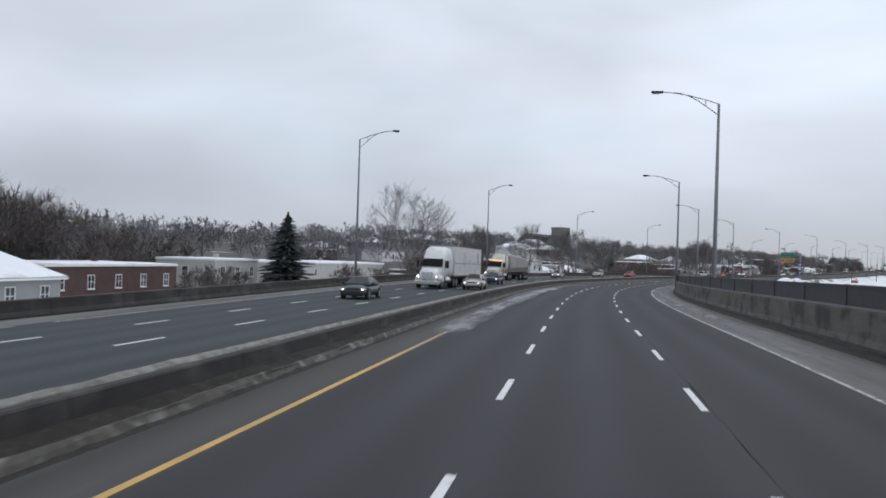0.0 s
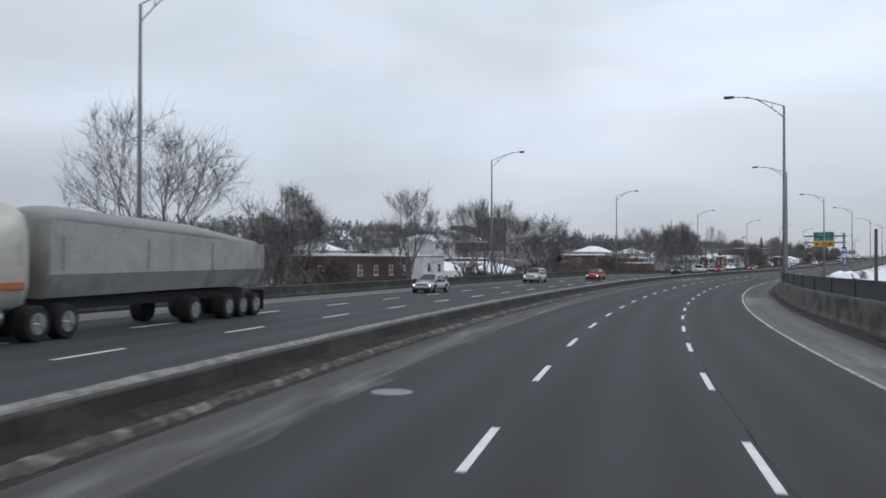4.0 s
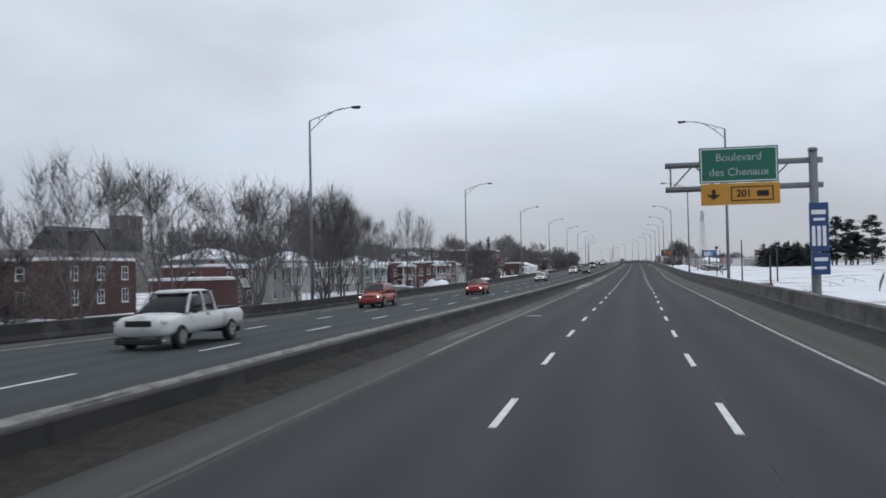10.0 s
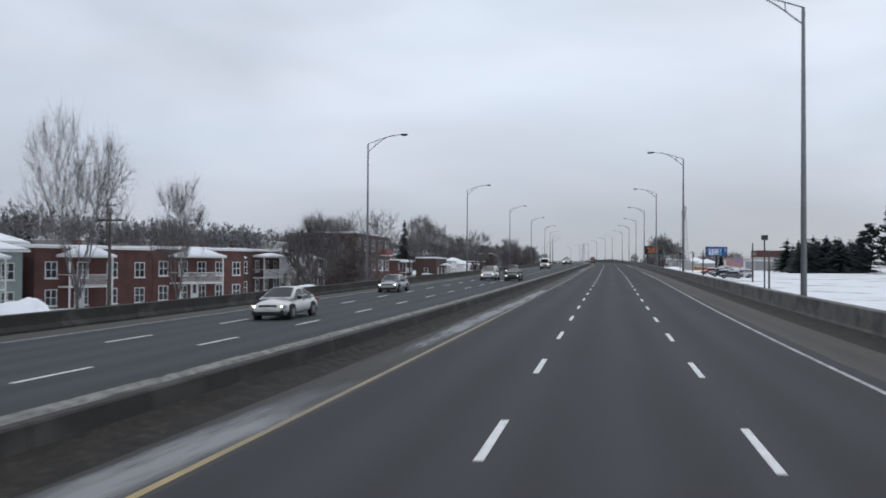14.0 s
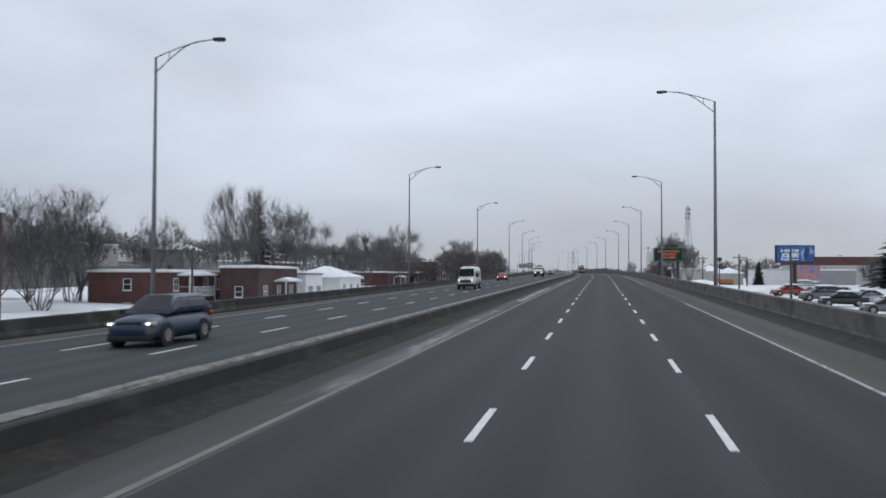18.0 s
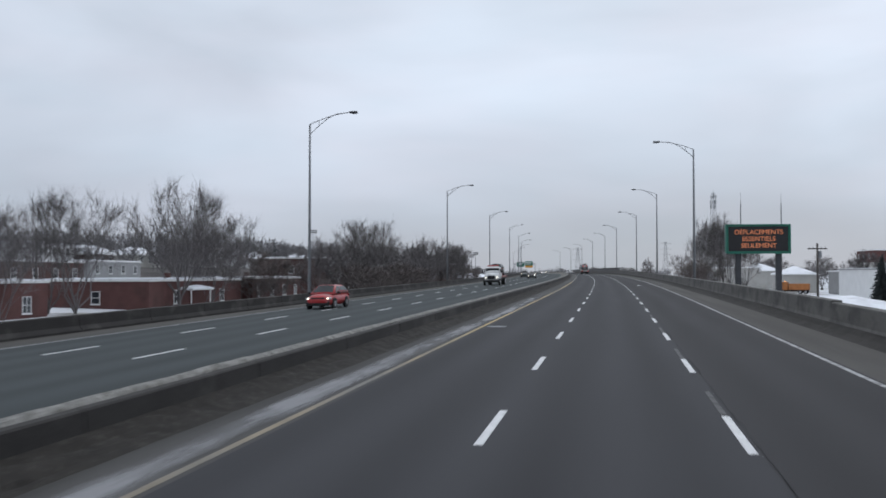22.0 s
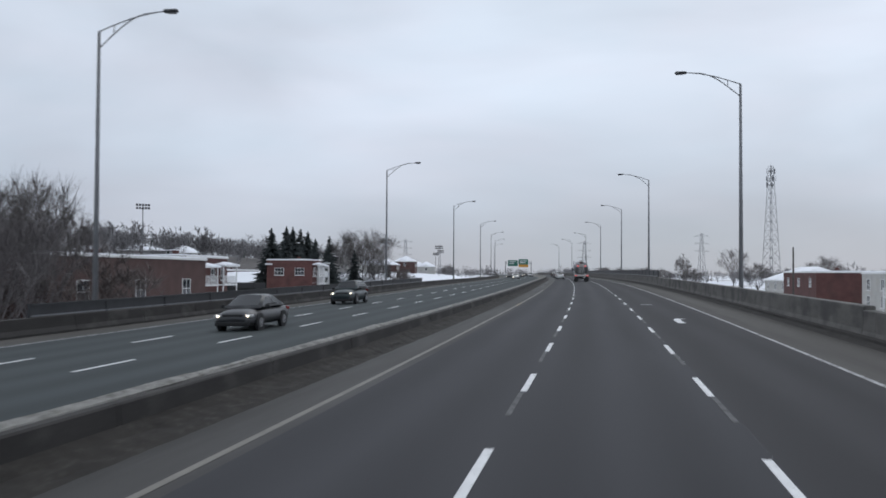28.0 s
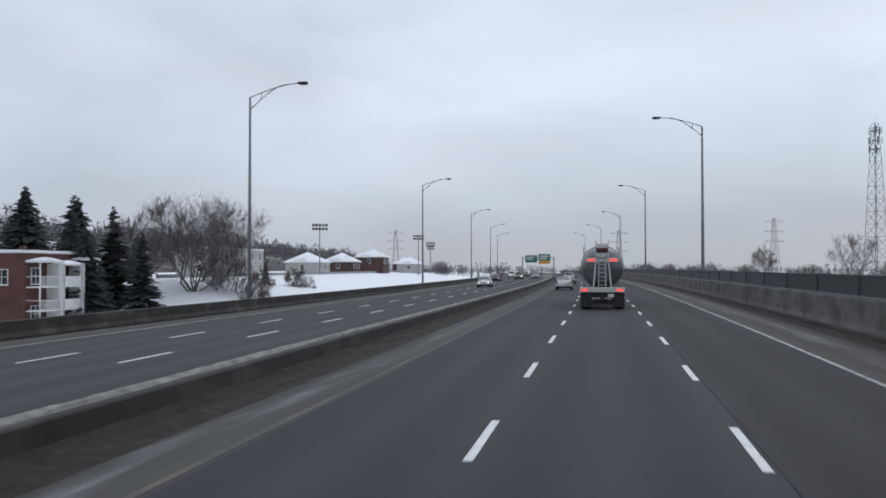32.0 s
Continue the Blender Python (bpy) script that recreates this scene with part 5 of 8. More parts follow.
balcony(h, 0, 5, 6, 0.4, roof=2.9, foot=-4)
h = house(782, -45, 14, 10, 2.7, M_STUCCO, "house with white snow-covered awnings", rows=(1.4,), cols=3)
balcony(h, 0, 2, 5, -2.0, roof=0.4, foot=-4)
house(840, -38.5, 27, 13, 3.1, M_BRICK_DK, "long red-brown brick building with a flat snowy roof", rows=(0.4,), cols=3, win=(1.6, 1.7), category="building", name="building")
h = house(872, -46, 12.5, 10, 3.4, M_BRICK, "red brick flat-roofed house with white snow awnings", rows=(-1.8, 1.4), cols=4)
balcony(h, 0, -3, 5, 0.2, roof=2.2, foot=-4)
balcony(h, 0, 3.4, 4.5, 0.2, roof=2.4, foot=-4)
house(1010, -92, 46, 9, 1.6, M_BRICK_DK, "long low brown row beyond the underpass with a snowy roof", rows=(), side_cols=0, category="building", name="building")
house(985, -118, 13, 10, 5.4, M_STUCCO, "pale house with a snowy hip roof above the brown row", "hip", rows=(3.6,), cols=3)
house(915, -95, 12, 9, 4.6, M_STUCCO, "house with a snow-covered hip roof among trees", "hip", rows=(3,), cols=3)
house(890, -105, 12, 9, 5.2, M_GREYWALL, "grey house with a white snowy roof", "hip", rows=(3.4,), cols=3)
house(1098, -136, 14, 10, 8.4, M_STUCCO, "pale house with a snowy hip roof up the slope", "hip", rows=(6.4,), cols=3)
house(1076, -128, 12, 10, 7.6, M_WHITEWALL, "white house with a snowy hip roof up the slope", "hip", rows=(5.8,), cols=3)
house(1050, -132, 12, 10, 8.0, M_GREYWALL, "grey house under snow up the slope", "hip", rows=(6,), cols=3)
h = house(970, -59, 11.5, 10.5, 4.0, M_BRICK, "red brick flat-roofed apartment house with white stacked galleries", rows=(-2.4, 1.6), cols=3, side_cols=0, win=(1.5, 1.6))
for c in (-7.6, -2.9):
    window(h, c, -5.75, 1.5, 2.0, 1.5, "y", bars=2)
part("awning", boxes(((-10.6, -6.9, 3.0), (-9.2, -5.74, 3.14), .02)), M_TRIM, h)
snow_slab("snow", -10.7, -9.1, -7.0, -5.74, 3.14, .14, h)
for z in (-2.0, 0.5):
    balcony(h, 0, -3.6, 3.6, z, roof=3.0 if z > 0 else None, foot=-4, fine=True)
    balcony(h, 0, 0.6, 3.2, z, roof=2.7 if z > 0 else None, foot=-4, panel=M_WHITEWALL)
    balcony(h, 0, 4.3, 2.8, z, roof=3.3 if z > 0 else None, foot=-4, fine=True)
part("screen_wall", boxes(((0.02, -1.85, -4), (1.9, -1.7, 2.9), .01)), M_WHITEWALL, h, "tall white gallery screen")
part("screen_wall", boxes(((0.02, 2.3, -4), (1.9, 2.45, 2.7), .01)), M_WHITEWALL, h, "tall white gallery screen")
h = house(1046, -66, 22, 9, 6.0, M_STUCCO, "beige two-storey house across the snowfield", rows=(2.4, 4.8), cols=5)
for s, a, top, label in ((1092, -88, 5.2, "bungalow with a snow-covered hip roof across the field"), (1116, -68, 4.0, "low bungalow with a white snowy roof and porch"),
                         (1150, -66, 4.4, "dark-eaved bungalow with a snowy hip roof"), (1170, -60, 6.0, "two-storey house with a snow-covered hip roof"), (1225, -54, 4.0, "bungalow under snow behind the field"),
                         (1262, -60, 4.4, "far bungalow with a snowy roof")):
    house(s, a, 12, 9, top, M_BRICK_DK if top > 4.2 else M_STUCCO, label, "hip", rows=(top - 1.3,), cols=3, pitch=0.5)
M_FIELD = mat("open_snowfield", (0.80, 0.82, 0.86), 0.7, vary=0.06, scale=0.1, fine=2, bump=0.3)
terrace("open white snowfield sloping up to the bungalows", ((-150, 3.5), (-110, 1.6), (-66, 1.0), (-52, 0.2), (-36, -1.6), (-27, -2.8)), 965, 1340, 40, M_FIELD, "snowfield", 31)
tagged(sweep("fence", [(-62.2, 0.95), (-62.05, 0.95), (-62.05, 1.5), (-62.2, 1.5)], 1000, 1240, 4, M_GREYWALL, closed=True, paved=False), "low grey fence along the edge of the snowfield", "fence", kind="structure")

# the suburb climbs the slope in rows of small snow-roofed houses
slope_rnd = random.Random(77)
for row, (s0, s1, a0) in enumerate(((196, 330, -84), (215, 420, -104), (240, 470, -126), (300, 560, -150), (640, 900, -112), (700, 940, -140))):
    n = int((s1 - s0) / 27)
    for k in range(n):
        s, a = s0 + (s1 - s0) * (k + slope_rnd.uniform(.1, .9)) / n, a0 + slope_rnd.uniform(-6, 6)
        if a < -92 and s < 600 and abs(a + (s - 248) * 0.62) < 16:
            continue
        look_of, wall = slope_rnd.choice((("white", M_WHITEWALL), ("brown brick", M_BRICK_DK), ("grey", M_GREYWALL), ("beige", M_STUCCO)))
        low = slope_rnd.random() < 0.45
        top = max(hill(s, a), -3.6) + (3.2 if low else 4.8)
        house(s, a, slope_rnd.uniform(9, 15), 8, top, wall, look_of + (" bungalow" if low else " house") + " under snow among the trees of the slope", slope_rnd.choice(("hip", "gable", "flat")), rows=(top - 1.3,), cols=3, side_cols=0)

# right side: yards, works and houses
house(580, 105, 60, 30, 3.5, M_GREYWALL, "long low industrial shed with a snowy roof", rows=(), side_cols=0, category="building", name="building", snow=0.3)
h = house(905, 87, 14, 46, 7.3, M_BRICK, "red brick works with a pale lower wall", rows=(5.6,), cols=3, category="building", name="building")
part("lower_wall", boxes(((-46.04, -7.04, GROUND - .5), (.04, 7.04, 3.6), .02)), M_STUCCO, h, "pale lower wall")
house(768, 58, 24, 12, 1.4, M_GREYWALL, "grey workshop with large doors and snowy roof", rows=(-0.2,), cols=4, win=(2.6, 1.8), category="building", name="building")
house(800, 52, 26, 14, 1.6, M_WHITEWALL, "white workshop behind the yard", rows=(), side_cols=0, category="building", name="building")
house(840, 60, 20, 12, 1.0, M_GREYWALL, "low grey shed with snow on its roof", rows=(), side_cols=0, category="building", name="building")
house(862, 50, 12, 9, 0.2, M_STUCCO, "low house with a white snowy roof beyond the bare tree", "hip", rows=(), cols=2)
h = house(886, 37, 22, 11, 1.8, M_STUCCO, "pale two-storey flat-roofed house behind the parapet", rows=(-1.8, 0.4), cols=4)
balcony(h, 0, 5, 6, -0.9, foot=-4)
house(934, 38, 22, 11, 1.8, M_BRICK, "red brick flat-roofed house", rows=(0.2,), cols=3)
house(965, 42, 26, 12, 0.2, M_STUCCO, "low pale house with a broad snowy roof", "hip", rows=(-1,), cols=4)
house(915, 52, 14, 10, 1.0, M_STUCCO, "low house with snowy roof between brick houses", "hip", rows=(-0.6,), cols=3)
house(1300, 40, 40, 12, 2.0, M_WHITEWALL, "far white sheds beside the motorway", rows=(), side_cols=0, category="building", name="building")


# church above the roofs
def church():
    base = thing("church", on_road(613, -226, 0, -8, False), "grey stone church with a dark steep roof and square tower", "church")
    f = GROUND - 1
    part("wall", boxes(((-9, -22, f), (9, 22, 12), .05)), M_STONE, base)
    bm = bmesh.new()
    v = [bm.verts.new(q) for q in ((-9.6, -22.5, 12), (9.6, -22.5, 12), (9.6, 22.5, 12), (-9.6, 22.5, 12), (0, -22.5, 21), (0, 22.5, 21))]
    for q in ((0, 1, 4), (1, 2, 5, 4), (2, 3, 5), (3, 0, 4, 5), (3, 2, 1, 0)):
        bm.faces.new([v[i] for i in q])
    part("roof", bm, M_SLATE, base, "dark steep roof")
    # transept with its stone gable towards the motorway
    part("transept", boxes(((9, -20, f), (15, -6, 11), .05)), M_STONE, base)
    bm = bmesh.new()
    v = [bm.verts.new(q) for q in ((15, -20, 11), (15, -6, 11), (15, -13, 18.5), (0, -20, 11), (0, -6, 11), (0, -13, 18.5))]
    bm.faces.new((v[0], v[1], v[2]))
    part("gable", bm, M_STONE, base)
    bm = bmesh.new()
    v = [bm.verts.new(q) for q in ((15.5, -20.6, 10.7), (15.5, -13, 18.9), (15.5, -5.4, 10.7), (0, -20.6, 10.7), (0, -13, 18.9), (0, -5.4, 10.7))]
    bm.faces.new((v[0], v[1], v[4], v[3]))
    bm.faces.new((v[1], v[2], v[5], v[4]))
    bmesh.ops.solidify(bm, geom=bm.faces[:], thickness=0.3)
    part("transept_roof", bm, M_SLATE, base)
    bm = bmesh.new()
    v = [bm.verts.new(q) for q in ((15.4, -12.8, 18.9), (15.4, -6.2, 11.8), (10, -6.2, 11.8), (10, -12.8, 18.9))]
    bm.faces.new(v)
    bmesh.ops.translate(bm, verts=bm.verts, vec=(0, 0.25, 0.35))
    part("snow", bm, M_SNOW, base, "snow on the transept roof")
    t = part("tower", boxes(((-5, 20, f), (5, 30, 27), .1), ((-5.3, 19.7, 26.2), (5.3, 30.3, 27.2), .05)), M_STONE, base, "square stone bell tower")
    for y in (22.4, 25, 27.6):
        part("belfry_opening", boxes(((4.9, y - .5, 21), (5.06, y + .5, 24.6))), M_SLATE, t)
    bm = bmesh.new()
    rod(bm, (0, 25, 27), (0, 25, 29.5), 0.12, 0.05)
    part("finial", bm, M_DARKSTEEL, t)
    bm = bmesh.new()
    rod(bm, (9.5, -4, 10), (9.5, -4, 20), 0.9, 0.05, 6)
    part("pinnacle", bm, M_TRIM, base)
    for y in (-15, -11):
        part("window", boxes(((14.95, y - .6, 3), (15.08, y + .6, 8))), M_GLASS, base)
    for k in range(5):
        part("window", boxes(((8.95, -2 + k * 4.4 - .7, 3), (9.08, -2 + k * 4.4 + .7, 9))), M_GLASS, base)


church()


# snow heaps, sheds and yards beside the parapets
def snow_heap(s, a, rx, ry, h, z=GROUND, seed=0):
    bm = bmesh.new()
    bmesh.ops.create_icosphere(bm, subdivisions=3, radius=1.0)
    for q in bm.verts:
        n_ = 1 + 0.22 * noise.noise(q.co * 1.7 + Vector((seed, s, 0)))
        q.co = Vector((q.co.x * rx * n_, q.co.y * ry * n_, max(-0.3, q.co.z) * h * n_))
    ob = part("snow_mound", bm, M_SNOW, None, smooth=True)
    ob.matrix_basis = on_road(s, a, z, 0, False)
    return tagged(ob, "ploughed mound of white snow", "snow mound")


for i, (s, a, rx, ry, hh, z) in enumerate(((425.5, -34, 1.7, 1.9, 2.7, -2.3), (432.6, -34, 1.9, 2.4, 2.7, -2.3), (296, 12.5, 2.0, 9, 1.8, -0.9), (312, 12.8, 1.8, 7, 1.6, -0.9), (720, 13, 2.6, 13, 1.7, -2.2), (705, 16, 4, 11, 1.7, -2.2),
                                           (690, 20, 5, 9, 1.6, -2.0), (636, 15, 2.2, 10, 0.9, -1.6), (486, -35, 2, 3, 1.6, -2.3), (306, -40, 5, 9, 2.4, -3.5), (322, -42, 5, 8, 2.2, -3.5), (562, -38, 3, 5, 2, -3.4), (866, -34, 3, 6, 2.4, -3.3))):
    snow_heap(s, a, rx, ry, hh, z, i)


# low posts and rails of the buried playing field
for k in range(9):
    g = thing("fence_post", on_road(396 + k * 9.5, 30 + k * 2.4, -1.7, 0, False), "short dark post sticking out of the snow", "post", "posts in the snow")
    part("post", boxes(((-.06, -.06, 0), (.06, .06, 1.15), .01)), M_WOOD, g)
for s, a in ((420, 27), (436, 34)):
    g = thing("hand_rail", on_road(s, a, -1.7, 20, False), "bent metal rail half buried in snow", "rail")
    bm = bmesh.new()
    pipe(bm, [Vector((0, 0.001 * i, 0)) + Vector((i * 1.1, 0, 1.0 - 0.06 * i * i)) for i in range(5)], 0.03)
    part("bar", bm, M_GALV, g)
    for x in (0.1, 2.2):
        part("post", boxes(((x - .03, -.03, 0), (x + .03, .03, .85))), M_GALV, g)
g = thing("container", on_road(404, 17, -1.7, 4, False), "orange skip standing in the snow", "skip")
part("body", boxes(((-1.1, -2.2, 0), (1.1, 2.2, 1.1), .06)), mat("faded_orange", (0.34, 0.12, 0.06), 0.8, vary=0.25, scale=1, fine=8), g)
part("rim", boxes(((-1.16, -2.26, 1.06), (1.16, 2.26, 1.16), .03)), M_DARKSTEEL, g)


# ---------------------------------------------------------------- signs, masts and roadside fittings
M_SIGNGREEN = mat("sign_green", (0.015, 0.135, 0.09), 0.45, vary=0.1, scale=1, fine=8)
M_SIGNORANGE = mat("sign_orange", (0.56, 0.27, 0.035), 0.45, vary=0.12, scale=1, fine=8)
M_SIGNBLUE = mat("sign_blue", (0.02, 0.06, 0.17), 0.45, vary=0.1, scale=1, fine=8)
M_SIGNWHITE = mat("sign_white", (0.78, 0.78, 0.78), 0.5, vary=0.06, scale=2, fine=8)
M_SIGNTEXT = mat("sign_lettering", (0.36, 0.42, 0.41), 0.5, vary=0.1, scale=2, fine=8)
M_BLACK = mat("matt_black", (0.014, 0.014, 0.015), 0.6, vary=0.2, scale=3, fine=20)
M_AMBER = mat("amber_led", (0.3, 0.1, 0.04), 0.5, vary=0.1, scale=5, fine=30, glow=(1.0, 0.34, 0.16), glow_power=0.38)
M_POSTWOOD = mat("dark_pole_wood", (0.075, 0.066, 0.06), 0.9, vary=0.25, scale=1.5, fine=14, bump=0.3)


def letters(text, size, m, material, parent, name="lettering", align="CENTER", bold=0.0):
    """Raised flat lettering in the built-in font, turned into a mesh."""
    cu = bpy.data.curves.new(name, "FONT")
    cu.body, cu.size, cu.align_x, cu.align_y = text, size, align, "CENTER"
    cu.extrude, cu.offset = 0.01, bold
    tmp = bpy.data.objects.new(name, cu)
    scene.collection.objects.link(tmp)
    me = bpy.data.meshes.new_from_object(tmp.evaluated_get(bpy.context.evaluated_depsgraph_get()))
    bpy.data.objects.remove(tmp)
    bpy.data.curves.remove(cu)
    me.name = name
    me.materials.clear()
    me.materials.append(material)
    ob = new(name, me)
    ob.parent, ob.matrix_basis = parent, m
    return ob


FACE = pose(0, 0, 0, 90, 0, 0)          # lettering upright, read while looking along +y


def exit_sign():
    """Cantilever gantry with a green and an orange panel; local x is across, y along, origin on the axis."""
    g = thing("sign_gantry", on_road(328.5, 0, 0.1), "grey cantilever gantry carrying green and orange exit panels", "road sign")
    bm = bmesh.new()
    rod(bm, (10.4, .5, -3.5), (10.4, .5, 8.6), 0.28, 0.24, 14)
    part("post", bm, M_GALV, g, smooth=True)
    for z in (8.05, 6.65):
        bm = bmesh.new()
        rod(bm, (10.9, .5, z), (2.3, .5, z), 0.17, 0.17, 10)
        part("arm", bm, M_GALV, g, smooth=True)
    for x0, x1 in ((2.6, 2.6), (2.6, 3.9), (5.2, 3.9), (5.2, 6.5), (7.8, 6.5), (7.8, 9.2)):
        bm = bmesh.new()
        rod(bm, (x0, .5, 6.65), (x1, .5, 8.05), 0.05, sides=6)
        part("brace", bm, M_GALV, g)
    bm = bmesh.new()
    rod(bm, (10.4, .5, 8.6), (10.4, .5, 8.75), 0.3, 0.22, 14)
    part("cap", bm, M_GALV, g)
    part("bracket", boxes(((4.8, .18, 5.8), (4.92, .4, 8.8)), ((7.7, .18, 5.8), (7.82, .4, 8.8))), M_GALV, g)
    p = part("panel", boxes(((4.2, .1, 6.92), (8.5, .18, 8.95), .02)), M_SIGNGREEN, g, "green sign panel")
    part("border", boxes(((4.28, .085, 8.83), (8.42, .1, 8.88)), ((4.28, .085, 6.98), (8.42, .1, 7.03)), ((4.28, .085, 7.03), (4.33, .1, 8.83)), ((8.37, .085, 7.03), (8.42, .1, 8.83))), M_SIGNWHITE, p)
    letters("Boulevard", 0.62, Matrix.Translation((6.35, .085, 8.35)) @ FACE, M_SIGNTEXT, p)
    letters("des Chenaux", 0.62, Matrix.Translation((6.35, .085, 7.5)) @ FACE, M_SIGNTEXT, p)
    p = part("panel", boxes(((4.25, .1, 5.65), (8.55, .18, 6.88), .02)), M_SIGNORANGE, g, "orange exit panel")
    bm = bmesh.new()
    for q in ([(4.85, 6.55), (5.05, 6.55), (5.05, 6.25), (5.35, 6.25), (4.95, 5.95), (4.55, 6.25), (4.85, 6.25)],):
        f = bm.faces.new([bm.verts.new((x, .085, z)) for x, z in q])
        ext = bmesh.ops.extrude_face_region(bm, geom=[f])
        bmesh.ops.translate(bm, verts=[v for v in ext["geom"] if isinstance(v, bmesh.types.BMVert)], vec=(0, .012, 0))
    part("arrow", bm, M_BLACK, p)
    part("exit_box", boxes(((5.9, .085, 6.62), (8.2, .1, 6.68)), ((5.9, .085, 5.86), (8.2, .1, 5.92)), ((5.9, .085, 5.92), (5.96, .1, 6.62)), ((8.14, .085, 5.92), (8.2, .1, 6.62))), M_BLACK, p)
    letters("201", 0.55, Matrix.Translation((6.6, .085, 6.27)) @ FACE, M_BLACK, p, bold=0.012)
    part("bar", boxes(((7.3, .085, 6.1), (7.95, .1, 6.42))), M_BLACK, p)
    b = thing("service_sign", on_road(328.2, 10.4, 0.1), "tall blue service sign strapped to the gantry post", "road sign")
    p = part("panel", boxes(((-.42, .05, 2.9), (.6, .12, 5.6), .015)), M_SIGNBLUE, b)
    part("panel", boxes(((-.32, .05, 1.6), (.62, .12, 2.8), .015)), M_SIGNBLUE, b)
    part("strap", boxes(((-.3, .12, 3.3), (.3, .3, 3.4)), ((-.3, .12, 5.0), (.3, .3, 5.1))), M_GALV, b)
    for bar in (((-.3, .035, 4.95), (.45, .05, 5.2)), ((-.2, .035, 4.6), (.4, .05, 4.75)), ((-.3, .035, 3.2), (-.12, .05, 4.3)), ((-.02, .035, 3.2), (.16, .05, 4.3)), ((.26, .035, 3.2), (.44, .05, 4.3)),
                              ((-.2, .035, 2.35), (.5, .05, 2.55)), ((-.2, .035, 1.9), (.4, .05, 2.05))):
        part("text_bar", boxes(bar), M_SIGNWHITE, p)


def message_board():
    g = thing("message_board", on_road(698.7, 14.7, 0.15, 4), "green-framed electronic message board with amber lettering on two posts", "message board")
    for x in (-1.9, 2.1):
        part("post", boxes(((x - .28, .3, -5), (x + .28, .75, 3.7), .02)), M_DARKSTEEL, g)
        bm = bmesh.new()
        rod(bm, (x + .4, .9, 3.6), (x + .4, .9, 8.6), 0.07, 0.05)
        rod(bm, (x + .4, .9, 8.6), (x + .4, .9, 9.7), 0.02, 0.012)
        part("mast", bm, M_GALV, g)
    part("housing", boxes(((-3.15, 0, 3.5), (3.15, .8, 6.42), .04)), M_SIGNGREEN, g, "green housing")
    f = part("screen", boxes(((-2.92, -.03, 3.72), (2.92, .03, 6.2), .005)), M_BLACK, g, "black display screen")
    part("rim", boxes(((-3.15, -.14, 6.3), (3.15, .0, 6.44)), ((-3.15, -.14, 3.46), (3.15, .0, 3.6)), ((-3.17, -.14, 3.6), (-3.03, .0, 6.3)), ((3.03, -.14, 3.6), (3.17, .0, 6.3))), M_SIGNGREEN, g)
    for k, text in enumerate(("DÉPLACEMENTS", "ESSENTIELS", "SEULEMENT")):
        letters(text, 0.66, Matrix.Translation((0.05, -.045, 5.62 - .68 * k)) @ FACE, M_AMBER, f)


def billboard():
    M_BILLBLUE = mat("printed_blue", (0.035, 0.11, 0.29), 0.5, vary=0.5, scale=0.5, fine=2, tint=(0.3, 0.42, 0.62), tint_amount=0.3, tint_scale=0.6)
    M_BILLFRAME = mat("billboard_frame", (0.012, 0.022, 0.06), 0.6, vary=0.1)
    g = thing("billboard", on_road(629, 27.3, 0.2, 12), "blue advertising billboard with bold white lettering on one steel post", "billboard")
    bm = bmesh.new()
    rod(bm, (0, .3, -5), (0, .3, 3), 0.3, 0.3, 12)
    part("post", bm, M_DARKSTEEL, g)
    part("frame", boxes(((-2.85, 0, 2.75), (2.85, .5, 5.3), .12)), M_BILLFRAME, g)
    p = part("panel", boxes(((-2.68, -.03, 2.92), (2.68, .02, 5.14), .01)), M_BILLBLUE, g)
    letters("À VOUS DE", 0.52, Matrix.Translation((-.85, -.04, 4.45)) @ FACE, M_SIGNWHITE, p, bold=0.03)
    letters("JOUER!", 0.78, Matrix.Translation((-.75, -.04, 3.8)) @ FACE, M_SIGNWHITE, p, bold=0.04)
    part("text_bar", boxes(((-2.1, -.045, 3.18), (.5, -.03, 3.3))), M_SIGNWHITE, p)
    bm = bmesh.new()
    bmesh.ops.create_icosphere(bm, subdivisions=2, radius=0.6)
    for q in bm.verts:
        q.co = Vector((q.co.x * 0.75 + 1.6 + q.co.z * .25, -.035 + q.co.y * .01, q.co.z * 1.5 + 4.15))
    part("motif", bm, M_SIGNBLUE, p)
    M_BILLPINK = mat("printed_pink", (0.45, 0.25, 0.22), 0.5, vary=0.3, scale=0.6, fine=3, tint=(0.16, 0.2, 0.42), tint_amount=0.5, tint_scale=0.4)
    g = thing("billboard", on_road(668, 37, 0, 10), "pale pink and blue poster board beyond the yard", "billboard")
    part("panel", boxes(((-2.6, 0, -.2), (2.6, .2, 2.6), .03)), M_BILLPINK, g)
    for x in (-1.6, 1.6):
        part("post", boxes(((x - .12, .2, -5), (x + .12, .45, 2.4))), M_DARKSTEEL, g)
    g = thing("billboard", on_road(800, 59, 0, 10), "broad beige and pink poster board beyond the yard", "billboard")
    part("panel", boxes(((0, 0, -2.9), (7.8, .2, 2.3), .03)), M_BILLPINK, g)
    for x in (1.2, 6.6):
        part("post", boxes(((x - .12, .2, -5), (x + .12, .45, 2.1))), M_DARKSTEEL, g)


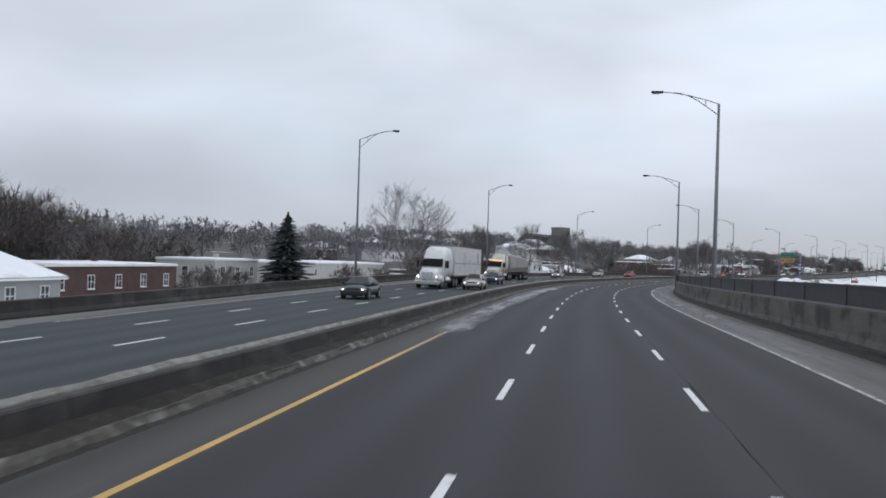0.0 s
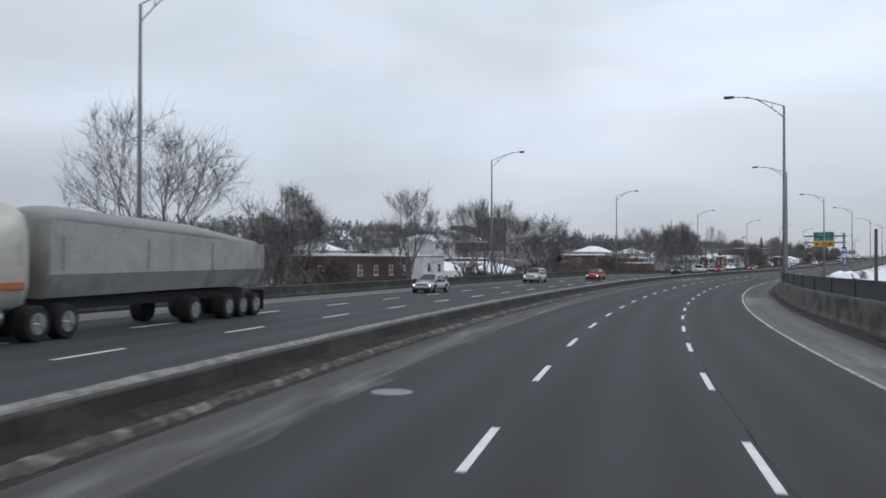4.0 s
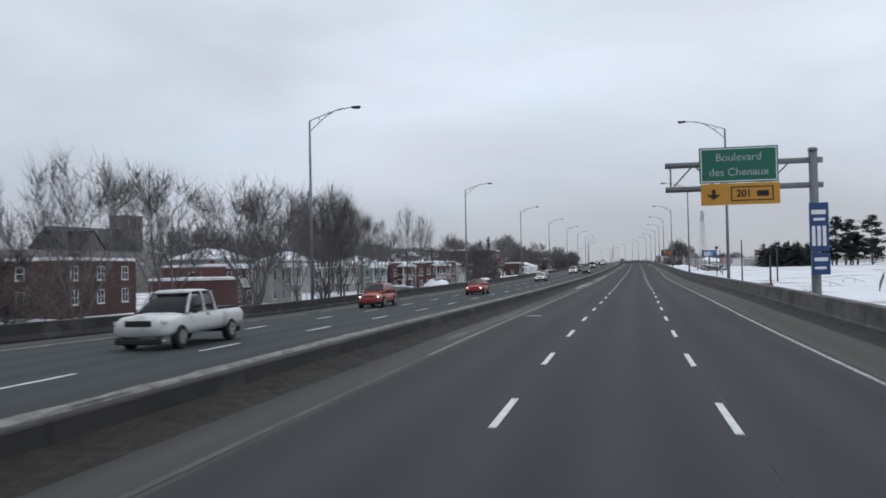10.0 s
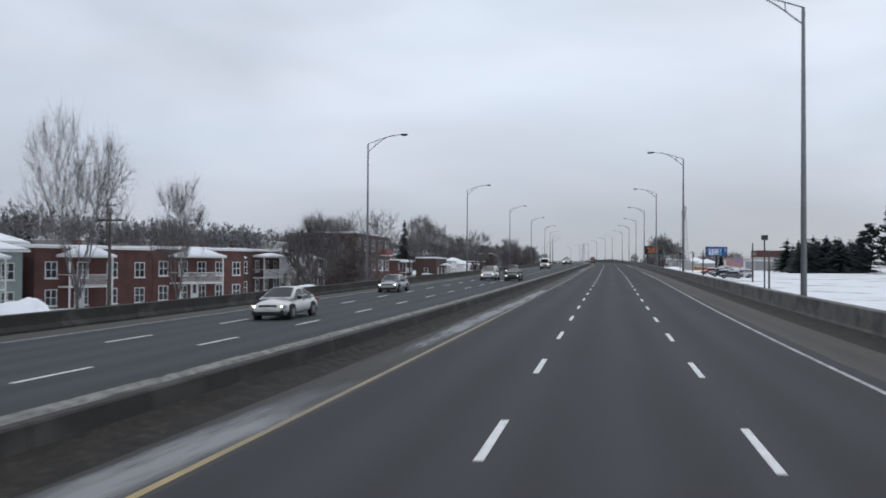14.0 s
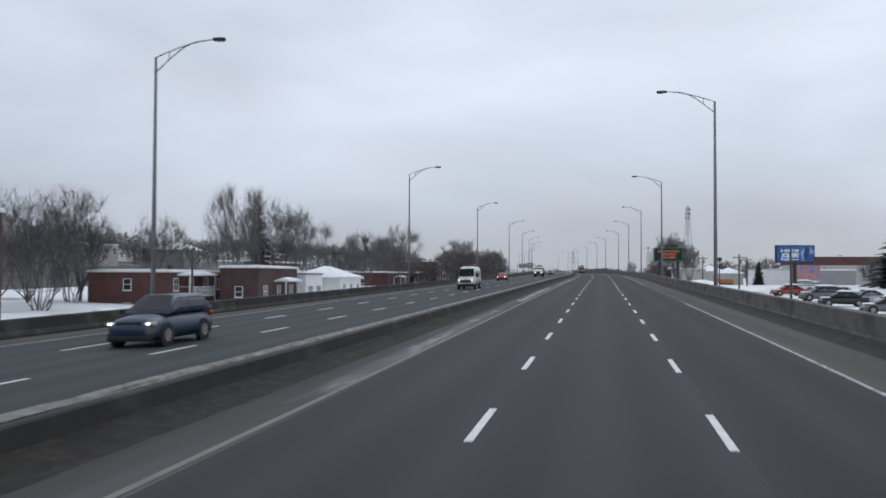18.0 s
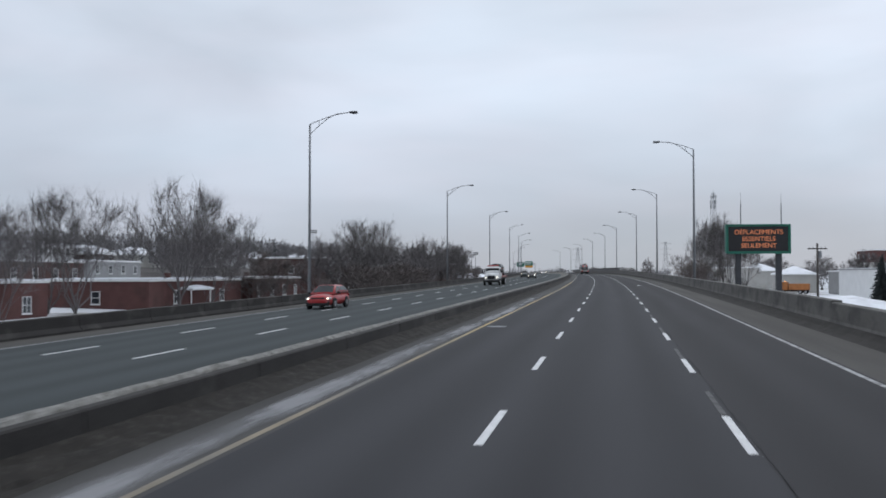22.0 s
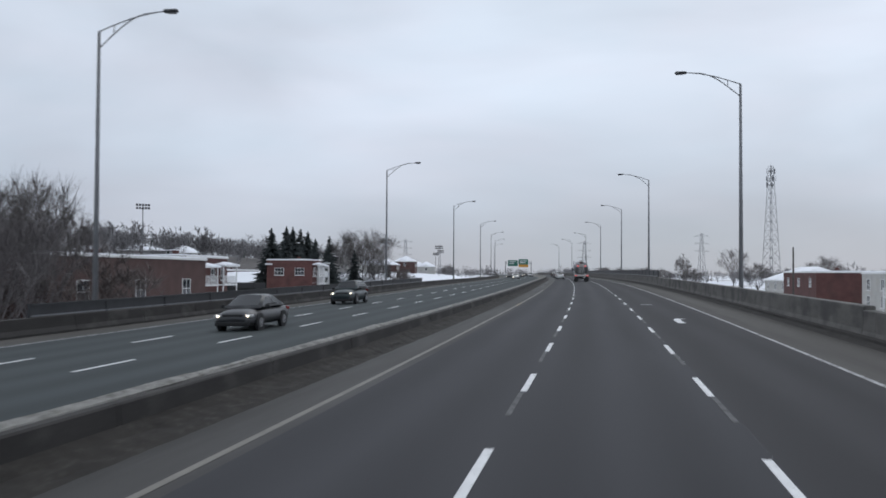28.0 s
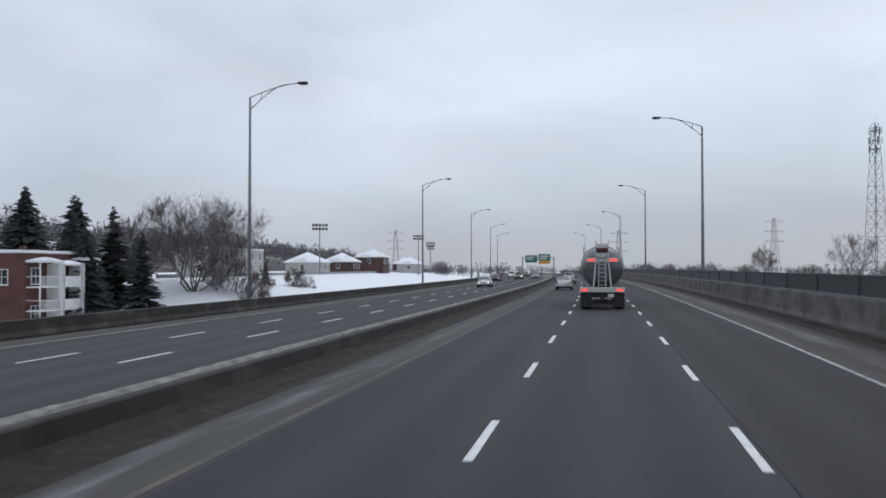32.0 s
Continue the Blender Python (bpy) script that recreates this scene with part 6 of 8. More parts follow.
def lattice(name, label, s, a, height, base_w, top_w, turn, category):
    g = thing(name, on_road(s, a, GROUND, turn, False), label, category)
    n = int(height / 4.2)

    def corner(u, k):
        w = base_w + (top_w - base_w) * u
        return Vector(((-1, 1, 1, -1)[k] * w / 2, (-1, -1, 1, 1)[k] * w / 2, height * u))
    for k in range(4):
        bm = bmesh.new()
        rod(bm, corner(0, k), corner(1, k), base_w * .02, base_w * .013, 6)
        part("leg", bm, M_GALV, g)
    for i in range(n):
        bm = bmesh.new()
        u0, u1 = i / n, (i + 1) / n
        for k in range(4):
            rod(bm, corner(u0, k), corner(u1, (k + 1) % 4), base_w * .008, sides=4, caps=False)
            rod(bm, corner(u0, (k + 1) % 4), corner(u1, k), base_w * .008, sides=4, caps=False)
            rod(bm, corner(u1, k), corner(u1, (k + 1) % 4), base_w * .008, sides=4, caps=False)
        part("bracing", bm, M_GALV, g)
    return g


def masts():
    g = lattice("cell_tower", "tall lattice telephone mast crowded with antennas at its top", 1203, 107, 57, 6.5, 1.6, 20, "mast")
    for ring, z in enumerate((54.5, 51.0, 48.0)):
        for k in range(6 if ring < 2 else 3):
            t = k * math.tau / 6 + ring * .3
            r = 1.9 + .3 * (k % 2)
            part("antenna", boxes(((math.cos(t) * r - .2, math.sin(t) * r - .2, z - 1.2), (math.cos(t) * r + .2, math.sin(t) * r + .2, z + 1.3), .04)), M_SIGNWHITE if k % 2 else M_GALV, g)
        bm = bmesh.new()
        for k in range(6):
            t0, t1 = k * math.tau / 6, (k + 1) * math.tau / 6
            rod(bm, (math.cos(t0) * 1.9, math.sin(t0) * 1.9, z), (math.cos(t1) * 1.9, math.sin(t1) * 1.9, z), 0.08, sides=5)
            rod(bm, (0, 0, z), (math.cos(t0) * 1.9, math.sin(t0) * 1.9, z), 0.06, sides=5)
        part("platform", bm, M_GALV, g)
    bm = bmesh.new()
    rod(bm, (0, 0, 56), (0, 0, 59.5), 0.06, 0.03)
    part("rod", bm, M_GALV, g)
    for s, a, h in ((1252, 87, 27), (1290, 30, 24), (1330, -75, 26)):
        g = lattice("power_pylon", "steel lattice power pylon above the woods", s, a, h, 4.0, 0.9, 10, "pylon")
        for z in (h - 1.5, h - 5.5, h - 9.5):
            bm = bmesh.new()
            rod(bm, (-4.2, 0, z), (4.2, 0, z), 0.07, sides=5)
            rod(bm, (-4.2, 0, z), (0, 0, z + 1.2), 0.04, sides=5)
            rod(bm, (4.2, 0, z), (0, 0, z + 1.2), 0.04, sides=5)
            part("cross_arm", bm, M_GALV, g)


def wood_pole(s, a, top, arm=False, foot=GROUND - .3, lean=0):
    g = thing("utility_pole", on_road(s, a, 0, 0, False), "weathered wooden utility pole in the snow", "pole", "utility poles")
    bm = bmesh.new()
    rod(bm, (0, 0, foot), (lean, 0, top), 0.16, 0.11, 9)
    part("shaft", bm, M_POSTWOOD, g, smooth=True)
    if arm:
        part("cross_arm", boxes(((lean - 1.1, -.06, top - .7), (lean + 1.1, .06, top - .56))), M_POSTWOOD, g)
        for x in (-.9, -.45, .45, .9):
            bm = bmesh.new()
            rod(bm, (lean + x, 0, top - .56), (lean + x, 0, top - .4), 0.04)
            part("insulator", bm, M_GALV, g)
        bm = bmesh.new()
        rod(bm, (lean + .3, 0, top - 1.7), (lean + .3, 0, top - .9), 0.18, sides=10)
        part("transformer", bm, M_GALV, g)
    return g


def yard_light(s, a, top):
    g = thing("yard_light", on_road(s, a, 0, 0, False), "dark post with a floodlight box beside the yard", "lamp post")
    part("post", boxes(((-.09, -.09, GROUND - .3), (.09, .09, top), .01)), M_POSTWOOD, g)
    part("lamp", boxes(((-.4, -.3, top - .1), (.4, .3, top + .55), .05)), M_DARKSTEEL, g)


def stadium_light(s, a, top):
    g = thing("floodlight", on_road(s, a, 0, 30, False), "sports-field floodlight rack on a tall pole", "floodlight", "floodlights")
    bm = bmesh.new()
    rod(bm, (0, 0, GROUND - .3), (0, 0, top), 0.2, 0.11, 8)
    part("pole", bm, M_GALV, g)
    for z in (top - .3, top - 1.2):
        part("bar", boxes(((-1.9, -.05, z), (1.9, .05, z + .1))), M_GALV, g)
        for x in (-1.6, -.8, 0, .8, 1.6):
            part("lamp", boxes(((x - .28, -.35, z + .1), (x + .28, .05, z + .6), .05)), M_DARKSTEEL, g)


def far_gantry():
    g = thing("sign_gantry", on_road(1385, 0, 0), "far overhead gantry with green and white-yellow direction panels", "road sign")
    for x in (-8, 9.5):
        bm = bmesh.new()
        rod(bm, (x, 0, -1), (x, 0, 9.2), 0.3, 0.25, 10)
        part("post", bm, M_GALV, g)
    for z in (7.6, 8.8):
        bm = bmesh.new()
        rod(bm, (-8, 0, z), (9.5, 0, z), 0.15, sides=8)
        part("beam", bm, M_GALV, g)
    part("panel", boxes(((-6.4, -.3, 5.9), (.2, -.2, 9.9), .02)), M_SIGNGREEN, g)
    part("panel", boxes(((.9, -.3, 7.0), (7.4, -.2, 10.6), .02)), M_SIGNGREEN, g)
    part("panel", boxes(((.9, -.3, 5.2), (7.4, -.2, 6.95), .02)), M_SIGNORANGE, g)
    for bar in (((-5.6, -.33, 8.6), (-1, -.3, 9.1)), ((-5.6, -.33, 7.4), (-2, -.3, 7.9)), ((1.6, -.33, 9.2), (6.5, -.3, 9.7)), ((1.6, -.33, 8), (5.5, -.3, 8.5))):
        part("text_bar", boxes(bar), M_SIGNWHITE, g)


exit_sign()
message_board()
billboard()
masts()
far_gantry()
for row in ((449, 19.4, 6.3, False), (452, 26, 4.6, False), (395, 17, 3.2, False), (520, 22, 3.8, False), (548, 24, 5.2, False), (600, 21, 4.4, False), (660, 24, 4.6, True), (690, 30, 4.5, True), (715, 24, 5, True),
            (182, 14.5, 5.2, False), (160, 40, 2.6, False), (840, 31, 5.5, True), (905, 30, 5.6, False), (436, -41, 5.5, False), (452, -40, 6.2, True), (401, -42, 7.0, True), (393, -41, 5.8, False), (478, -56, 9, True),
            (505, -43, 6, True), (590, -46, 4.5, False), (665, -52, 5.5, True), (690, -60, 6, True), (118, -70, 5, True), (130, -66, 5.2, False), (310, -46, 0.5, False)):
    wood_pole(*row)
yard_light(511.5, 20, 5.2)
yard_light(655, 20, 3.4)
for s, a, top in ((1091, -63, 12.8), (1175, -50, 13), (1240, -52, 12.5), (1010, -120, 20), (1300, -56, 12.5)):
    stadium_light(s, a, top)


# curved lane-merge arrows painted on the slow lane
def merge_arrow(s, a):
    bm = bmesh.new()
    left = [(-.30, -3.1), (-.30, -2.0), (-.28, -1.0), (-.22, 0.1), (-.12, 1.1)]
    right = [(.05, -3.1), (.03, -2.0), (.04, -1.0), (.08, -.1), (.15, .6)]
    outline = left + [(-.36, 1.6), (.55, 3.3), (.40, .7)] + right[::-1]
    f = bm.faces.new([bm.verts.new((x, y, .004)) for x, y in outline])
    bmesh.ops.triangulate(bm, faces=[f])
    ob = part("lane_arrow", bm, M_WHITE, road, "worn white painted merge arrow")
    ob.matrix_basis = on_road(s, a, .004)


for s in (716.5, 812.4):
    merge_arrow(s, 3.6)

# tarred seam along the slow lane, opened into a pale crack in places
M_TAR = mat("tar_seal", (0.028, 0.028, 0.030), 0.9, vary=0.2, scale=2, fine=20, uv=True)
M_CRACK = mat("crumbled_seam", (0.12, 0.115, 0.11), 0.9, vary=0.5, scale=3, fine=20, tint=(0.03, 0.03, 0.03), tint_amount=0.6, tint_scale=1.2, uv=True)
for q0, q1, width, stuff in ((S0, 140, .035, M_TAR), (565, 600, .05, M_CRACK), (600, 720, .04, M_TAR), (840, 960, .03, M_TAR)):
    sweep("seam", [(1.96, 0.004), (1.96 + width / 2, 0.005), (1.96 + width, 0.004)], q0, q1, 0.8, stuff, road, "wandering tarred joint between the lanes", wiggle=-0.035, seed=61)

# iron covers in the shoulder and patched joints across the lanes
for s, a in ((128, -4.3), (252, -4.6), (320, -4.5), (470, -4.7), (640, -4.6), (830, 3.2)):
    bm = bmesh.new()
    rod(bm, (0, 0, -.004), (0, 0, .007), 0.42, 0.4, 16)
    ob = part("manhole_cover", bm, M_GALV, road, "worn iron drain cover")
    ob.matrix_basis = on_road(s, a, .003)


# dried salt washed over the edge of the passing lane
M_SALT = bpy.data.materials.new("salt_film")
M_SALT.use_nodes = True
sn, sl_ = M_SALT.node_tree.nodes, M_SALT.node_tree.links
sb = sn["Principled BSDF"]
sb.inputs["Base Color"].default_value, sb.inputs["Roughness"].default_value = (0.30, 0.30, 0.31, 1), 0.9
sco, sm, sz, sx_, sa = sn.new("ShaderNodeTexCoord"), sn.new("ShaderNodeMapping"), sn.new("ShaderNodeTexNoise"), sn.new("ShaderNodeSeparateXYZ"), sn.new("ShaderNodeMath")
sm.inputs["Scale"].default_value = (0.22, 1.5, 1)
sz.inputs["Scale"].default_value, sz.inputs["Detail"].default_value, sz.inputs["Roughness"].default_value = 1.0, 8, 0.62
sl_.new(sco.outputs["UV"], sm.inputs[0])
sl_.new(sm.outputs[0], sz.inputs["Vector"])
sat = sn.new("ShaderNodeAttribute")
sat.attribute_name = "cover"
sa.operation = "MULTIPLY_ADD"
sa.inputs[1].default_value, sa.inputs[2].default_value = 1.0, -0.62
sl_.new(sz.outputs[0], sa.inputs[0])
sadd, srng = sn.new("ShaderNodeMath"), sn.new("ShaderNodeMapRange")
sadd.operation = "ADD"
sl_.new(sa.outputs[0], sadd.inputs[0])
sl_.new(sat.outputs["Fac"], sadd.inputs[1])
srng.inputs["From Min"].default_value, srng.inputs["From Max"].default_value, srng.inputs["To Max"].default_value = 0.0, 0.35, 0.8
sl_.new(sadd.outputs[0], srng.inputs[0])
sl_.new(srng.outputs[0], sb.inputs["Alpha"])


def salt_film(s0, s1, a0, a1, thick, seed):
    """A thin film whose cover fades to its ragged rim."""
    n, k = int((s1 - s0) / 2), 9
    vs, fs, uv, cov = [], [], [], []
    for j in range(n + 1):
        u = j / n
        s = s0 + (s1 - s0) * u
        sway = 0.5 * noise.noise((s * 0.03, seed, 1))
        for i in range(k):
            v = i / (k - 1)
            a = a0 + (a1 - a0) * v
            vs.append(P(s, a, .009))
            uv.append((s, a))
            rim = min(1, 5 * u, 5 * (1 - u)) * max(0.0, 1 - abs((v - 0.45 - sway * 0.5) * 2.1) ** 2)
            cov.append(thick * rim - 0.12 * (1 - rim))
    for j in range(n):
        for i in range(k - 1):
            fs.append((j * k + i, j * k + i + 1, (j + 1) * k + i + 1, (j + 1) * k + i))
    ob = mesh_ob("salt_film", vs, fs, M_SALT, uv, road, "thin white film of dried road salt")
    at_ = ob.data.attributes.new("cover", "FLOAT", "POINT")
    at_.data.foreach_set("value", cov)


for i, row in enumerate(((26, 66, -6.2, -3.9, .36), (52, 116, -6.3, -3.9, .46), (58, 104, -6.2, -4.4, .34), (100, 190, -6.4, -4.2, .2), (236, 262, -6.5, -3.8, .36), (300, 345, -6.4, -5.0, .2), (362, 408, -6.3, -4.9, .5), (404, 470, -6.2, -5.0, .5), (505, 552, -6.2, -5.0, .34),
                         (548, 604, -6.2, -5.1, .5), (590, 690, -6.2, -5.1, .4), (840, 930, -6.4, -5.0, .2), (20, 200, -23.0, -20.2, .22), (10, 170, 5.4, 8.3, .3), (700, 790, 5.6, 8.0, .2), (880, 1000, 5.6, 8.0, .2))):
    salt_film(*row, i)


# ---------------------------------------------------------------- vehicles
M_TYRE = mat("tyre_rubber", (0.018, 0.018, 0.018), 0.85, vary=0.3, scale=4, fine=30)
M_RIM = mat("wheel_alloy", (0.33, 0.33, 0.34), 0.4, 0.7, vary=0.15, scale=4, fine=30)
M_CARGLASS = mat("car_glass", (0.016, 0.018, 0.021), 0.16, vary=0.2, scale=1, fine=6, spec=0.3)
M_HEADLIGHT = mat("lit_headlamp", (0.8, 0.8, 0.75), 0.2, vary=0.02, glow=(1.0, 0.88, 0.66), glow_power=6.5)
M_AMBERLAMP = mat("amber_marker", (0.6, 0.25, 0.03), 0.3, vary=0.02, glow=(1.0, 0.45, 0.08), glow_power=1.6)
M_TAIL = mat("lit_tail_lamp", (0.45, 0.015, 0.012), 0.25, vary=0.05, glow=(1.0, 0.10, 0.08), glow_power=1.1)
M_TAIL_OFF = mat("tail_lamp_lens", (0.22, 0.012, 0.012), 0.2, vary=0.05)
M_LAMPGLASS = mat("lamp_glass", (0.5, 0.5, 0.5), 0.12, vary=0.2, scale=4, fine=20, spec=0.7)
M_CHROME = mat("chrome", (0.55, 0.55, 0.56), 0.2, 0.9, vary=0.1, scale=3, fine=20)
M_PLASTIC = mat("black_plastic", (0.02, 0.02, 0.021), 0.7, vary=0.2, scale=4, fine=30)
M_PLATE = mat("plate_white", (0.6, 0.6, 0.6), 0.5, vary=0.05)


def paint(name, c, rough=0.35):
    return mat("paint_" + name, c, rough, vary=0.1, scale=0.9, fine=6, tint=tuple(0.55 * q + 0.06 for q in c), tint_amount=0.2, tint_scale=1.2, spec=0.5)


CAR_PAINT = {"white": paint("white", (0.64, 0.64, 0.635)), "silver": paint("silver", (0.36, 0.37, 0.38)), "grey": paint("grey", (0.13, 0.135, 0.14)), "black": paint("black", (0.022, 0.023, 0.026)),
             "dark_blue": paint("dark_blue", (0.02, 0.035, 0.075)), "red": paint("red", (0.36, 0.02, 0.022)), "dull_red": paint("dull_red", (0.33, 0.05, 0.035)), "gold": paint("gold", (0.16, 0.125, 0.075)), "dark_green": paint("dark_green", (0.018, 0.03, 0.032)),
             "beige": paint("beige", (0.46, 0.44, 0.40))}


def loft(bm, stations, n=4, power=3.2):
    """Rounded boxes strung along y: stations are (y, half_width_low, half_width_top, z_low, z_top)."""
    rings = []
    for y, wl, wt, z0, z1 in stations:
        ring = []
        m = 4 * n
        for i in range(m):
            t = (i + .5) * math.tau / m
            c, s = math.cos(t), math.sin(t)
            k = (abs(c) ** power + abs(s) ** power) ** (-1 / power)
            u, v = c * k, s * k
            w = wl + (wt - wl) * (v + 1) / 2
            ring.append(bm.verts.new((u * w, y, (z0 + z1) / 2 + v * (z1 - z0) / 2)))
        rings.append(ring)
    for a, b in zip(rings, rings[1:]):
        for i in range(len(a)):
            bm.faces.new((a[i], b[i], b[(i + 1) % len(a)], a[(i + 1) % len(a)]))
    bm.faces.new(rings[0])
    bm.faces.new(rings[-1][::-1])
    bmesh.ops.recalc_face_normals(bm, faces=bm.faces[:])
    return bm


def wheel(parent, x, y, r, w, rim=M_RIM):
    bm = bmesh.new()
    sgn = 1 if x > 0 else -1
    prof = [(-w / 2, r * .62), (-w / 2 + .01, r * .93), (-w / 2 + .05, r), (w / 2 - .05, r), (w / 2 - .01, r * .93), (w / 2, r * .62)]
    rings = []
    for d, rr in prof:
        rings.append([bm.verts.new((x + d, y + rr * math.cos(k * math.tau / 20), r + rr * math.sin(k * math.tau / 20))) for k in range(20)])
    for a, b in zip(rings, rings[1:]):
        for k in range(20):
            bm.faces.new((a[k], a[(k + 1) % 20], b[(k + 1) % 20], b[k]))
    bm.faces.new(rings[0][::-1])
    bm.faces.new(rings[-1])
    wh = part("wheel", bm, M_TYRE, parent)
    bm = bmesh.new()
    e = x + sgn * (w / 2 + .005)
    rod(bm, (e - sgn * .02, y, r), (e, y, r), r * .62, r * .6, 20)
    for k in range(5):
        t = k * math.tau / 5
        rod(bm, (e, y, r), (e + sgn * .012, y + r * .52 * math.cos(t), r + r * .52 * math.sin(t)), .04, .03, 5)
    part("rim", bm, rim, wh)
    return wh


SHAPES = {
    # length, width, height, hull stations as shares, cabin stations as shares of length; y forward
    "sedan": dict(L=4.65, W=1.8, H=1.46, belt=.93, hood=.86, trunk=.98, cab=((-.36, .12), (-.16, 1.0), (.06, 1.0), (.27, .0)), r=.325),
    "hatch": dict(L=4.2, W=1.79, H=1.5, belt=.95, hood=.9, trunk=.98, cab=((-.47, .25), (-.33, .95), (.06, 1.0), (.27, .0)), r=.32),
    "suv": dict(L=4.6, W=1.86, H=1.7, belt=1.08, hood=1.02, trunk=1.08, cab=((-.485, .25), (-.4, .97), (.05, 1.0), (.24, .0)), r=.36),
    "minivan": dict(L=5.0, W=1.96, H=1.76, belt=1.05, hood=.98, trunk=1.05, cab=((-.49, .3), (-.43, .98), (.1, 1.0), (.34, .0)), r=.335),
}


def lamps_and_trim(base, L, W, hood, belt, lit, tails):
    f, b = L / 2, -L / 2
    for sx in (-1, 1):
        hl = part("headlight", boxes(((sx * W * .37 - .18, f - .3, hood - .29), (sx * W * .37 + .16, f - .06, hood - .17), .04)), M_LAMPGLASS, base)
        if lit:
            bm = bmesh.new()
            rod(bm, (sx * W * .36, f - .2, hood - .23), (sx * W * .36, f - .035, hood - .23), .04, .04, 10)
            part("bulb", bm, M_HEADLIGHT, hl)
        part("fog_lamp", boxes(((sx * W * .36 - .1, f - .1, .36), (sx * W * .36 + .1, f - .02, .46), .02)), M_PLASTIC, base)
        part("door_handle", boxes(((sx * (W / 2 - .01) - .02, L * .0 - .1, belt - .12), (sx * (W / 2 - .01) + .02, L * .0 + .08, belt - .08), .01)), M_PLASTIC, base)
        part("tail_light", boxes(((sx * W * .38 - .17, b + .01, belt - .22), (sx * W * .38 + .13, b + .3, belt - .07), .035)), M_TAIL if tails else M_TAIL_OFF, base)
        m = part("mirror", boxes(((sx * (W / 2 + .08) - .1, L * .19 - .07, belt - .02), (sx * (W / 2 + .08) + .1, L * .19 + .06, belt + .13), .04)), M_PLASTIC, base)
    part("grille", boxes(((-W * .24, f - .06, hood - .36), (W * .24, f - .01, hood - .16), .02)), M_PLASTIC, base)
    part("bumper", boxes(((-W * .42, f - .1, .22), (W * .42, f + .012, .42), .05)), M_PLASTIC, base)
    part("bumper", boxes(((-W * .42, b - .012, .25), (W * .42, b + .1, .45), .05)), M_PLASTIC, base)
    part("plate", boxes(((-.16, b - .02, .62), (.16, b + .02, .74))), M_PLATE, base)


def car(kind, colour, label, m, lit=True, tails=False, group=""):
    q = SHAPES[kind]
    L, W, H, belt, hood = q["L"], q["W"], q["H"], q["belt"], q["hood"]
    body_mat = CAR_PAINT[colour]
    base = thing({"sedan": "car", "hatch": "car", "suv": "suv", "minivan": "minivan"}[kind], m, label, "car", group)
    w = W / 2
    bm = bmesh.new()
    loft(bm, [(-L * .5, w * .8, w * .74, .34, q["trunk"] - .12), (-L * .485, w * .93, w * .86, .26, q["trunk"] - .02), (-L * .42, w * .985, w * .92, .2, q["trunk"]), (-L * .3, w, w * .94, .18, belt),
              (0, w, w * .95, .18, belt), (L * .2, w, w * .94, .18, belt - .01), (L * .3, w * .99, w * .9, .18, hood + .04), (L * .42, w * .96, w * .84, .2, hood - .03), (L * .475, w * .88, w * .74, .24, hood - .12), (L * .5, w * .72, w * .6, .32, hood - .26)], 5)
    part("body", bm, body_mat, base, smooth=True)
    z0 = belt - .06
    c = q["cab"]
    st = [(sh * L, w * .9, w * (.9 - .22 * up), z0, z0 + .1 + (H - z0 - .1) * up) for sh, up in c]
    bm = bmesh.new()
    loft(bm, st, 6, 4.5)
    cabin = part("cabin", bm, body_mat, base, smooth=True)

    def section(y):
        return [float(np.interp(y, [q2[0] for q2 in st], [q2[k] for q2 in st])) for k in (1, 2, 4)]

    def glaze(name, pts, nu, nv):
        bm2 = bmesh.new()
        vv = [bm2.verts.new(q2) for q2 in pts]
        for i2 in range(nu):
            for j2 in range(nv):
                k2 = i2 * (nv + 1) + j2
                bm2.faces.new((vv[k2], vv[k2 + 1], vv[k2 + nv + 2], vv[k2 + nv + 1]))
        part(name, bm2, M_CARGLASS, cabin, smooth=True)

    def over(y, u):
        wl, wt, zt = section(y)
        v = (1 - abs(u) ** 4.5) ** (1 / 4.5)
        return (u * (wl + (wt - wl) * (v + 1) / 2) * 1.01, y, (z0 + zt) / 2 + v * (zt - z0) / 2 + .014)

    def beside(y, z, sx):
        wl, wt, zt = section(y)
        v = max(-.9, min(.9, (z - (z0 + zt) / 2) / ((zt - z0) / 2)))
        return (sx * ((1 - abs(v) ** 4.5) ** (1 / 4.5) * (wl + (wt - wl) * (v + 1) / 2) + .014), y, z)
    for name, ya, yb in (("windscreen", st[3][0] - .07, st[2][0] + .07), ("rear_window", st[0][0] + .07, st[1][0] - .04)):
        glaze(name, [over(ya + (yb - ya) * i2 / 4, -.84 + 1.68 * j2 / 6) for i2 in range(5) for j2 in range(7)], 4, 6)
    mid = -L * .07
    zb = belt + .02
    for sx in (-1, 1):
        for ya, yb in ((st[0][0] + .22 * (st[1][0] - st[0][0]) + .12, mid - .05), (mid + .05, st[3][0] - .32)):
            pts = []
            for i2 in range(6):
                y = ya + (yb - ya) * i2 / 5
                hi = max(zb + .03, min(H - .11, section(y)[2] - .1))
                pts += [beside(y, zb + (hi - zb) * j2 / 2, sx) for j2 in range(3)]
            glaze("side_window", pts, 5, 2)
        for y in (L * .31, -L * .29):
            bm = bmesh.new()
            rod(bm, (sx * (w - .16), y, q["r"]), (sx * (w + .006), y, q["r"]), q["r"] + .07, q["r"] + .07, 18)
            part("wheel_arch", bm, M_PLASTIC, base)
            wheel(base, sx * (w - .1), y, q["r"], .22)
    lamps_and_trim(base, L, W, hood, belt, lit, tails)
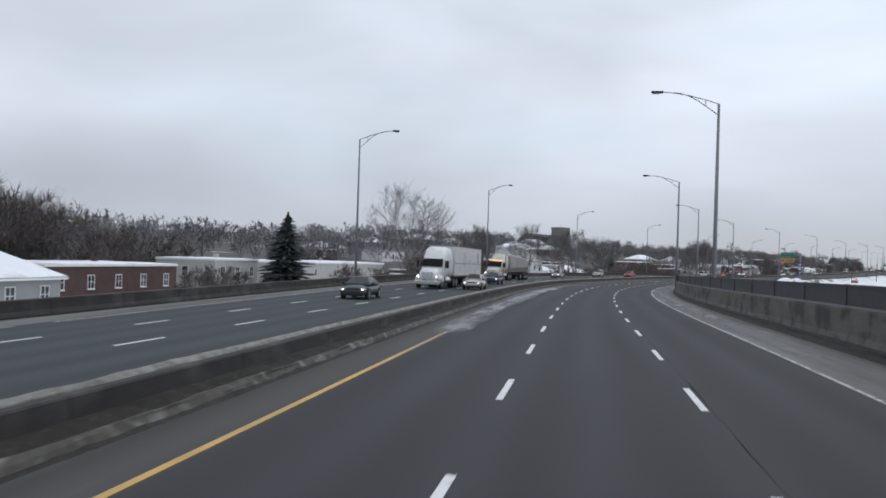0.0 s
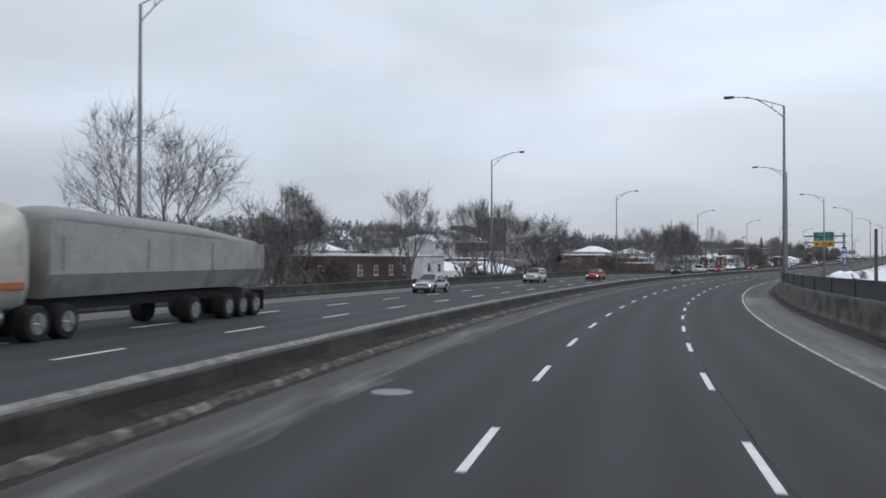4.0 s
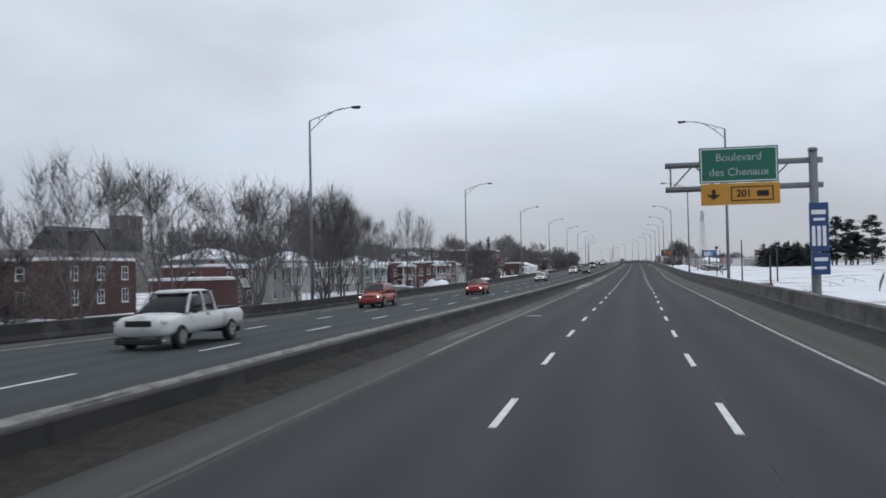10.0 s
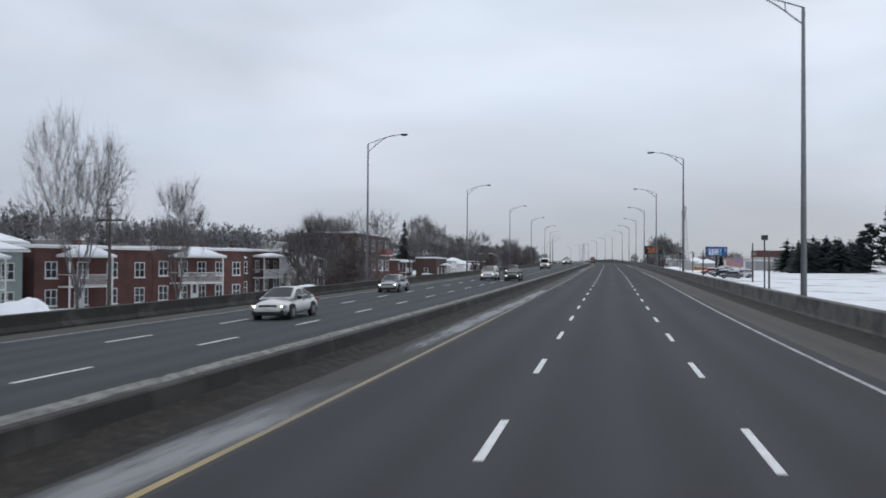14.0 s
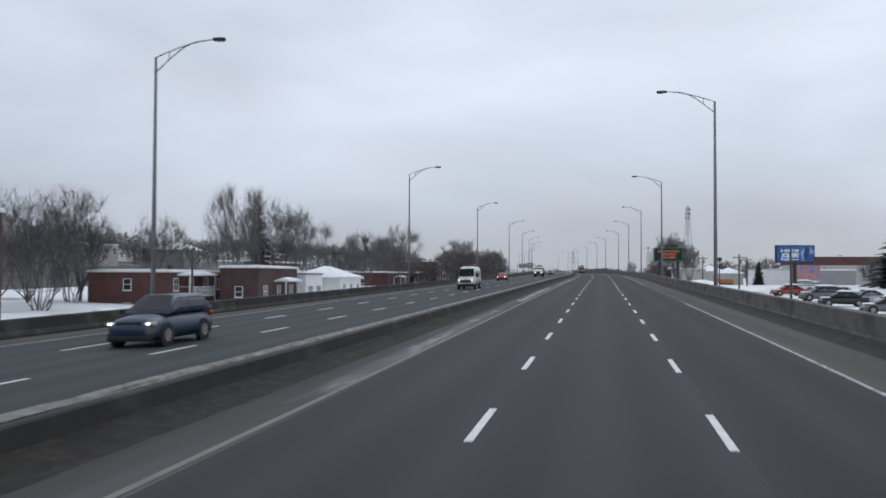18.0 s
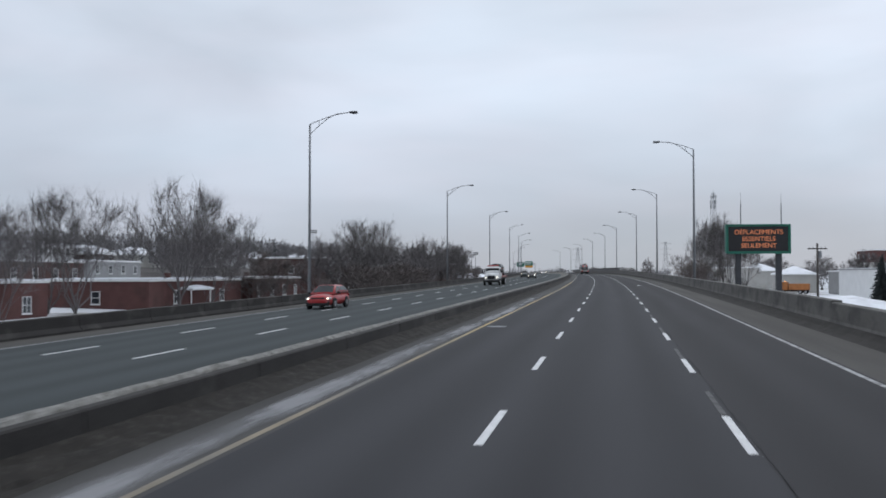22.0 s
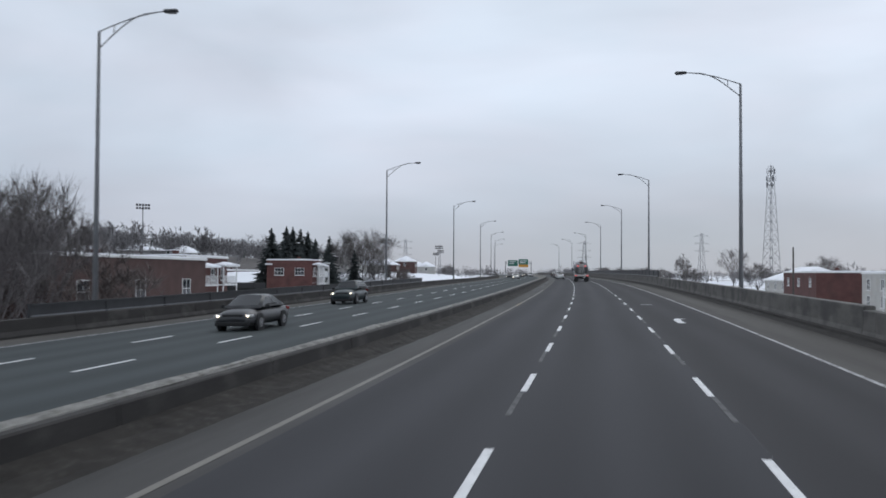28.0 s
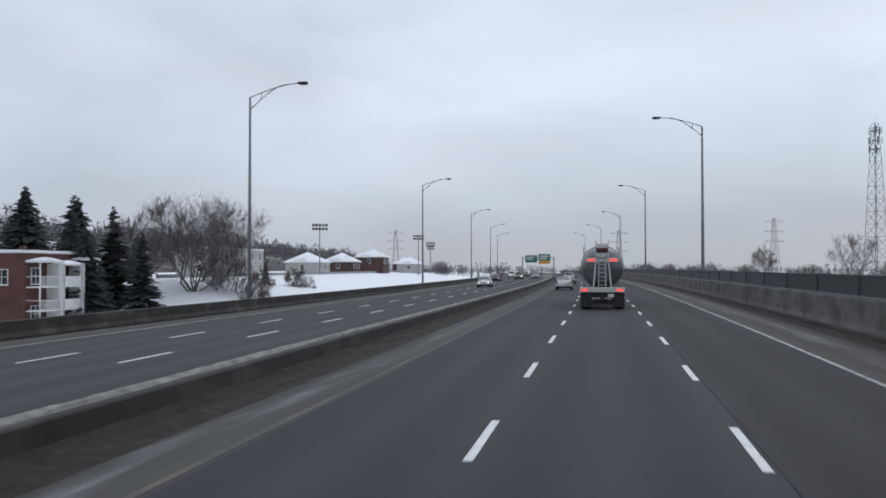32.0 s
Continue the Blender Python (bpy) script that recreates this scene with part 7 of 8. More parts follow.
    return base


def pickup(colour, label, m):
    base = thing("pickup_truck", m, label, "pickup truck")
    b = CAR_PAINT[colour]
    bm = bmesh.new()
    loft(bm, [(-2.95, .9, .88, .5, 1.15), (-2.85, .98, .96, .45, 1.2), (.9, .99, .96, .42, 1.2), (1.6, .98, .93, .42, 1.18), (2.6, .96, .88, .42, 1.12), (2.9, .86, .8, .5, 1.0)], 5, 5)
    part("body", bm, b, base, smooth=True)
    part("bed", boxes(((-.8, -2.8, .95), (.8, -.75, 1.24), .02)), M_PLASTIC, base)
    bm = bmesh.new()
    loft(bm, [(-.75, .88, .72, 1.12, 1.8), (-.6, .9, .72, 1.12, 1.88), (.6, .9, .72, 1.12, 1.88), (1.45, .9, .86, 1.12, 1.22)], 5, 4.5)
    part("windows", bm, M_CARGLASS, base, smooth=True)
    bm = bmesh.new()
    loft(bm, [(-.75, .66, .62, 1.8, 1.87), (-.5, .74, .66, 1.82, 1.92), (.5, .74, .66, 1.82, 1.92), (.8, .66, .6, 1.79, 1.86)], 4)
    part("roof", bm, b, base, smooth=True)
    for sx in (-1, 1):
        for y0, y1 in ((1.4, .75), (.1, .05), (-.75, -.68)):
            bm = bmesh.new()
            rod(bm, (sx * .9, y0, 1.15), (sx * .72, y1, 1.85), .05, .045, 5)
            part("pillar", bm, b, base)
        for y in (1.85, -1.85):
            wheel(base, sx * .88, y, .4, .26)
    lamps_and_trim(base, 5.85, 1.96, 1.15, 1.15, True, False)
    return base


def van(m):
    base = thing("delivery_van", m, "white high-roof delivery van with its headlights on", "van")
    b = CAR_PAINT["white"]
    bm = bmesh.new()
    loft(bm, [(-2.95, .96, .86, .4, 2.45), (-2.85, 1.02, .92, .35, 2.56), (1.0, 1.03, .92, .32, 2.6), (1.55, 1.03, .9, .32, 2.42), (2.1, 1.02, .94, .32, 1.42), (2.75, .98, .88, .32, 1.2), (2.95, .86, .8, .4, .95)], 5, 5.5)
    part("body", bm, b, base, smooth=True)
    bm = bmesh.new()
    v = [bm.verts.new(p) for p in ((-.88, 2.13, 1.46), (.88, 2.13, 1.46), (.8, 1.62, 2.3), (-.8, 1.62, 2.3))]
    bm.faces.new(v)
    bmesh.ops.solidify(bm, geom=bm.faces[:], thickness=0.03)
    bmesh.ops.translate(bm, verts=bm.verts, vec=(0, .06, .03))
    part("windscreen", bm, M_CARGLASS, base)
    for sx in (-1, 1):
        part("side_window", boxes(((sx * 1.0 - .03, .75, 1.4), (sx * 1.0 + .03, 1.6, 2.0), .02)), M_CARGLASS, base)
        part("mirror", boxes(((sx * 1.2 - .12, 1.75, 1.35), (sx * 1.2 + .1, 1.9, 1.75), .04)), M_PLASTIC, base)
        hl = part("headlight", boxes(((sx * .72 - .18, 2.72, .95), (sx * .72 + .18, 2.92, 1.2), .04)), M_LAMPGLASS, base)
        part("bulb", boxes(((sx * .72 - .06, 2.88, 1.02), (sx * .72 + .06, 2.94, 1.14), .02)), M_HEADLIGHT, hl)
        for y in (2.0, -1.75):
            wheel(base, sx * .93, y, .36, .24)
    for sx in (-1, 1):
        part("lower_trim", boxes(((sx * 1.03 - .03, -1.2, .36), (sx * 1.03 + .025, 1.4, .62), .02)), M_PLASTIC, base)
        for y in (-2.35, -.55, .68):
            part("door_seam", boxes(((sx * 1.02 - .02, y - .012, .7), (sx * 1.02 + .012, y + .012, 2.15))), M_GREYWALL, base)
        part("logo", boxes(((sx * 1.0 - .03, -1.0, 1.55), (sx * 1.0 + .02, -.72, 1.95)), ((sx * 1.0 - .03, -2.1, 1.72), (sx * 1.0 + .02, -1.1, 1.84)), ((sx * 1.0 - .03, -2.1, 1.52), (sx * 1.0 + .02, -1.2, 1.6))), M_GREYWALL, base)
        bm = bmesh.new()
        rod(bm, (sx * .62, -2.4, 2.72), (sx * .62, .9, 2.72), .035, sides=6)
        part("rack_rail", bm, M_PLASTIC, base)
        for y in (2.0, -1.75):
            bm = bmesh.new()
            rod(bm, (sx * .8, y, .36), (sx * 1.035, y, .36), .45, .45, 18)
            part("wheel_arch", bm, M_PLASTIC, base)
    ladder = part("ladder", boxes(((-.5, -2.5, 2.76), (-.43, .7, 2.84), .01), ((-.1, -2.5, 2.76), (-.03, .7, 2.84), .01), *(((-.43, -2.4 + .4 * k, 2.78), (-.1, -2.36 + .4 * k, 2.82)) for k in range(8))), CAR_PAINT["dull_red"], base, "red ladder on the roof rack")
    part("grille", boxes(((-.62, 2.74, .74), (.62, 2.97, 1.08), .03)), M_PLASTIC, base)
    for z in (.84, .95):
        part("grille_bar", boxes(((-.58, 2.96, z - .02), (.58, 2.985, z + .02))), M_CHROME, base)
    part("bumper", boxes(((-.98, 2.6, .3), (.98, 3.0, .66), .08)), M_PLASTIC, base)
    return base


def tractor_unit(base, colour_mat, y0, sleeper=True, round_nose=True, stack=False):
    """A bonneted lorry tractor whose bumper is at y0 (facing +y)."""
    bm = bmesh.new()
    loft(bm, [(y0 - 2.3, 1.02, 1.0, .75, 1.95), (y0 - 1.2, 1.0, .9, .7, 1.85), (y0 - .35, .95, .78, .6, 1.62), (y0, .85, .7, .55, 1.3)], 5, 4.5)
    part("bonnet", bm, colour_mat, base, smooth=True)
    bm = bmesh.new()
    loft(bm, [(y0 - 6.0, 1.22, 1.15, .9, 3.75), (y0 - 5.7, 1.24, 1.17, .85, 3.9), (y0 - 4.0, 1.24, 1.15, .8, 3.9 if sleeper else 2.9), (y0 - 3.1, 1.2, 1.08, .8, 3.45 if sleeper else 2.85), (y0 - 2.45, 1.15, 1.0, .8, 2.75), (y0 - 2.0, 1.12, 1.02, .8, 1.95)], 5, 5)
    cab = part("cab", bm, colour_mat, base, smooth=True)
    bm = bmesh.new()
    v = [bm.verts.new(p) for p in ((-1.0, y0 - 2.02, 1.98), (1.0, y0 - 2.02, 1.98), (.95, y0 - 2.5, 2.72), (-.95, y0 - 2.5, 2.72))]
    bm.faces.new(v)
    bmesh.ops.solidify(bm, geom=bm.faces[:], thickness=0.04)
    bmesh.ops.translate(bm, verts=bm.verts, vec=(0, .09, .03))
    part("windscreen", bm, M_CARGLASS, cab)
    for sx in (-1, 1):
        part("side_window", boxes(((sx * 1.17 - .05, y0 - 3.5, 1.95), (sx * 1.17 + .05, y0 - 2.6, 2.6), .02)), M_CARGLASS, cab)
        part("mirror", boxes(((sx * 1.42 - .1, y0 - 2.4, 1.9), (sx * 1.42 + .1, y0 - 2.25, 2.6), .04)), M_PLASTIC, base)
        hl = part("headlight", boxes(((sx * .86 - .16, y0 - .28, .95), (sx * .86 + .14, y0 - .08, 1.2), .04)), M_LAMPGLASS, base)
        part("bulb", boxes(((sx * .86 - .06, y0 - .12, 1.02), (sx * .86 + .06, y0 - .06, 1.13), .02)), M_HEADLIGHT, hl)
        bm = bmesh.new()
        loft(bm, [(y0 - 2.0, .2, .16, .55, .9), (y0 - 1.6, .24, .2, .5, 1.2), (y0 - .9, .24, .2, .5, 1.22), (y0 - .35, .2, .16, .5, 1.05)], 3)
        bmesh.ops.translate(bm, verts=bm.verts, vec=(sx * 1.02, 0, 0))
        part("fender", bm, colour_mat, base, smooth=True)
        bm = bmesh.new()
        rod(bm, (sx * 1.0, y0 - 4.9, .75), (sx * 1.0, y0 - 3.4, .75), .32, .32, 14)
        part("fuel_tank", bm, M_CHROME, base, smooth=True)
        wheel(base, sx * 1.02, y0 - 1.15, .52, .3)
        for y in (y0 - 6.4, y0 - 7.75):
            wheel(base, sx * .98, y, .52, .56)
        if stack:
            bm = bmesh.new()
            rod(bm, (sx * 1.2, y0 - 3.9, 1.0), (sx * 1.2, y0 - 3.9, 3.9), .08, .08, 8)
            part("exhaust_stack", bm, M_CHROME, base)
    part("grille", boxes(((-.55, y0 - .12, .75), (.55, y0 + .03, 1.5), .03)), M_CHROME, base)
    part("bumper", boxes(((-1.2, y0 - .3, .35), (1.2, y0 + .08, .72), .06)), M_CHROME, base)
    part("chassis", boxes(((-.45, y0 - 8.4, .75), (.45, y0 - 2.5, 1.05), .03)), M_PLASTIC, base)
    return cab


def semi_truck(m):
    base = thing("semi_truck", m, "white semi-trailer lorry with a sleeper cab and box trailer", "truck")
    tractor_unit(base, CAR_PAINT["white"], 11.0)
    t = part("trailer", boxes(((-1.3, -11.2, 1.15), (1.3, 4.6, 4.1), .05)), CAR_PAINT["white"], base, "plain white box trailer")
    part("trim", boxes(((-1.315, -11.15, 2.35), (1.315, 4.55, 2.42))), M_GALV, t)
    part("edge", boxes(((-1.32, -11.22, 4.02), (1.32, 4.62, 4.12)), ((-1.32, -11.22, 1.1), (1.32, 4.62, 1.2))), M_GALV, t)
    part("logo", boxes(((-1.325, -9.4, 2.55), (1.325, -8.4, 2.75)), ((-1.325, -9.1, 2.85), (1.325, -8.7, 3.6))), M_GREYWALL, t)
    part("underframe", boxes(((-.5, -11, .8), (.5, 4, 1.12), .03)), M_PLASTIC, base)
    for sx in (-1, 1):
        for y in (-8.6, -9.9):
            wheel(base, sx * .98, y, .5, .56)
        part("mud_flap", boxes(((sx * .98 - .3, -10.75, .25), (sx * .98 + .3, -10.72, 1.0))), M_PLASTIC, base)
        part("landing_leg", boxes(((sx * .8 - .07, 1.6, .3), (sx * .8 + .07, 1.75, 1.15))), M_GALV, base)
    return base


def dump_truck(m):
    base = thing("dump_truck", m, "dusty grey dump trailer behind an orange and white bonneted lorry", "truck")
    orange = paint("orange", (0.42, 0.13, 0.05))
    cab = tractor_unit(base, CAR_PAINT["beige"], 10.0, sleeper=False, stack=True)
    part("stripe", boxes(((-1.26, 4.2, 1.5), (1.26, 7.3, 1.72), .02)), orange, cab)
    part("visor_lamp", boxes(((-1.0, 7.2, 2.86), (1.0, 7.35, 2.96), .02)), M_AMBERLAMP, cab)
    dusty = mat("dusty_alloy", (0.37, 0.365, 0.345), 0.6, 0.2, vary=0.25, scale=0.7, fine=9, tint=(0.22, 0.215, 0.195), tint_amount=0.4, tint_scale=0.4)
    bm = bmesh.new()
    st = [(-11.4, 1.28, 1.28, 1.35, 3.1), (3.2, 1.28, 1.28, 1.2, 3.5)]
    v = []
    for y, w0, w1, z0, z1 in st:
        v.append([bm.verts.new(p) for p in ((-.95, y, z0), (.95, y, z0), (1.28, y, z0 + .7), (1.28, y, z1), (-1.28, y, z1), (-1.28, y, z0 + .7))])
    for i in range(6):
        bm.faces.new((v[0][i], v[0][(i + 1) % 6], v[1][(i + 1) % 6], v[1][i]))
    bm.faces.new(v[0][::-1])
    bm.faces.new(v[1])
    bmesh.ops.recalc_face_normals(bm, faces=bm.faces[:])
    tub = part("tub", bm, dusty, base, "dusty grey dump body")
    bm = bmesh.new()
    loft(bm, [(-11.2, 1.2, .9, 3.0, 3.3), (-6, 1.25, .9, 3.15, 3.75), (2, 1.25, .9, 3.35, 3.95), (3.1, 1.2, .8, 3.4, 3.7)], 4)
    part("tarpaulin", bm, M_GREYWALL, tub, smooth=True)
    for y in [-11.2 + 4.6 * k for k in range(4)]:
        for sx in (-1, 1):
            part("rib", boxes(((sx * 1.3 - .03, y - .05, 2.05), (sx * 1.3 + .03, y + .05, 3.05))), dusty, tub)
    part("underframe", boxes(((-.5, -11.0, .8), (.5, 3.8, 1.2), .03)), M_PLASTIC, base)
    part("marker_lamp", boxes(((1.22, 3.15, 3.3), (1.34, 3.3, 3.42))), M_AMBERLAMP, base)
    for sx in (-1, 1):
        for y in (-5.4, -8.2, -9.5, -10.8):
            wheel(base, sx * .98, y, .5, .56)
        part("mud_flap", boxes(((sx * .98 - .3, -11.5, .25), (sx * .98 + .3, -11.47, 1.1))), M_PLASTIC, base)
    return base


def tow_truck(m):
    base = thing("tow_truck", m, "white and red flatbed tow truck carrying a dark car", "truck")
    w = CAR_PAINT["white"]
    bm = bmesh.new()
    loft(bm, [(2.3, 1.1, 1.05, .7, 1.75), (3.4, 1.05, .95, .65, 1.62), (4.0, .98, .85, .6, 1.4)], 5, 4.5)
    part("bonnet", bm, w, base, smooth=True)
    bm = bmesh.new()
    loft(bm, [(.4, 1.15, 1.08, .8, 2.55), (1.4, 1.15, 1.05, .8, 2.62), (2.1, 1.12, .98, .8, 2.4), (2.6, 1.1, 1.04, .8, 1.72)], 5, 5)
    cab = part("cab", bm, w, base, smooth=True)
    part("windscreen", boxes(((-.92, 2.28, 1.75), (.92, 2.36, 2.35), .03)), M_CARGLASS, cab)
    part("light_bar", boxes(((-.8, 1.2, 2.6), (.8, 1.5, 2.76), .04)), CAR_PAINT["red"], cab)
    part("grille", boxes(((-.5, 3.95, .85), (.5, 4.05, 1.35), .03)), M_PLASTIC, base)
    part("bumper", boxes(((-1.1, 3.8, .45), (1.1, 4.12, .75), .06)), M_PLASTIC, base)
    part("deck", boxes(((-1.2, -5.2, 1.1), (1.2, .1, 1.28), .02)), CAR_PAINT["dull_red"], base)
    part("headboard", boxes(((-1.15, .12, 1.1), (1.15, .25, 2.3), .02)), CAR_PAINT["dull_red"], base)
    part("chassis", boxes(((-.45, -5, .7), (.45, 2.4, 1.08), .02)), M_PLASTIC, base)
    for sx in (-1, 1):
        hl = part("headlight", boxes(((sx * .78 - .17, 3.85, .95), (sx * .78 + .17, 4.02, 1.2), .04)), M_LAMPGLASS, base)
        part("bulb", boxes(((sx * .78 - .07, 3.98, 1.02), (sx * .78 + .07, 4.04, 1.14), .02)), M_HEADLIGHT, hl)
        part("side_window", boxes(((sx * 1.1 - .03, 1.3, 1.75), (sx * 1.1 + .03, 2.1, 2.3), .02)), M_CARGLASS, cab)
        part("mirror", boxes(((sx * 1.35 - .1, 2.3, 1.7), (sx * 1.35 + .1, 2.42, 2.25), .03)), M_PLASTIC, base)
        wheel(base, sx * 1.0, 3.2, .45, .28)
        wheel(base, sx * .95, -2.6, .45, .5)
    return base


def tanker(m):
    """A bulk-powder tank trailer seen from behind, with its tractor in front; origin under the rear bumper."""
    base = thing("tanker_truck", m, "grimy white and steel bulk tanker trailer with lit red lamps", "truck")
    steel = mat("grimy_tank_steel", (0.23, 0.235, 0.245), 0.38, 0.45, vary=0.3, scale=0.6, fine=7, tint=(0.085, 0.085, 0.088), tint_amount=0.5, tint_scale=0.35)
    cream = paint("cream", (0.5, 0.5, 0.48), 0.5)
    bm = bmesh.new()
    rings = []
    for y, r, zc in ((.55, .25, 2.42), (.62, .7, 2.42), (.8, 1.02, 2.42), (1.15, 1.2, 2.42), (1.7, 1.25, 2.42), (6.0, 1.25, 2.5), (11.2, 1.25, 2.55), (11.7, 1.05, 2.55), (11.95, .5, 2.55)):
        rings.append([bm.verts.new((r * math.cos(k * math.tau / 40), y, zc + r * math.sin(k * math.tau / 40))) for k in range(40)])
    for a, b in zip(rings, rings[1:]):
        for k in range(40):
            bm.faces.new((a[k], b[k], b[(k + 1) % 40], a[(k + 1) % 40]))
    bm.faces.new(rings[0])
    bm.faces.new(rings[-1][::-1])
    bmesh.ops.recalc_face_normals(bm, faces=bm.faces[:])
    part("tank", bm, steel, base, "grimy steel tank", smooth=True)
    for y in (3.2, 5.8, 8.4):
        bm = bmesh.new()
        for k in range(36):
            t0, t1 = k * math.tau / 36, (k + 1) * math.tau / 36
            rod(bm, (1.27 * math.cos(t0), y, 2.47 + 1.27 * math.sin(t0)), (1.27 * math.cos(t1), y, 2.47 + 1.27 * math.sin(t1)), .03, sides=4, caps=False)
        part("band", bm, steel, base)
    hb = part("rear_housing", boxes(((-.38, .25, 2.95), (.38, 1.3, 3.78), .06)), cream, base, "cream lamp housing above the ladder")
    part("lamp_plate", boxes(((-.34, .2, 3.28), (.34, .26, 3.55), .02)), M_PLASTIC, hb)
    for x in (-.16, 0, .16):
        part("marker_lamp", boxes(((x - .06, .16, 3.38), (x + .06, .2, 3.47), .01)), M_TAIL_OFF, hb)
    bm = bmesh.new()
    for k in range(10):
        t0, t1 = -math.pi + k * math.pi / 10, -math.pi + (k + 1) * math.pi / 10
        rod(bm, (.3 * math.cos(t0), .2, 3.27 + .26 * math.sin(t0)), (.3 * math.cos(t1), .2, 3.27 + .26 * math.sin(t1)), .035, sides=5)
    part("hose_ring", bm, cream, hb)
    part("cross_bar", boxes(((-.92, .3, 2.72), (.92, .42, 2.98), .02)), cream, base, "cream lamp bar")
    for sx in (-1, 1):
        for d in (.52, .74):
            part("tail_light", boxes(((sx * d - .09, .26, 2.78), (sx * d + .09, .3, 2.92), .02)), M_TAIL, base)
            part("tail_light", boxes(((sx * (d + .38) - .09, .0, 1.05), (sx * (d + .38) + .09, .05, 1.19), .02)), M_TAIL, base)
        bm = bmesh.new()
        rod(bm, (sx * .36, .3, 2.75), (sx * .5, .22, 1.3), .05, .05, 7)
        part("brace", bm, cream, base)
        bm = bmesh.new()
        rod(bm, (sx * .19, .22, 2.75), (sx * .21, .18, 1.25), .03, .03, 6)
        part("ladder_rail", bm, cream, base)
        part("mud_flap", boxes(((sx * .93 - .33, .12, .22), (sx * .93 + .33, .15, .95), .01)), M_PLASTIC, base, "grimy mud flap")
        part("flap_weight", boxes(((sx * .93 - .36, .1, .14), (sx * .93 + .36, .18, .24), .01)), M_PLASTIC, base)
        for y in (1.1, 2.4):
            wheel(base, sx * .95, y, .5, .56)
        part("handrail_post", boxes(((sx * .36 - .03, .6, 3.75), (sx * .36 + .03, .66, 4.0))), cream, hb)
    for k in range(6):
        bm = bmesh.new()
        rod(bm, (-.2, .2, 1.4 + k * .24), (.2, .2, 1.4 + k * .24), .022, sides=6)
        part("ladder_rung", bm, cream, base)
    part("walkway", boxes(((-.36, .7, 3.76), (.36, 9.5, 3.82), .01)), M_GALV, base)
    part("bumper", boxes(((-1.28, .02, .98), (1.28, .16, 1.28), .03)), cream, base, "scuffed rear bumper bar")
    part("rear_frame", boxes(((-.75, .15, .7), (.75, 3.2, 1.1), .04), ((-.12, .05, .5), (.12, .2, .98), .02)), M_PLASTIC, base)
    part("plate", boxes(((.32, .0, .72), (.66, .03, .9))), M_PLATE, base)
    part("underframe", boxes(((-.5, 3.0, .85), (.5, 11.5, 1.3), .03)), M_PLASTIC, base)
    tractor_unit(base, CAR_PAINT["white"], 17.2, sleeper=False, stack=True)
    return base


def facing(s, a, oncoming=True, turn=0.0):
    slope = math.degrees(math.atan2(rise(s + 3) - rise(s - 3), 6))
    return on_road(s, a, .0, turn) @ pose(0, 0, 0, slope, math.degrees(math.atan2(cross(s, a - .5) - cross(s, a + .5), 1)), 0) @ pose(0, 0, 0, 0, 0, 180 if oncoming else 0)


# oncoming traffic
for kind, colour, label, s, a in (
        ("sedan", "dark_green", "dark slate sedan with one amber indicator lit", 58.2, -15.0), ("hatch", "beige", "pale beige compact car with lit headlights", 85, -11.3), ("sedan", "dark_blue", "dark blue sedan on the bend", 107, -13.0),
        ("sedan", "silver", "silver sedan with headlights on", 179, -18.0), ("suv", "beige", "pale car coming round the bend", 213, -18.0),
        ("sedan", "red", "bright red sedan with amber-lit headlamps", 231, -15.0), ("suv", "dull_red", "orange-red SUV with its headlights on", 339, -18.2), ("suv", "black", "dark SUV with its headlights on", 283, -14.2),
        ("hatch", "red", "bright red hatchback with warm headlights", 362, -14.8), ("sedan", "white", "white sedan with a black grille", 426, -15.2), ("sedan", "black", "dark sedan coming down the straight", 491, -11.4),
        ("sedan", "silver", "silver sedan with dark wheels", 460, -18.3), ("minivan", "white", "white minivan on the straight", 497, -15.0),
        ("suv", "dark_blue", "dark blue SUV with pale headlights", 523, -15.0), ("hatch", "red", "red hatchback with its headlights on", 659.7, -18.1),
        ("sedan", "black", "black sedan with amber markers lit", 805, -15.0),
        ("suv", "dark_green", "dark green SUV with lit headlights", 833, -18.2),
        ("sedan", "white", "white sedan approaching along the overpass", 1000, -14.8), ("sedan", "black", "dark sedan with bright headlights", 1055, -18), ("suv", "grey", "grey SUV with bright headlights", 1080, -14.6),
        ("sedan", "silver", "silver sedan with bright headlights", 1095, -11.2), ("suv", "white", "white SUV with bright headlights", 1120, -17.8), ("sedan", "gold", "gold car with bright headlights", 1150, -14.5), ("sedan", "black", "black car with bright headlights", 1170, -11.3)):
    car(kind, colour, label, facing(s, a), True, False, "oncoming traffic")
semi_truck(facing(91, -14.9))
dump_truck(facing(137, -17.4))
pickup("white", "white pickup truck with lit headlights", facing(304.1, -15.0))
van(facing(597, -15.0))
tow_truck(facing(729, -15.6))
flat_car = car("suv", "black", "dark car chained on the tow truck's deck", facing(732, -15.6) @ Matrix.Translation((0, 0, 1.29)), False)
# same direction
for kind, colour, label, s, a in (("sedan", "white", "pearl white sedan with dim tail lamps", 978, -3.7),
                                  ("sedan", "grey", "grey car far off in the passing lane", 1040, -3.8), ("suv", "white", "white SUV far off in the passing lane", 1016, -3.7), ("sedan", "black", "dark car far off in the passing lane", 1075, -3.6),
                                  ):
    car(kind, colour, label, facing(s, a, False), False, False)
tanker(facing(931.6, -.1, False))

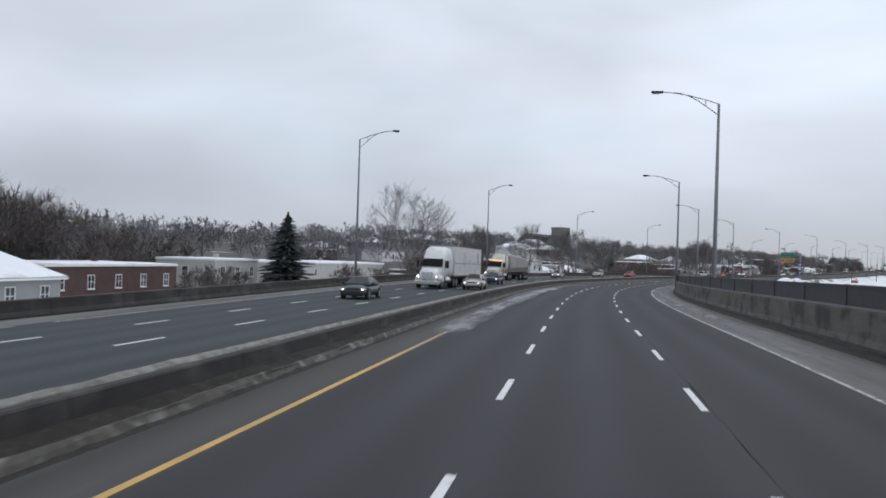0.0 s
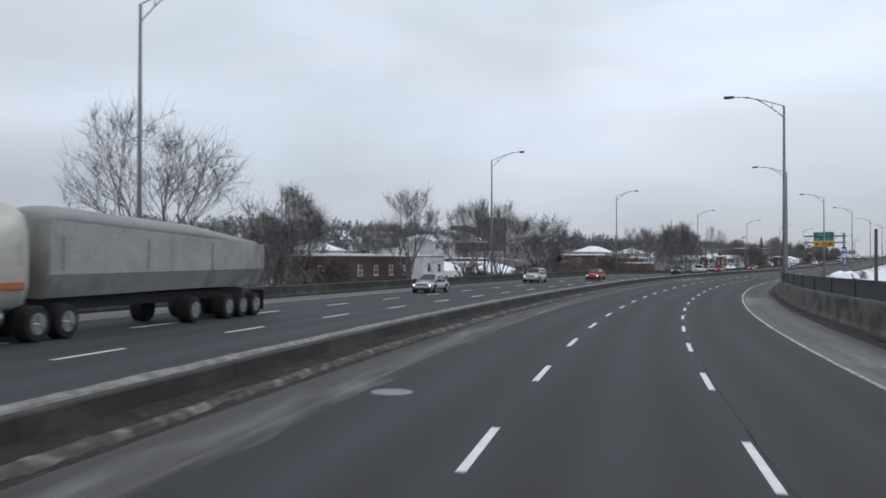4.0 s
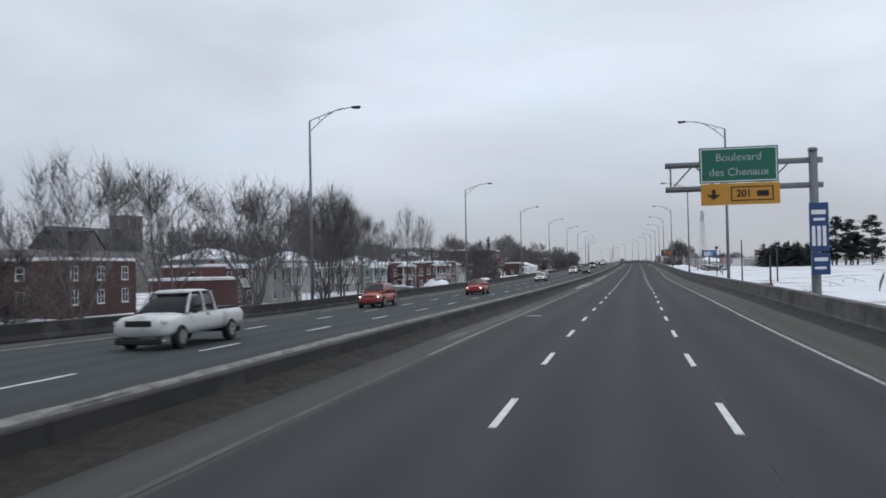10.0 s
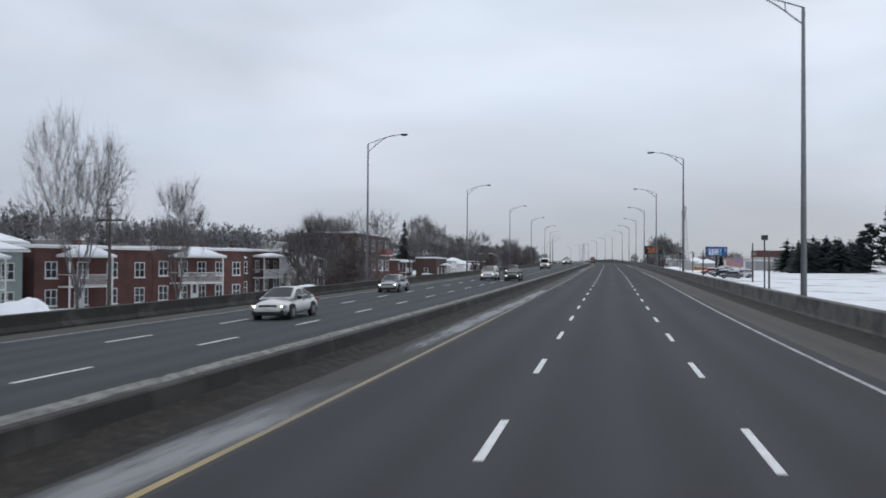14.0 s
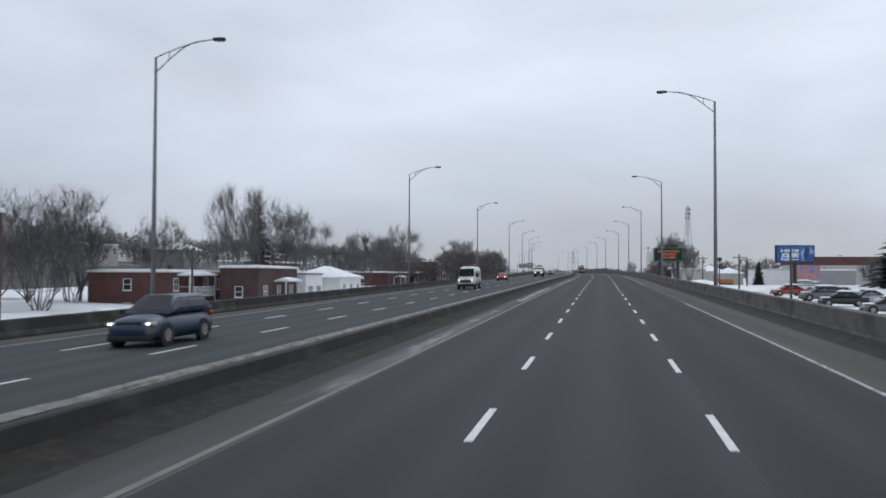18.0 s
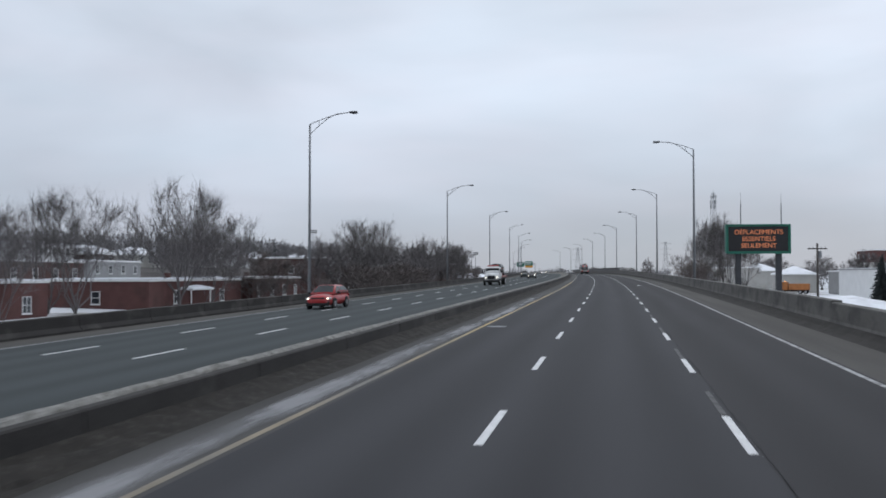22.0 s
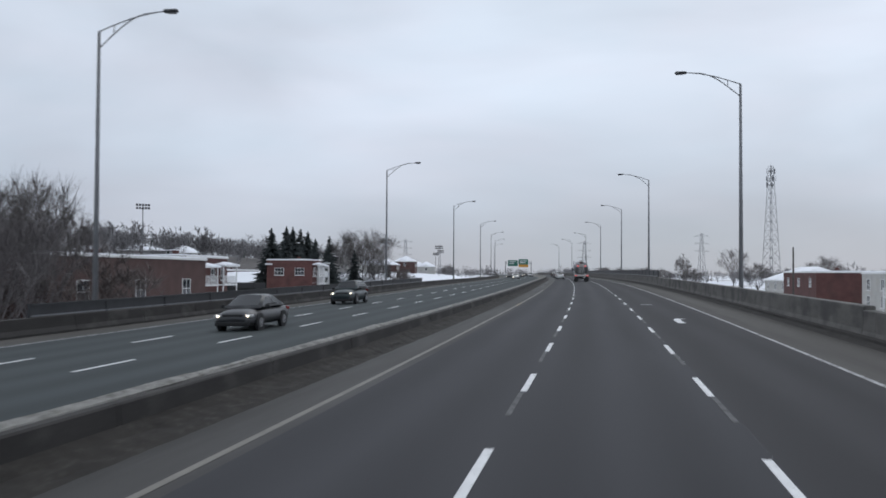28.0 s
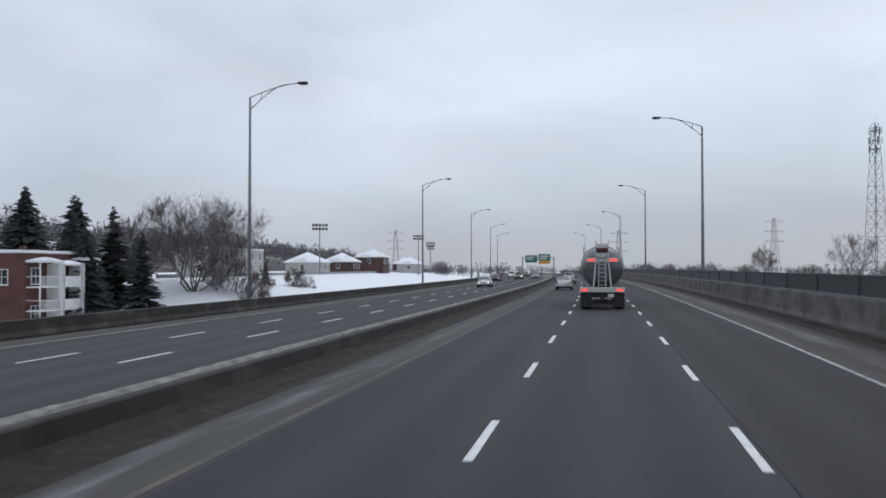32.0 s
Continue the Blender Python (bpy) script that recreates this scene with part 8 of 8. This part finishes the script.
# parked and snowed-in vehicles in the yards and streets
for i, (s, a, kind, colour, turn) in enumerate(((413.5, -37, "minivan", "silver", 85), (420, -37.5, "sedan", "silver", 80), (300, -36.5, "sedan", "grey", 80), (552, -34.5, "sedan", "white", 20), (575, 24, "sedan", "grey", 60), (582, 27, "suv", "white", 75), (590, 24, "sedan", "black", 60),
                                                (597, 28, "sedan", "silver", 80), (604, 25, "suv", "grey", 70), (612, 29, "sedan", "white", 65), (622, 25, "sedan", "dull_red", 75), (640, 30, "minivan", "white", 60), (648, 33, "sedan", "grey", 65))):
    m = Matrix.Translation(P(s, a, (-1.5 if s < 715 else GROUND + .15) if a > 0 else -2.1, False)) @ pose(0, 0, 0, 0, 0, turn)
    ob = car(kind, colour, "parked snow-covered car in the roadside yard" if a > 0 else "parked car with snow on its roof", m, False)
    q = SHAPES[kind]
    snow_slab("snow", -q["W"] * .36, q["W"] * .36, -q["L"] * .34, q["L"] * .12, q["H"] - .02, .12, ob, dome=.06)
    snow_slab("snow", -q["W"] * .4, q["W"] * .4, q["L"] * .26, q["L"] * .46, q["hood"] - .06, .1, ob)


M_WORKS = mat("faded_works_orange", (0.40, 0.155, 0.05), 0.6, vary=0.25, scale=0.8, fine=8)


def plough(s, a):
    g = thing("works_truck", on_road(s, a, GROUND, 70, False), "orange works truck parked in the yard", "truck")
    o = M_WORKS
    part("cab", boxes(((-1.1, 1.2, .9), (1.1, 3.2, 2.9), .15)), o, g)
    part("windscreen", boxes(((-.95, 3.15, 1.9), (.95, 3.24, 2.65), .03)), M_CARGLASS, g)
    part("body", boxes(((-1.2, -3.6, 1.0), (1.2, 1.0, 2.5), .08)), o, g)
    part("beacon", boxes(((-.2, 1.8, 2.9), (.2, 2.1, 3.1), .04)), M_AMBERLAMP, g)
    part("chassis", boxes(((-.5, -3.5, .6), (.5, 3.4, 1.0), .03)), M_PLASTIC, g)
    for sx in (-1, 1):
        for y in (2.3, -1.6, -2.8):
            wheel(g, sx * .95, y, .5, .4)


def low_trailer(s, a):
    g = thing("flatbed_trailer", on_road(s, a, GROUND, 60, False), "dark flatbed trailer with amber lamps on the street below", "trailer")
    part("deck", boxes(((-1.25, -7.5, 3.0), (1.25, 7.5, 3.9), .05)), M_PLASTIC, g)
    part("chassis", boxes(((-.5, -7.2, 1.0), (.5, 7.2, 3.0), .05)), M_PLASTIC, g)
    for k in range(6):
        part("marker_lamp", boxes(((1.24, -4.6 + 1.7 * k, 3.62), (1.3, -4.2 + 1.7 * k, 3.76))), M_AMBERLAMP, g)
    for sx in (-1, 1):
        for y in (-5.8, -4.4, 5.6):
            wheel(g, sx * .95, y, .5, .4)


low_trailer(922, -62)
plough(832, 47)


# ---------------------------------------------------------------- lane dashes, one by one
bm = bmesh.new()
box(bm, (-0.065, -1.5, -0.004), (0.065, 1.5, 0.006), 0.0)
dash_mesh = bpy.data.meshes.new("lane_dash")
bm.to_mesh(dash_mesh)
bm.free()
dash_mesh.materials.append(M_WHITE)


# the painter's drift from an even 9.05 m beat: (along, metres)
DRIFT = [(17, -.1), (73, -1.4), (130, -3.5), (213, -7.85), (268, -7.85), (322, -8.55), (380, -9.15), (434, -8.25), (517, -7.65), (544, -7.65), (570, -6.75), (599, -6.75),
         (654, -6.65), (707, -7.05), (789, -8.85), (848, -11.05), (900, -13.45)]
DRIFT_FAR = [(27, -2), (83, -1.3), (247, 1.2), (384, 6.4), (520, 3), (583, 2), (688, 2.2), (850, 2.4)]
SLANT_FAR = [(83, -0.9), (250, 2.2), (384, 1.0), (583, 1.7), (688, 0.9), (850, 0.1)]


dash_at = {}


def dashes(owner, a, count, far=False, slant=False, sway=((0, 0), (1, 0))):
    for k in range(-4, count):
        s = 9.05 * k
        for _ in range(4):
            s = 9.05 * k + float(np.interp(s, *zip(*DRIFT))) + (float(np.interp(s, *zip(*DRIFT_FAR))) if far else 0.0)
        if slant:
            s += float(np.interp(s, *zip(*SLANT_FAR)))
        aside = a + float(np.interp(s, *zip(*sway)))
        ob = new("lane_dash", dash_mesh)
        dash_at[ob.name] = (s, a)
        ob.parent = owner
        slope = math.degrees(math.atan2(rise(s + 2) - rise(s - 2), 4))
        ob.matrix_basis = on_road(s, aside, 0.003) @ pose(0, 0, 0, slope, math.degrees(math.atan2(cross(s, a - .5) - cross(s, a + .5), 1)), 0)


dashes(road, -1.83, 122)
dashes(road, 1.83, 122)

# scrubbed-out paint of an older marking, ahead of or behind the new dashes
M_GHOST = mat("scrubbed_paint", (0.105, 0.105, 0.106), 0.8, vary=0.35, scale=2.0, fine=18, tint=(0.05, 0.05, 0.052), tint_amount=0.5, tint_scale=2.5)
bm = bmesh.new()
box(bm, (-0.05, -1.45, -0.004), (0.05, 1.45, 0.003), 0.0)
ghost_mesh = bpy.data.meshes.new("old_dash")
bm.to_mesh(ghost_mesh)
bm.free()
ghost_mesh.materials.append(M_GHOST)
for a, shift, q0, q1 in ((-1.86, -3.1, 770, 850), (1.86, -3.1, 770, 850), (1.83, 3.0, 600, 700)):
    for ob in [q for q in road.children if q.data is dash_mesh]:
        at = dash_at[ob.name]
        if q0 < at[0] < q1 and at[1] * a > 0:
            old = new("old_dash", ghost_mesh)
            old.parent = road
            old.matrix_basis = on_road(at[0] + shift, a, 0.003) @ pose(0, 0, 0, math.degrees(math.atan2(rise(at[0] + 2) - rise(at[0] - 2), 4)), 0, 0)
dashes(road_far, -13.0, 122, True, False, ((80, -.2), (250, -.1), (384, .3), (580, -.4), (690, -.4), (850, -.05)))
dashes(road_far, -16.7, 122, True, True, ((80, -.1), (250, -.1), (384, .2), (580, -.55), (690, -.5), (850, .5)))
